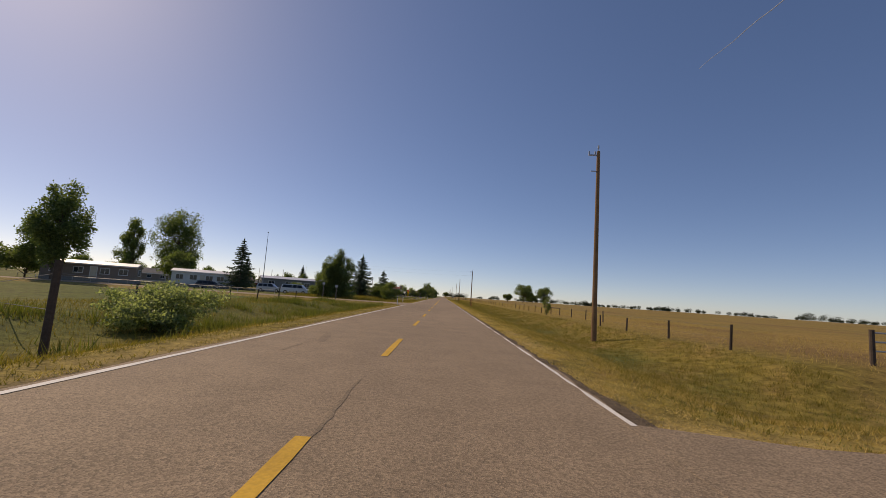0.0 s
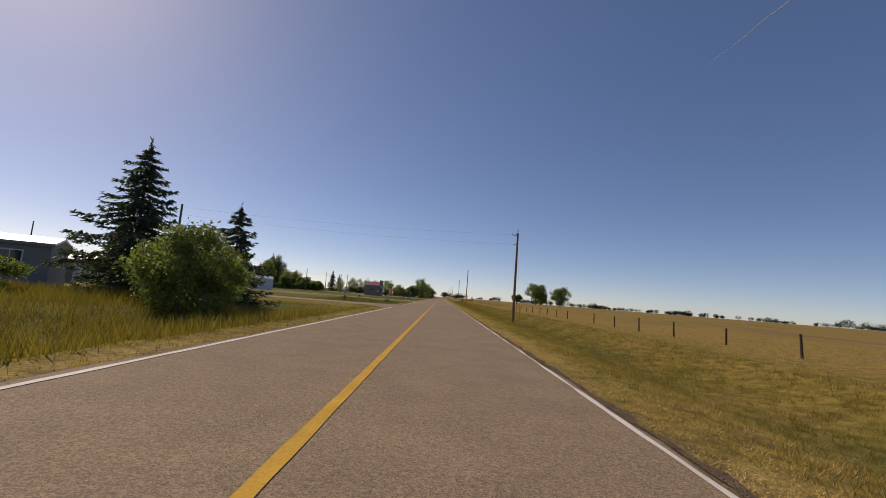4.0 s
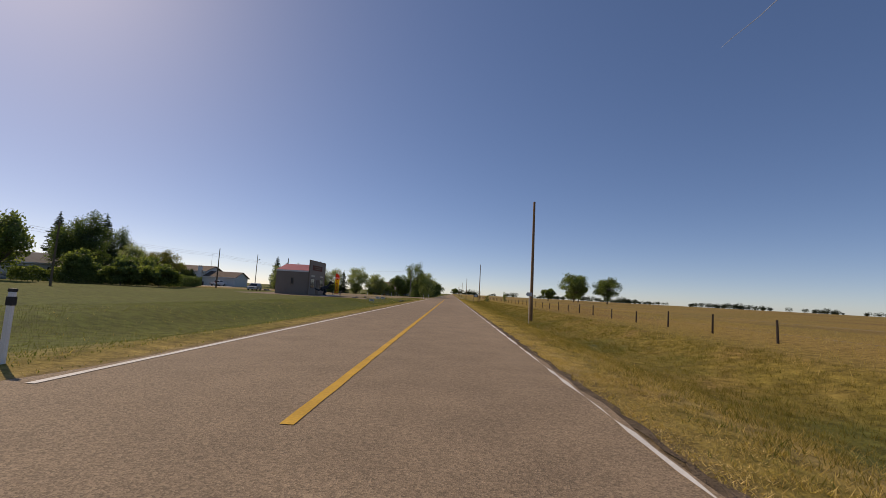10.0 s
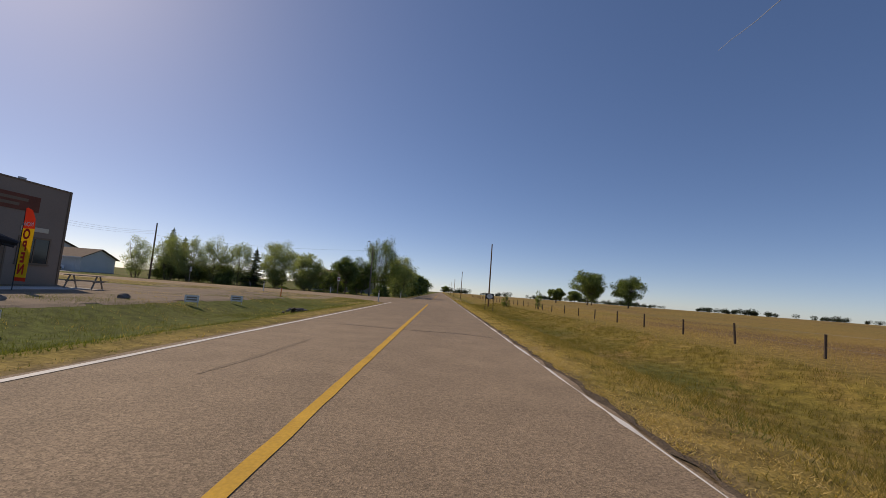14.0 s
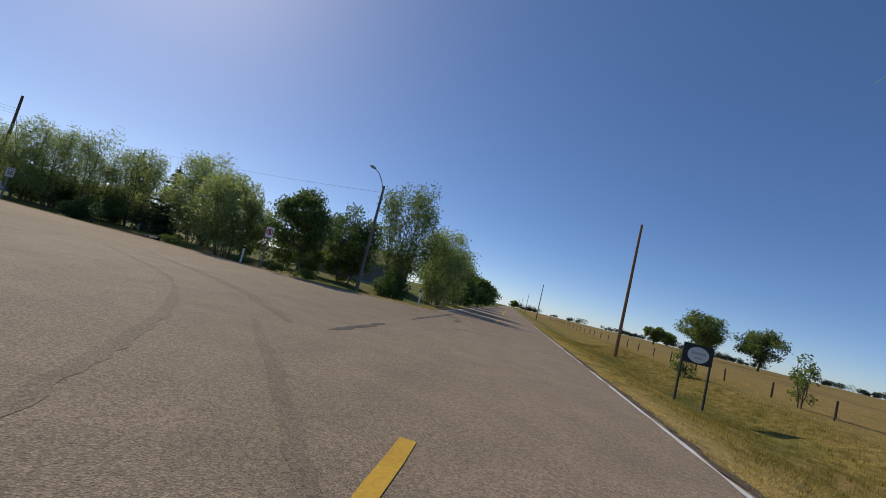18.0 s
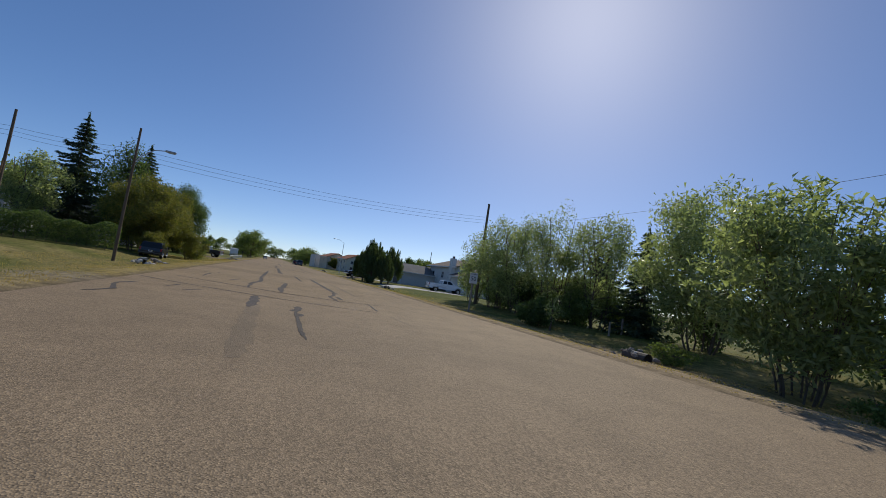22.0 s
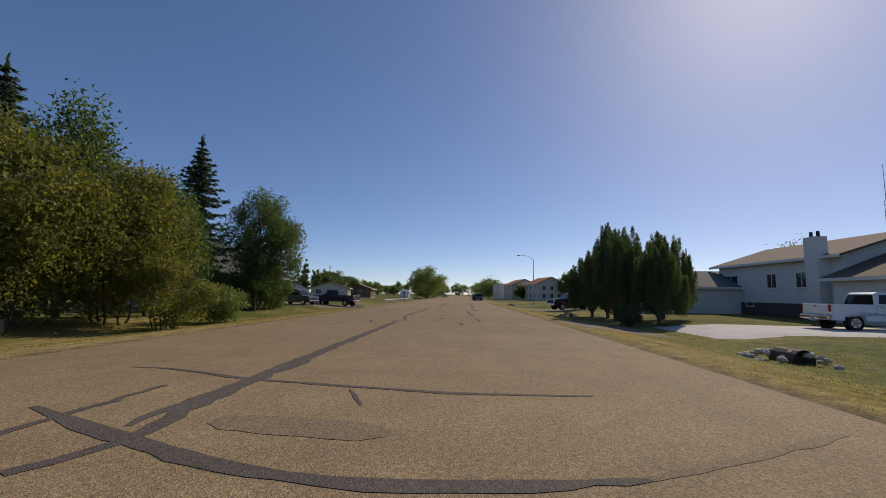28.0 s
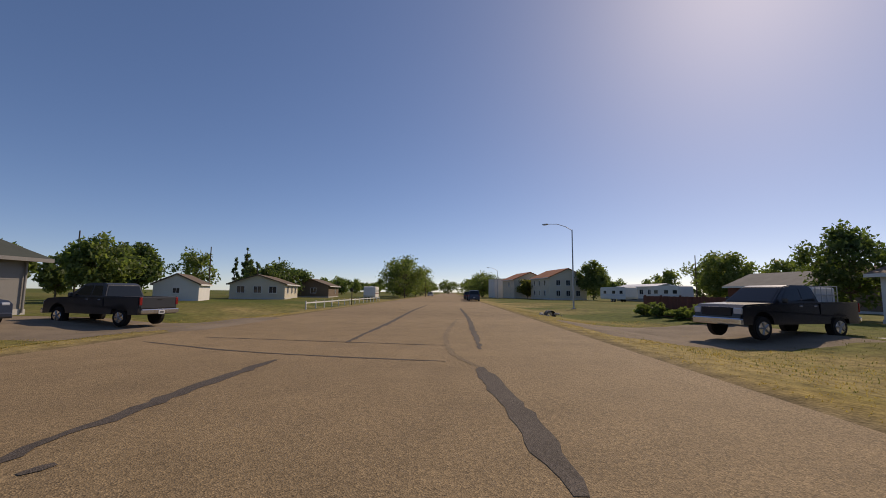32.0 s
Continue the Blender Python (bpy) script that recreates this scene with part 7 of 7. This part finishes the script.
for _i in range(4):
    _bm = bmesh.new()
    for _s in (-1, 1):
        rod(_bm, (-0.58, _s * 0.58, 0.05 + 0.32 * _i), (0.58, _s * 0.58, 0.05 + 0.32 * _i), 0.014, 0.014, 4)
        rod(_bm, (_s * 0.58, -0.58, 0.05 + 0.32 * _i), (_s * 0.58, 0.58, 0.05 + 0.32 * _i), 0.014, 0.014, 4)
    part("cage_hoop", _bm, M["steel"], _p)


def board_fence(x0, x1, y, h, material, label):
    root = thing("board_fence", label, "fence", at=(x0, y, gz(x0, y)))
    k = int(abs(x1 - x0) / 0.16)
    s = 1 if x1 > x0 else -1
    r = random.Random(9)
    for i in range(k):
        part("board", box(bmesh.new(), (s * i * 0.16, 0, h / 2), (0.145, 0.03, h + r.uniform(-0.03, 0.03))), M[material], root)
    for q in (0.3, 0.8):
        part("rail", box(bmesh.new(), (s * k * 0.08, 0.04, h * q), (k * 0.16, 0.05, 0.09)), M[material], root)
    for i in range(0, k, 15):
        part("post", box(bmesh.new(), (s * i * 0.16, 0.08, h / 2), (0.1, 0.1, h + 0.15)), M[material], root)
    return root


board_fence(-113.3, -101.2, 452.0, 1.35, "brown_board", "red-brown board fence beside a yard")
for _i, (_x, _h2) in enumerate(((-111.0, 0.8), (-109.2, 0.9), (-106.6, 0.7), (-104.4, 0.95), (-102.6, 0.7))):
    grow("shrub", "low flowering shrub before a board fence", "shrub", _x, 451.0, _h2, 0.7, 0.0, 200 + _i, leaf="leaf_shrub", n=1600, size=0.09, stems=5, tip=0.4, group="shrubs before the fence")
_q = house("cream two-storey building with a rust-red roof", -186.5, 464.0, 8, 13.0, 9.0, 5.2, 2.0, "siding_cream", "roof_rust", base=0.3)
for _z2 in (1.5, 3.9):
    for _u in (-0.3, 0.0, 0.3):
        opening(_q, "window", "E", 13, 9, _u * 8, _z2, 0.9, 1.2)
        opening(_q, "window", "S", 13, 9, _u * 12, _z2, 0.9, 1.2)
_q = house("cream two-storey building with a rust-red roof", -203, 458.5, 8, 12.0, 9.0, 5.2, 1.9, "siding_cream", "roof_rust", base=0.3)
opening(_q, "window", "E", 12, 9, -1.0, 3.9, 0.9, 1.2)
opening(_q, "window", "S", 12, 9, 1.0, 3.9, 0.9, 1.2)
_q = house("white flat-topped two-storey building", -216, 455.0, 8, 8.0, 9.0, 5.6, 0.25, "siding_white", "roof_grey", over=0.1)
opening(_q, "window", "E", 8, 9, -1.0, 3.9, 1.2, 1.2)
rv("long white travel trailer in a yard", -160, 468.5, 10, 8.5, 2.7)
rv("white travel trailer in a yard", -149, 472.5, 10, 7.0, 2.7)
mobile_home("low white mobile home behind trailers", -170, 478, 8, 14)
_q = house("low brown bungalow behind a board fence", -117, 478, 10, 14.0, 8.0, 2.6, 1.6, "siding_brown", "roof_brown", base=0.2)
_q = house("low brown bungalow behind a board fence", -134, 480, 10, 12.0, 8.0, 2.6, 1.6, "brown_board", "roof_grey", base=0.2)
_q = house("brown house behind the roadside willows", -19.5, 472.0, 0, 12.0, 8.0, 2.7, 1.6, "siding_grey", "roof_brown", base=0.2)
opening(_q, "window", "S", 12, 8, 2.0, 1.6, 1.4, 1.1)
opening(_q, "window", "S", 12, 8, -3.0, 1.6, 1.4, 1.1)
car("dark car parked behind the roadside willows", "parked_car", "car", -23.0, 463.5, 10, "paint_black", L=4.5, H=1.5)
for _i, (_x, _pt) in enumerate(((-150, "paint_blue"), (-157, "paint_black"), (-165, "paint_black"), (-174, "paint_grey"))):
    car("dark car parked along the far street kerb", "parked_car", "car", _x, 441.4, 178, _pt, L=4.5, H=1.55 + 0.2 * (_i == 0))
spruce(-62.0, 478.0, 11.5, 3.4, 301)
spruce(-57.5, 475.5, 9.5, 3.0, 302)
for _i, (_x, _y, _h2, _r2, _lf) in enumerate(((-192, 425.5, 10.9, 6.5, "leaf_poplar"), (-206, 424, 9.5, 6.0, "leaf_shrub"), (-222, 423, 8.5, 6, "leaf_poplar"), (-245, 424, 9, 6, "leaf_shrub"), (-270, 424, 9, 7, "leaf_poplar"), (-176, 401, 8, 5, "leaf_maple"), (-128, 398, 7.5, 3.6, "leaf_poplar"), (-141, 393, 8.0, 3.6, "leaf_maple"), (-230, 449, 9, 6, "leaf_poplar"), (-250, 450, 9, 6, "leaf_shrub"), (-275, 449, 8, 6, "leaf_poplar"), (-194, 458, 5.0, 3.2, "leaf_yellow"), (-152, 482, 8.5, 4.2, "leaf_shrub"), (-165, 488, 8, 4, "leaf_poplar"), (-110, 464, 6.2, 2.6, "leaf_maple"), (-106.5, 467, 5.6, 2.6, "leaf_shrub"), (-140, 490, 7, 4, "leaf_poplar"), (-126, 492, 7, 4, "leaf_shrub"), (-178, 470, 9.0, 3.2, "leaf_poplar"))):
    grow("poplar_tree", "leafy tree beside the street houses", "tree", _x, _y, _h2, _r2, 0.8, 320 + _i, leaf=_lf, n=4200, size=0.34 if _x < -125 else 0.2, clumps=44, group="trees along the street")
for _i in range(5):
    grow("columnar_poplar", "narrow columnar poplar behind a bungalow", "tree", -168 - 3.6 * _i, 396 + (_i % 2) * 2, 8.4 - (_i * 29 % 4) * 0.9, 1.1, 0.5, 350 + _i, n=1500, size=0.26, clumps=30, group="columnar poplars")
grow("bare_tree", "half-bare tree behind a garage", "tree", -92.0, 470.5, 8.0, 3.0, 2.0, 360, leaf="leaf_poplar", n=900, size=0.14, clumps=60, stems=3)
# saplings and weeds by the welcome board
for _i, (_x, _y, _h2, _r2) in enumerate(((11.8, 449.2, 1.9, 0.6), (16.4, 446.0, 3.0, 0.7), (13.9, 216.6, 2.2, 0.5))):
    grow("sapling", "young leafy sapling in the roadside grass", "sapling", _x, _y, _h2, _r2, 0.1, 370 + _i, leaf="leaf_shrub", n=700, size=0.10, clumps=18, stems=3, tip=0.6)
# trees closing the town behind the yards
_r = random.Random(5)
for _i in range(34):
    _x = -120 - 8.5 * _i + _r.uniform(-4, 4)
    _y = (384 + _r.uniform(-12, 6)) if _i % 2 else (500 + _r.uniform(-8, 14))
    _h, _w = _r.uniform(6.5, 11), _r.uniform(3, 5.5)
    if _i in (0, 1, 3):
        _h, _w = 6.6, 2.2
    grow("poplar_tree", "leafy town tree behind the street houses", "tree", _x, _y, _h, _w, 0.8, 500 + _i, leaf=("leaf_poplar", "leaf_shrub", "leaf_maple")[_i % 3], n=1500, size=0.5, clumps=30, group="town trees")
for _i in range(14):
    _a = radians(78 + _i * 2.0)
    grow("poplar_tree", "leafy tree at the far end of the town", "tree", -math.sin(_a) * 420, 436 + math.cos(_a) * 420, _r.uniform(8, 13), _r.uniform(5, 9), 0.8, 560 + _i, leaf=("leaf_poplar", "leaf_shrub")[_i % 2], n=1200, size=0.8, clumps=26, group="town trees")
for _i, (_x, _y, _h) in enumerate(((-190, 381.6, 11.0), (-193, 382.5, 11.6), (-191, 384.0, 13.6), (-192, 386.4, 9.6), (-193, 391.5, 11.2))):
    grow("columnar_poplar", "slim upright poplar in a far row", "tree", _x, _y, _h, 1.0, 0.3, 700 + _i, leaf="leaf_maple", n=1400, size=0.26, clumps=30, tip=0.6, group="slim poplars")
# far trees in the field
for _i, (_x, _y, _h2, _r2) in enumerate(((91, 640, 21.0, 11.0), (98, 652, 20.5, 8.0), (112, 630, 18.0, 9.0), (76, 655, 9.0, 5.0), (140, 820, 12, 7), (6.5, 960, 9, 5))):
    grow("cottonwood_tree", "broad dark cottonwood standing alone in the field", "tree", _x, _y, _h2, _r2, 2.2, 380 + _i, leaf="leaf_poplar", n=5200, size=0.6, clumps=60, tip=0.35, trunk=0.5, group="field trees")


# ---- far shelter belts ----
def shelter_belts():
    rng = np.random.default_rng(77)
    allq = []
    for k in range(60):
        a = math.radians(rng.uniform(-8, 66))
        d = rng.uniform(750, 1700)
        cx, cy = math.sin(a) * d, 300 + math.cos(a) * d
        w, h = rng.uniform(8, 40), rng.uniform(7, 16)
        m = max(2, int(w / 3.2))
        cu, ch = rng.uniform(-w, w, m), h * rng.uniform(0.45, 1.0, m)
        n = 190
        v = rng.normal(size=(m, n, 3))
        v /= np.linalg.norm(v, axis=2, keepdims=True)
        v *= rng.uniform(0, 1, (m, n, 1)) ** 0.4
        u = (cu[:, None] + v[:, :, 0] * ch[:, None] * 0.62).ravel()
        z = (ch[:, None] * (0.5 + 0.5 * v[:, :, 2])).ravel()
        base = float(ground_z(np.array([cx]), np.array([cy]))[0])
        P = np.stack([cx + u * math.cos(a), cy - u * math.sin(a) + (v[:, :, 1] * ch[:, None] * 0.5).ravel(), base + z], 1)
        allq.append(leaf_blades(P, 1.05, rng, 1.3))
    ob = leaves_mesh("shelter_belts", np.concatenate(allq), M["far_trees"])
    return tagged(ob, "far dark shelter belts along the prairie horizon", "trees", kind="stuff")


shelter_belts()


# ---- contrail ----
_c0, _c1 = Vector((1880, 3260, 1900)), Vector((2400, 2460, 2350))
_pts = [_c0.lerp(_c1, _i / 12) + Vector((0, 0, 6 * math.sin(_i * 1.7))) - _c0 for _i in range(13)]
_ct = link_mesh("contrail", pipe(bmesh.new(), _pts, 1.6, 5.5, 6), M["contrail"])
_ct.location = _c0
tagged(_ct, "thin white aircraft contrail in the clear blue sky", "sky", kind="structure")
# ---- grass ----
def grass(name, label, mat_name, n, xs, ys, h, w, seed, keep, lean=0.6, tuft=1):
    """Loose blades over a stretch of ground, kept off the paving; tuft: blades that stand together."""
    rng = np.random.default_rng(seed)
    x, y = rng.uniform(*xs, n // tuft), rng.uniform(*ys, n // tuft)
    if tuft > 1:
        x, y = np.repeat(x, tuft), np.repeat(y, tuft)
        n = len(x)
        x, y = x + rng.normal(size=n) * 0.06, y + rng.normal(size=n) * 0.06
    d = paved(x, y)
    p = keep(x, y, d)
    ok = rng.uniform(0, 1, n) < p
    x, y, d = x[ok], y[ok], d[ok]
    k = len(x)
    z = ground_z(x, y)
    hh = h * rng.uniform(0.45, 1.25, k) * (0.6 + 0.4 * sstep(0.2, 2.5, d)) * (0.75 + 0.35 * wob(x, y, 0.7, seed))
    a = rng.uniform(0, 2 * np.pi, k)
    lx, ly = np.cos(a) * hh * lean * rng.uniform(0.3, 1.3, k), np.sin(a) * hh * lean * rng.uniform(0.3, 1.3, k)
    b = rng.uniform(0, 2 * np.pi, k)
    ww = w * rng.uniform(0.6, 1.4, k)
    bx, by = np.cos(b) * ww, np.sin(b) * ww
    base = np.stack([x, y, z - min(0.03, 0.12 * h)], 1)
    q = np.stack([base + np.stack([-bx, -by, 0 * x], 1), base + np.stack([bx, by, 0 * x], 1), base + np.stack([lx, ly, hh], 1)], 1)
    return tagged(leaves_mesh(name, q, M[mat_name]), label, "grass", kind="stuff")


def right_dry(x, y, d):
    return np.clip(0.18 + 0.55 * (d < 3.4) + 0.35 * (d < 2.0) * (0.4 + 0.8 * wob(x, y, 2.1, 1)) + 0.25 * wob(x, y, 0.35, 3), 0, 1) * (d > 0.02)


def right_green(x, y, d):
    return np.clip(0.75 * sstep(0.4, 2.0, d + 0.8 * wob(x, y, 0.5, 2)) * (1 - 0.8 * sstep(7, 11, d)) + 0.25 * wob(x, y, 0.6, 5) + 0.1, 0, 1) * (d > 0.25)


grass("dry_verge_grass", "straw-coloured dry grass along the highway edge", "grass_dry", 330000, (PAVE, 8.0), (163, 330), 0.12, 0.0055, 1, right_dry, 1.1, tuft=12)
grass("dry_verge_grass", "straw-coloured dry grass along the highway edge", "grass_dry", 280000, (PAVE, 8.0), (330, 470), 0.12, 0.0055, 2, right_dry, 1.1, tuft=12)
grass("green_verge_grass", "tall green grass in the highway ditch", "grass_green", 400000, (PAVE + 0.3, 13.0), (163, 330), 0.17, 0.0055, 3, right_green, tuft=14)
grass("green_verge_grass", "tall green grass in the highway ditch", "grass_green", 340000, (PAVE + 0.3, 13.0), (330, 470), 0.17, 0.0055, 4, right_green, tuft=14)
for _i, (_a, _b) in enumerate(((163, 330), (330, 450))):
    grass("straw_tufts", "pale straw tufts at the crumbling asphalt edge", "straw", 260000, (PAVE, PAVE + 1.1), (_a, _b), 0.07, 0.0065, 40 + _i, lambda x, y, d: np.clip(1.2 * wob(x, y, 1.7, 41) + 0.70 - 0.5 * d, 0, 1) * (d > 0.02), 1.9)
grass("ditch_weeds", "dark green weeds in the ditch beside the culvert", "lawn_blades", 34000, (-15.0, -PAVE - 2.0), (286, 311), 0.5, 0.016, 42, lambda x, y, d: np.clip(1.6 * wob(x, y, 0.5, 43), 0, 1) * (d > 1.8), lean=0.6)
grass("edge_grass", "short yellow-green grass at the asphalt edge", "grass_green", 90000, (-PAVE - 3.2, -PAVE), (163, 330), 0.13, 0.009, 44, lambda x, y, d: np.clip(0.6 + 0.6 * wob(x, y, 1.3, 44), 0, 1) * (d > 0.2), lean=0.9)
grass("straw_tufts", "pale straw tufts at the asphalt edge", "straw", 60000, (-PAVE - 1.4, -PAVE), (163, 285), 0.10, 0.007, 45, lambda x, y, d: np.clip(1.3 * wob(x, y, 2.2, 46) + 0.2, 0, 1) * (d > 0.1), lean=1.3)
grass("dry_field_grass", "tall golden grass at the field's edge", "grass_dry", 170000, (11.0, 34.0), (163, 470), 0.24, 0.008, 5, lambda x, y, d: np.clip(0.55 + 0.5 * wob(x, y, 0.3, 4), 0, 1))
grass("green_ditch_grass", "green grass and weeds in the ditch", "grass_green", 150000, (-18.0, -PAVE), (163, 290), 0.24, 0.011, 6, lambda x, y, d: np.clip(0.65 + 0.45 * wob(x, y, 0.5, 6), 0, 1) * (d > 0.35))
grass("dry_verge_grass", "dry grass along the highway edge", "grass_dry", 45000, (-14.0, -PAVE), (163, 420), 0.13, 0.008, 7, lambda x, y, d: np.clip(0.25 + 0.5 * (d < 1.6) + 0.4 * wob(x, y, 0.6, 7), 0, 1) * (d > 0.15))
grass("green_lawn_grass", "short green lawn grass", "lawn_blades", 200000, (-16.0, -PAVE), (286, 425), 0.085, 0.0085, 8, lambda x, y, d: np.clip(0.6 + 0.4 * wob(x, y, 0.5, 8), 0, 1) * (d > 0.3) * ((x > -9.8) | (y < 392)))
grass("dry_street_grass", "dry mown grass beside the street", "grass_dry", 260000, (-108.0, -14.0), (STREET_Y - 15, STREET_Y + 15), 0.06, 0.012, 9, lambda x, y, d: np.clip(0.6 + 0.4 * wob(x, y, 0.6, 9), 0, 1) * (d > 0.25) * (d < 7))
grass("green_street_grass", "mown green grass beside the street", "lawn_blades", 240000, (-108.0, -14.0), (STREET_Y - 20, STREET_Y + 22), 0.07, 0.012, 10, lambda x, y, d: np.clip(0.35 + 0.5 * wob(x, y, 0.3, 10), 0, 1) * (d > 1.5))
grass("ditch_weeds", "tall dark green weeds in the ditch", "lawn_blades", 90000, (-15.0, -PAVE - 1.5), (163, 224), 0.62, 0.016, 11, lambda x, y, d: np.clip(1.6 * wob(x, y, 0.55, 11) - 0.15, 0, 1) * (d > 1.6), lean=0.5)
grass("tall_verge_grass", "tall yellow-green unmown grass before the mobile homes", "grass_green", 60000, (-26.0, -PAVE - 0.8), (232, 262), 0.75, 0.014, 12, lambda x, y, d: np.clip(0.7 + 0.6 * wob(x, y, 0.4, 12), 0, 1) * (d > 1.0), lean=0.5)
for _i, (_a, _b) in enumerate(((163, 330), (330, 470))):
    grass("clumped_verge_grass", "darker green grass clumps along the highway", "lawn_blades", 130000, (PAVE + 0.2, 12.0), (_a, _b), 0.17, 0.006, 20 + _i, lambda x, y, d: np.clip(1.5 * wob(x, y, 0.8, 21) - 0.1 - 0.25 * (d < 1), 0, 1) * (d > 0.1), lean=0.8, tuft=9)
grass("dry_yard_grass", "dry tufts on the gravel yard", "grass_dry", 60000, (-24.0, -6.0), (386, 428), 0.12, 0.007, 31, lambda x, y, d: np.clip(1.4 * wob(x, y, 0.7, 31) - 0.1, 0, 1) * (d > 0.5) * ((x > -18) | (y < 391) | (y > 399)))
grass("green_yard_grass", "green tufts at the edge of the gravel yard", "lawn_blades", 70000, (-16.5, -4.5), (384, 428), 0.15, 0.007, 32, lambda x, y, d: np.clip(0.3 + 1.2 * wob(x, y, 0.5, 32), 0, 1) * (d > 0.5))
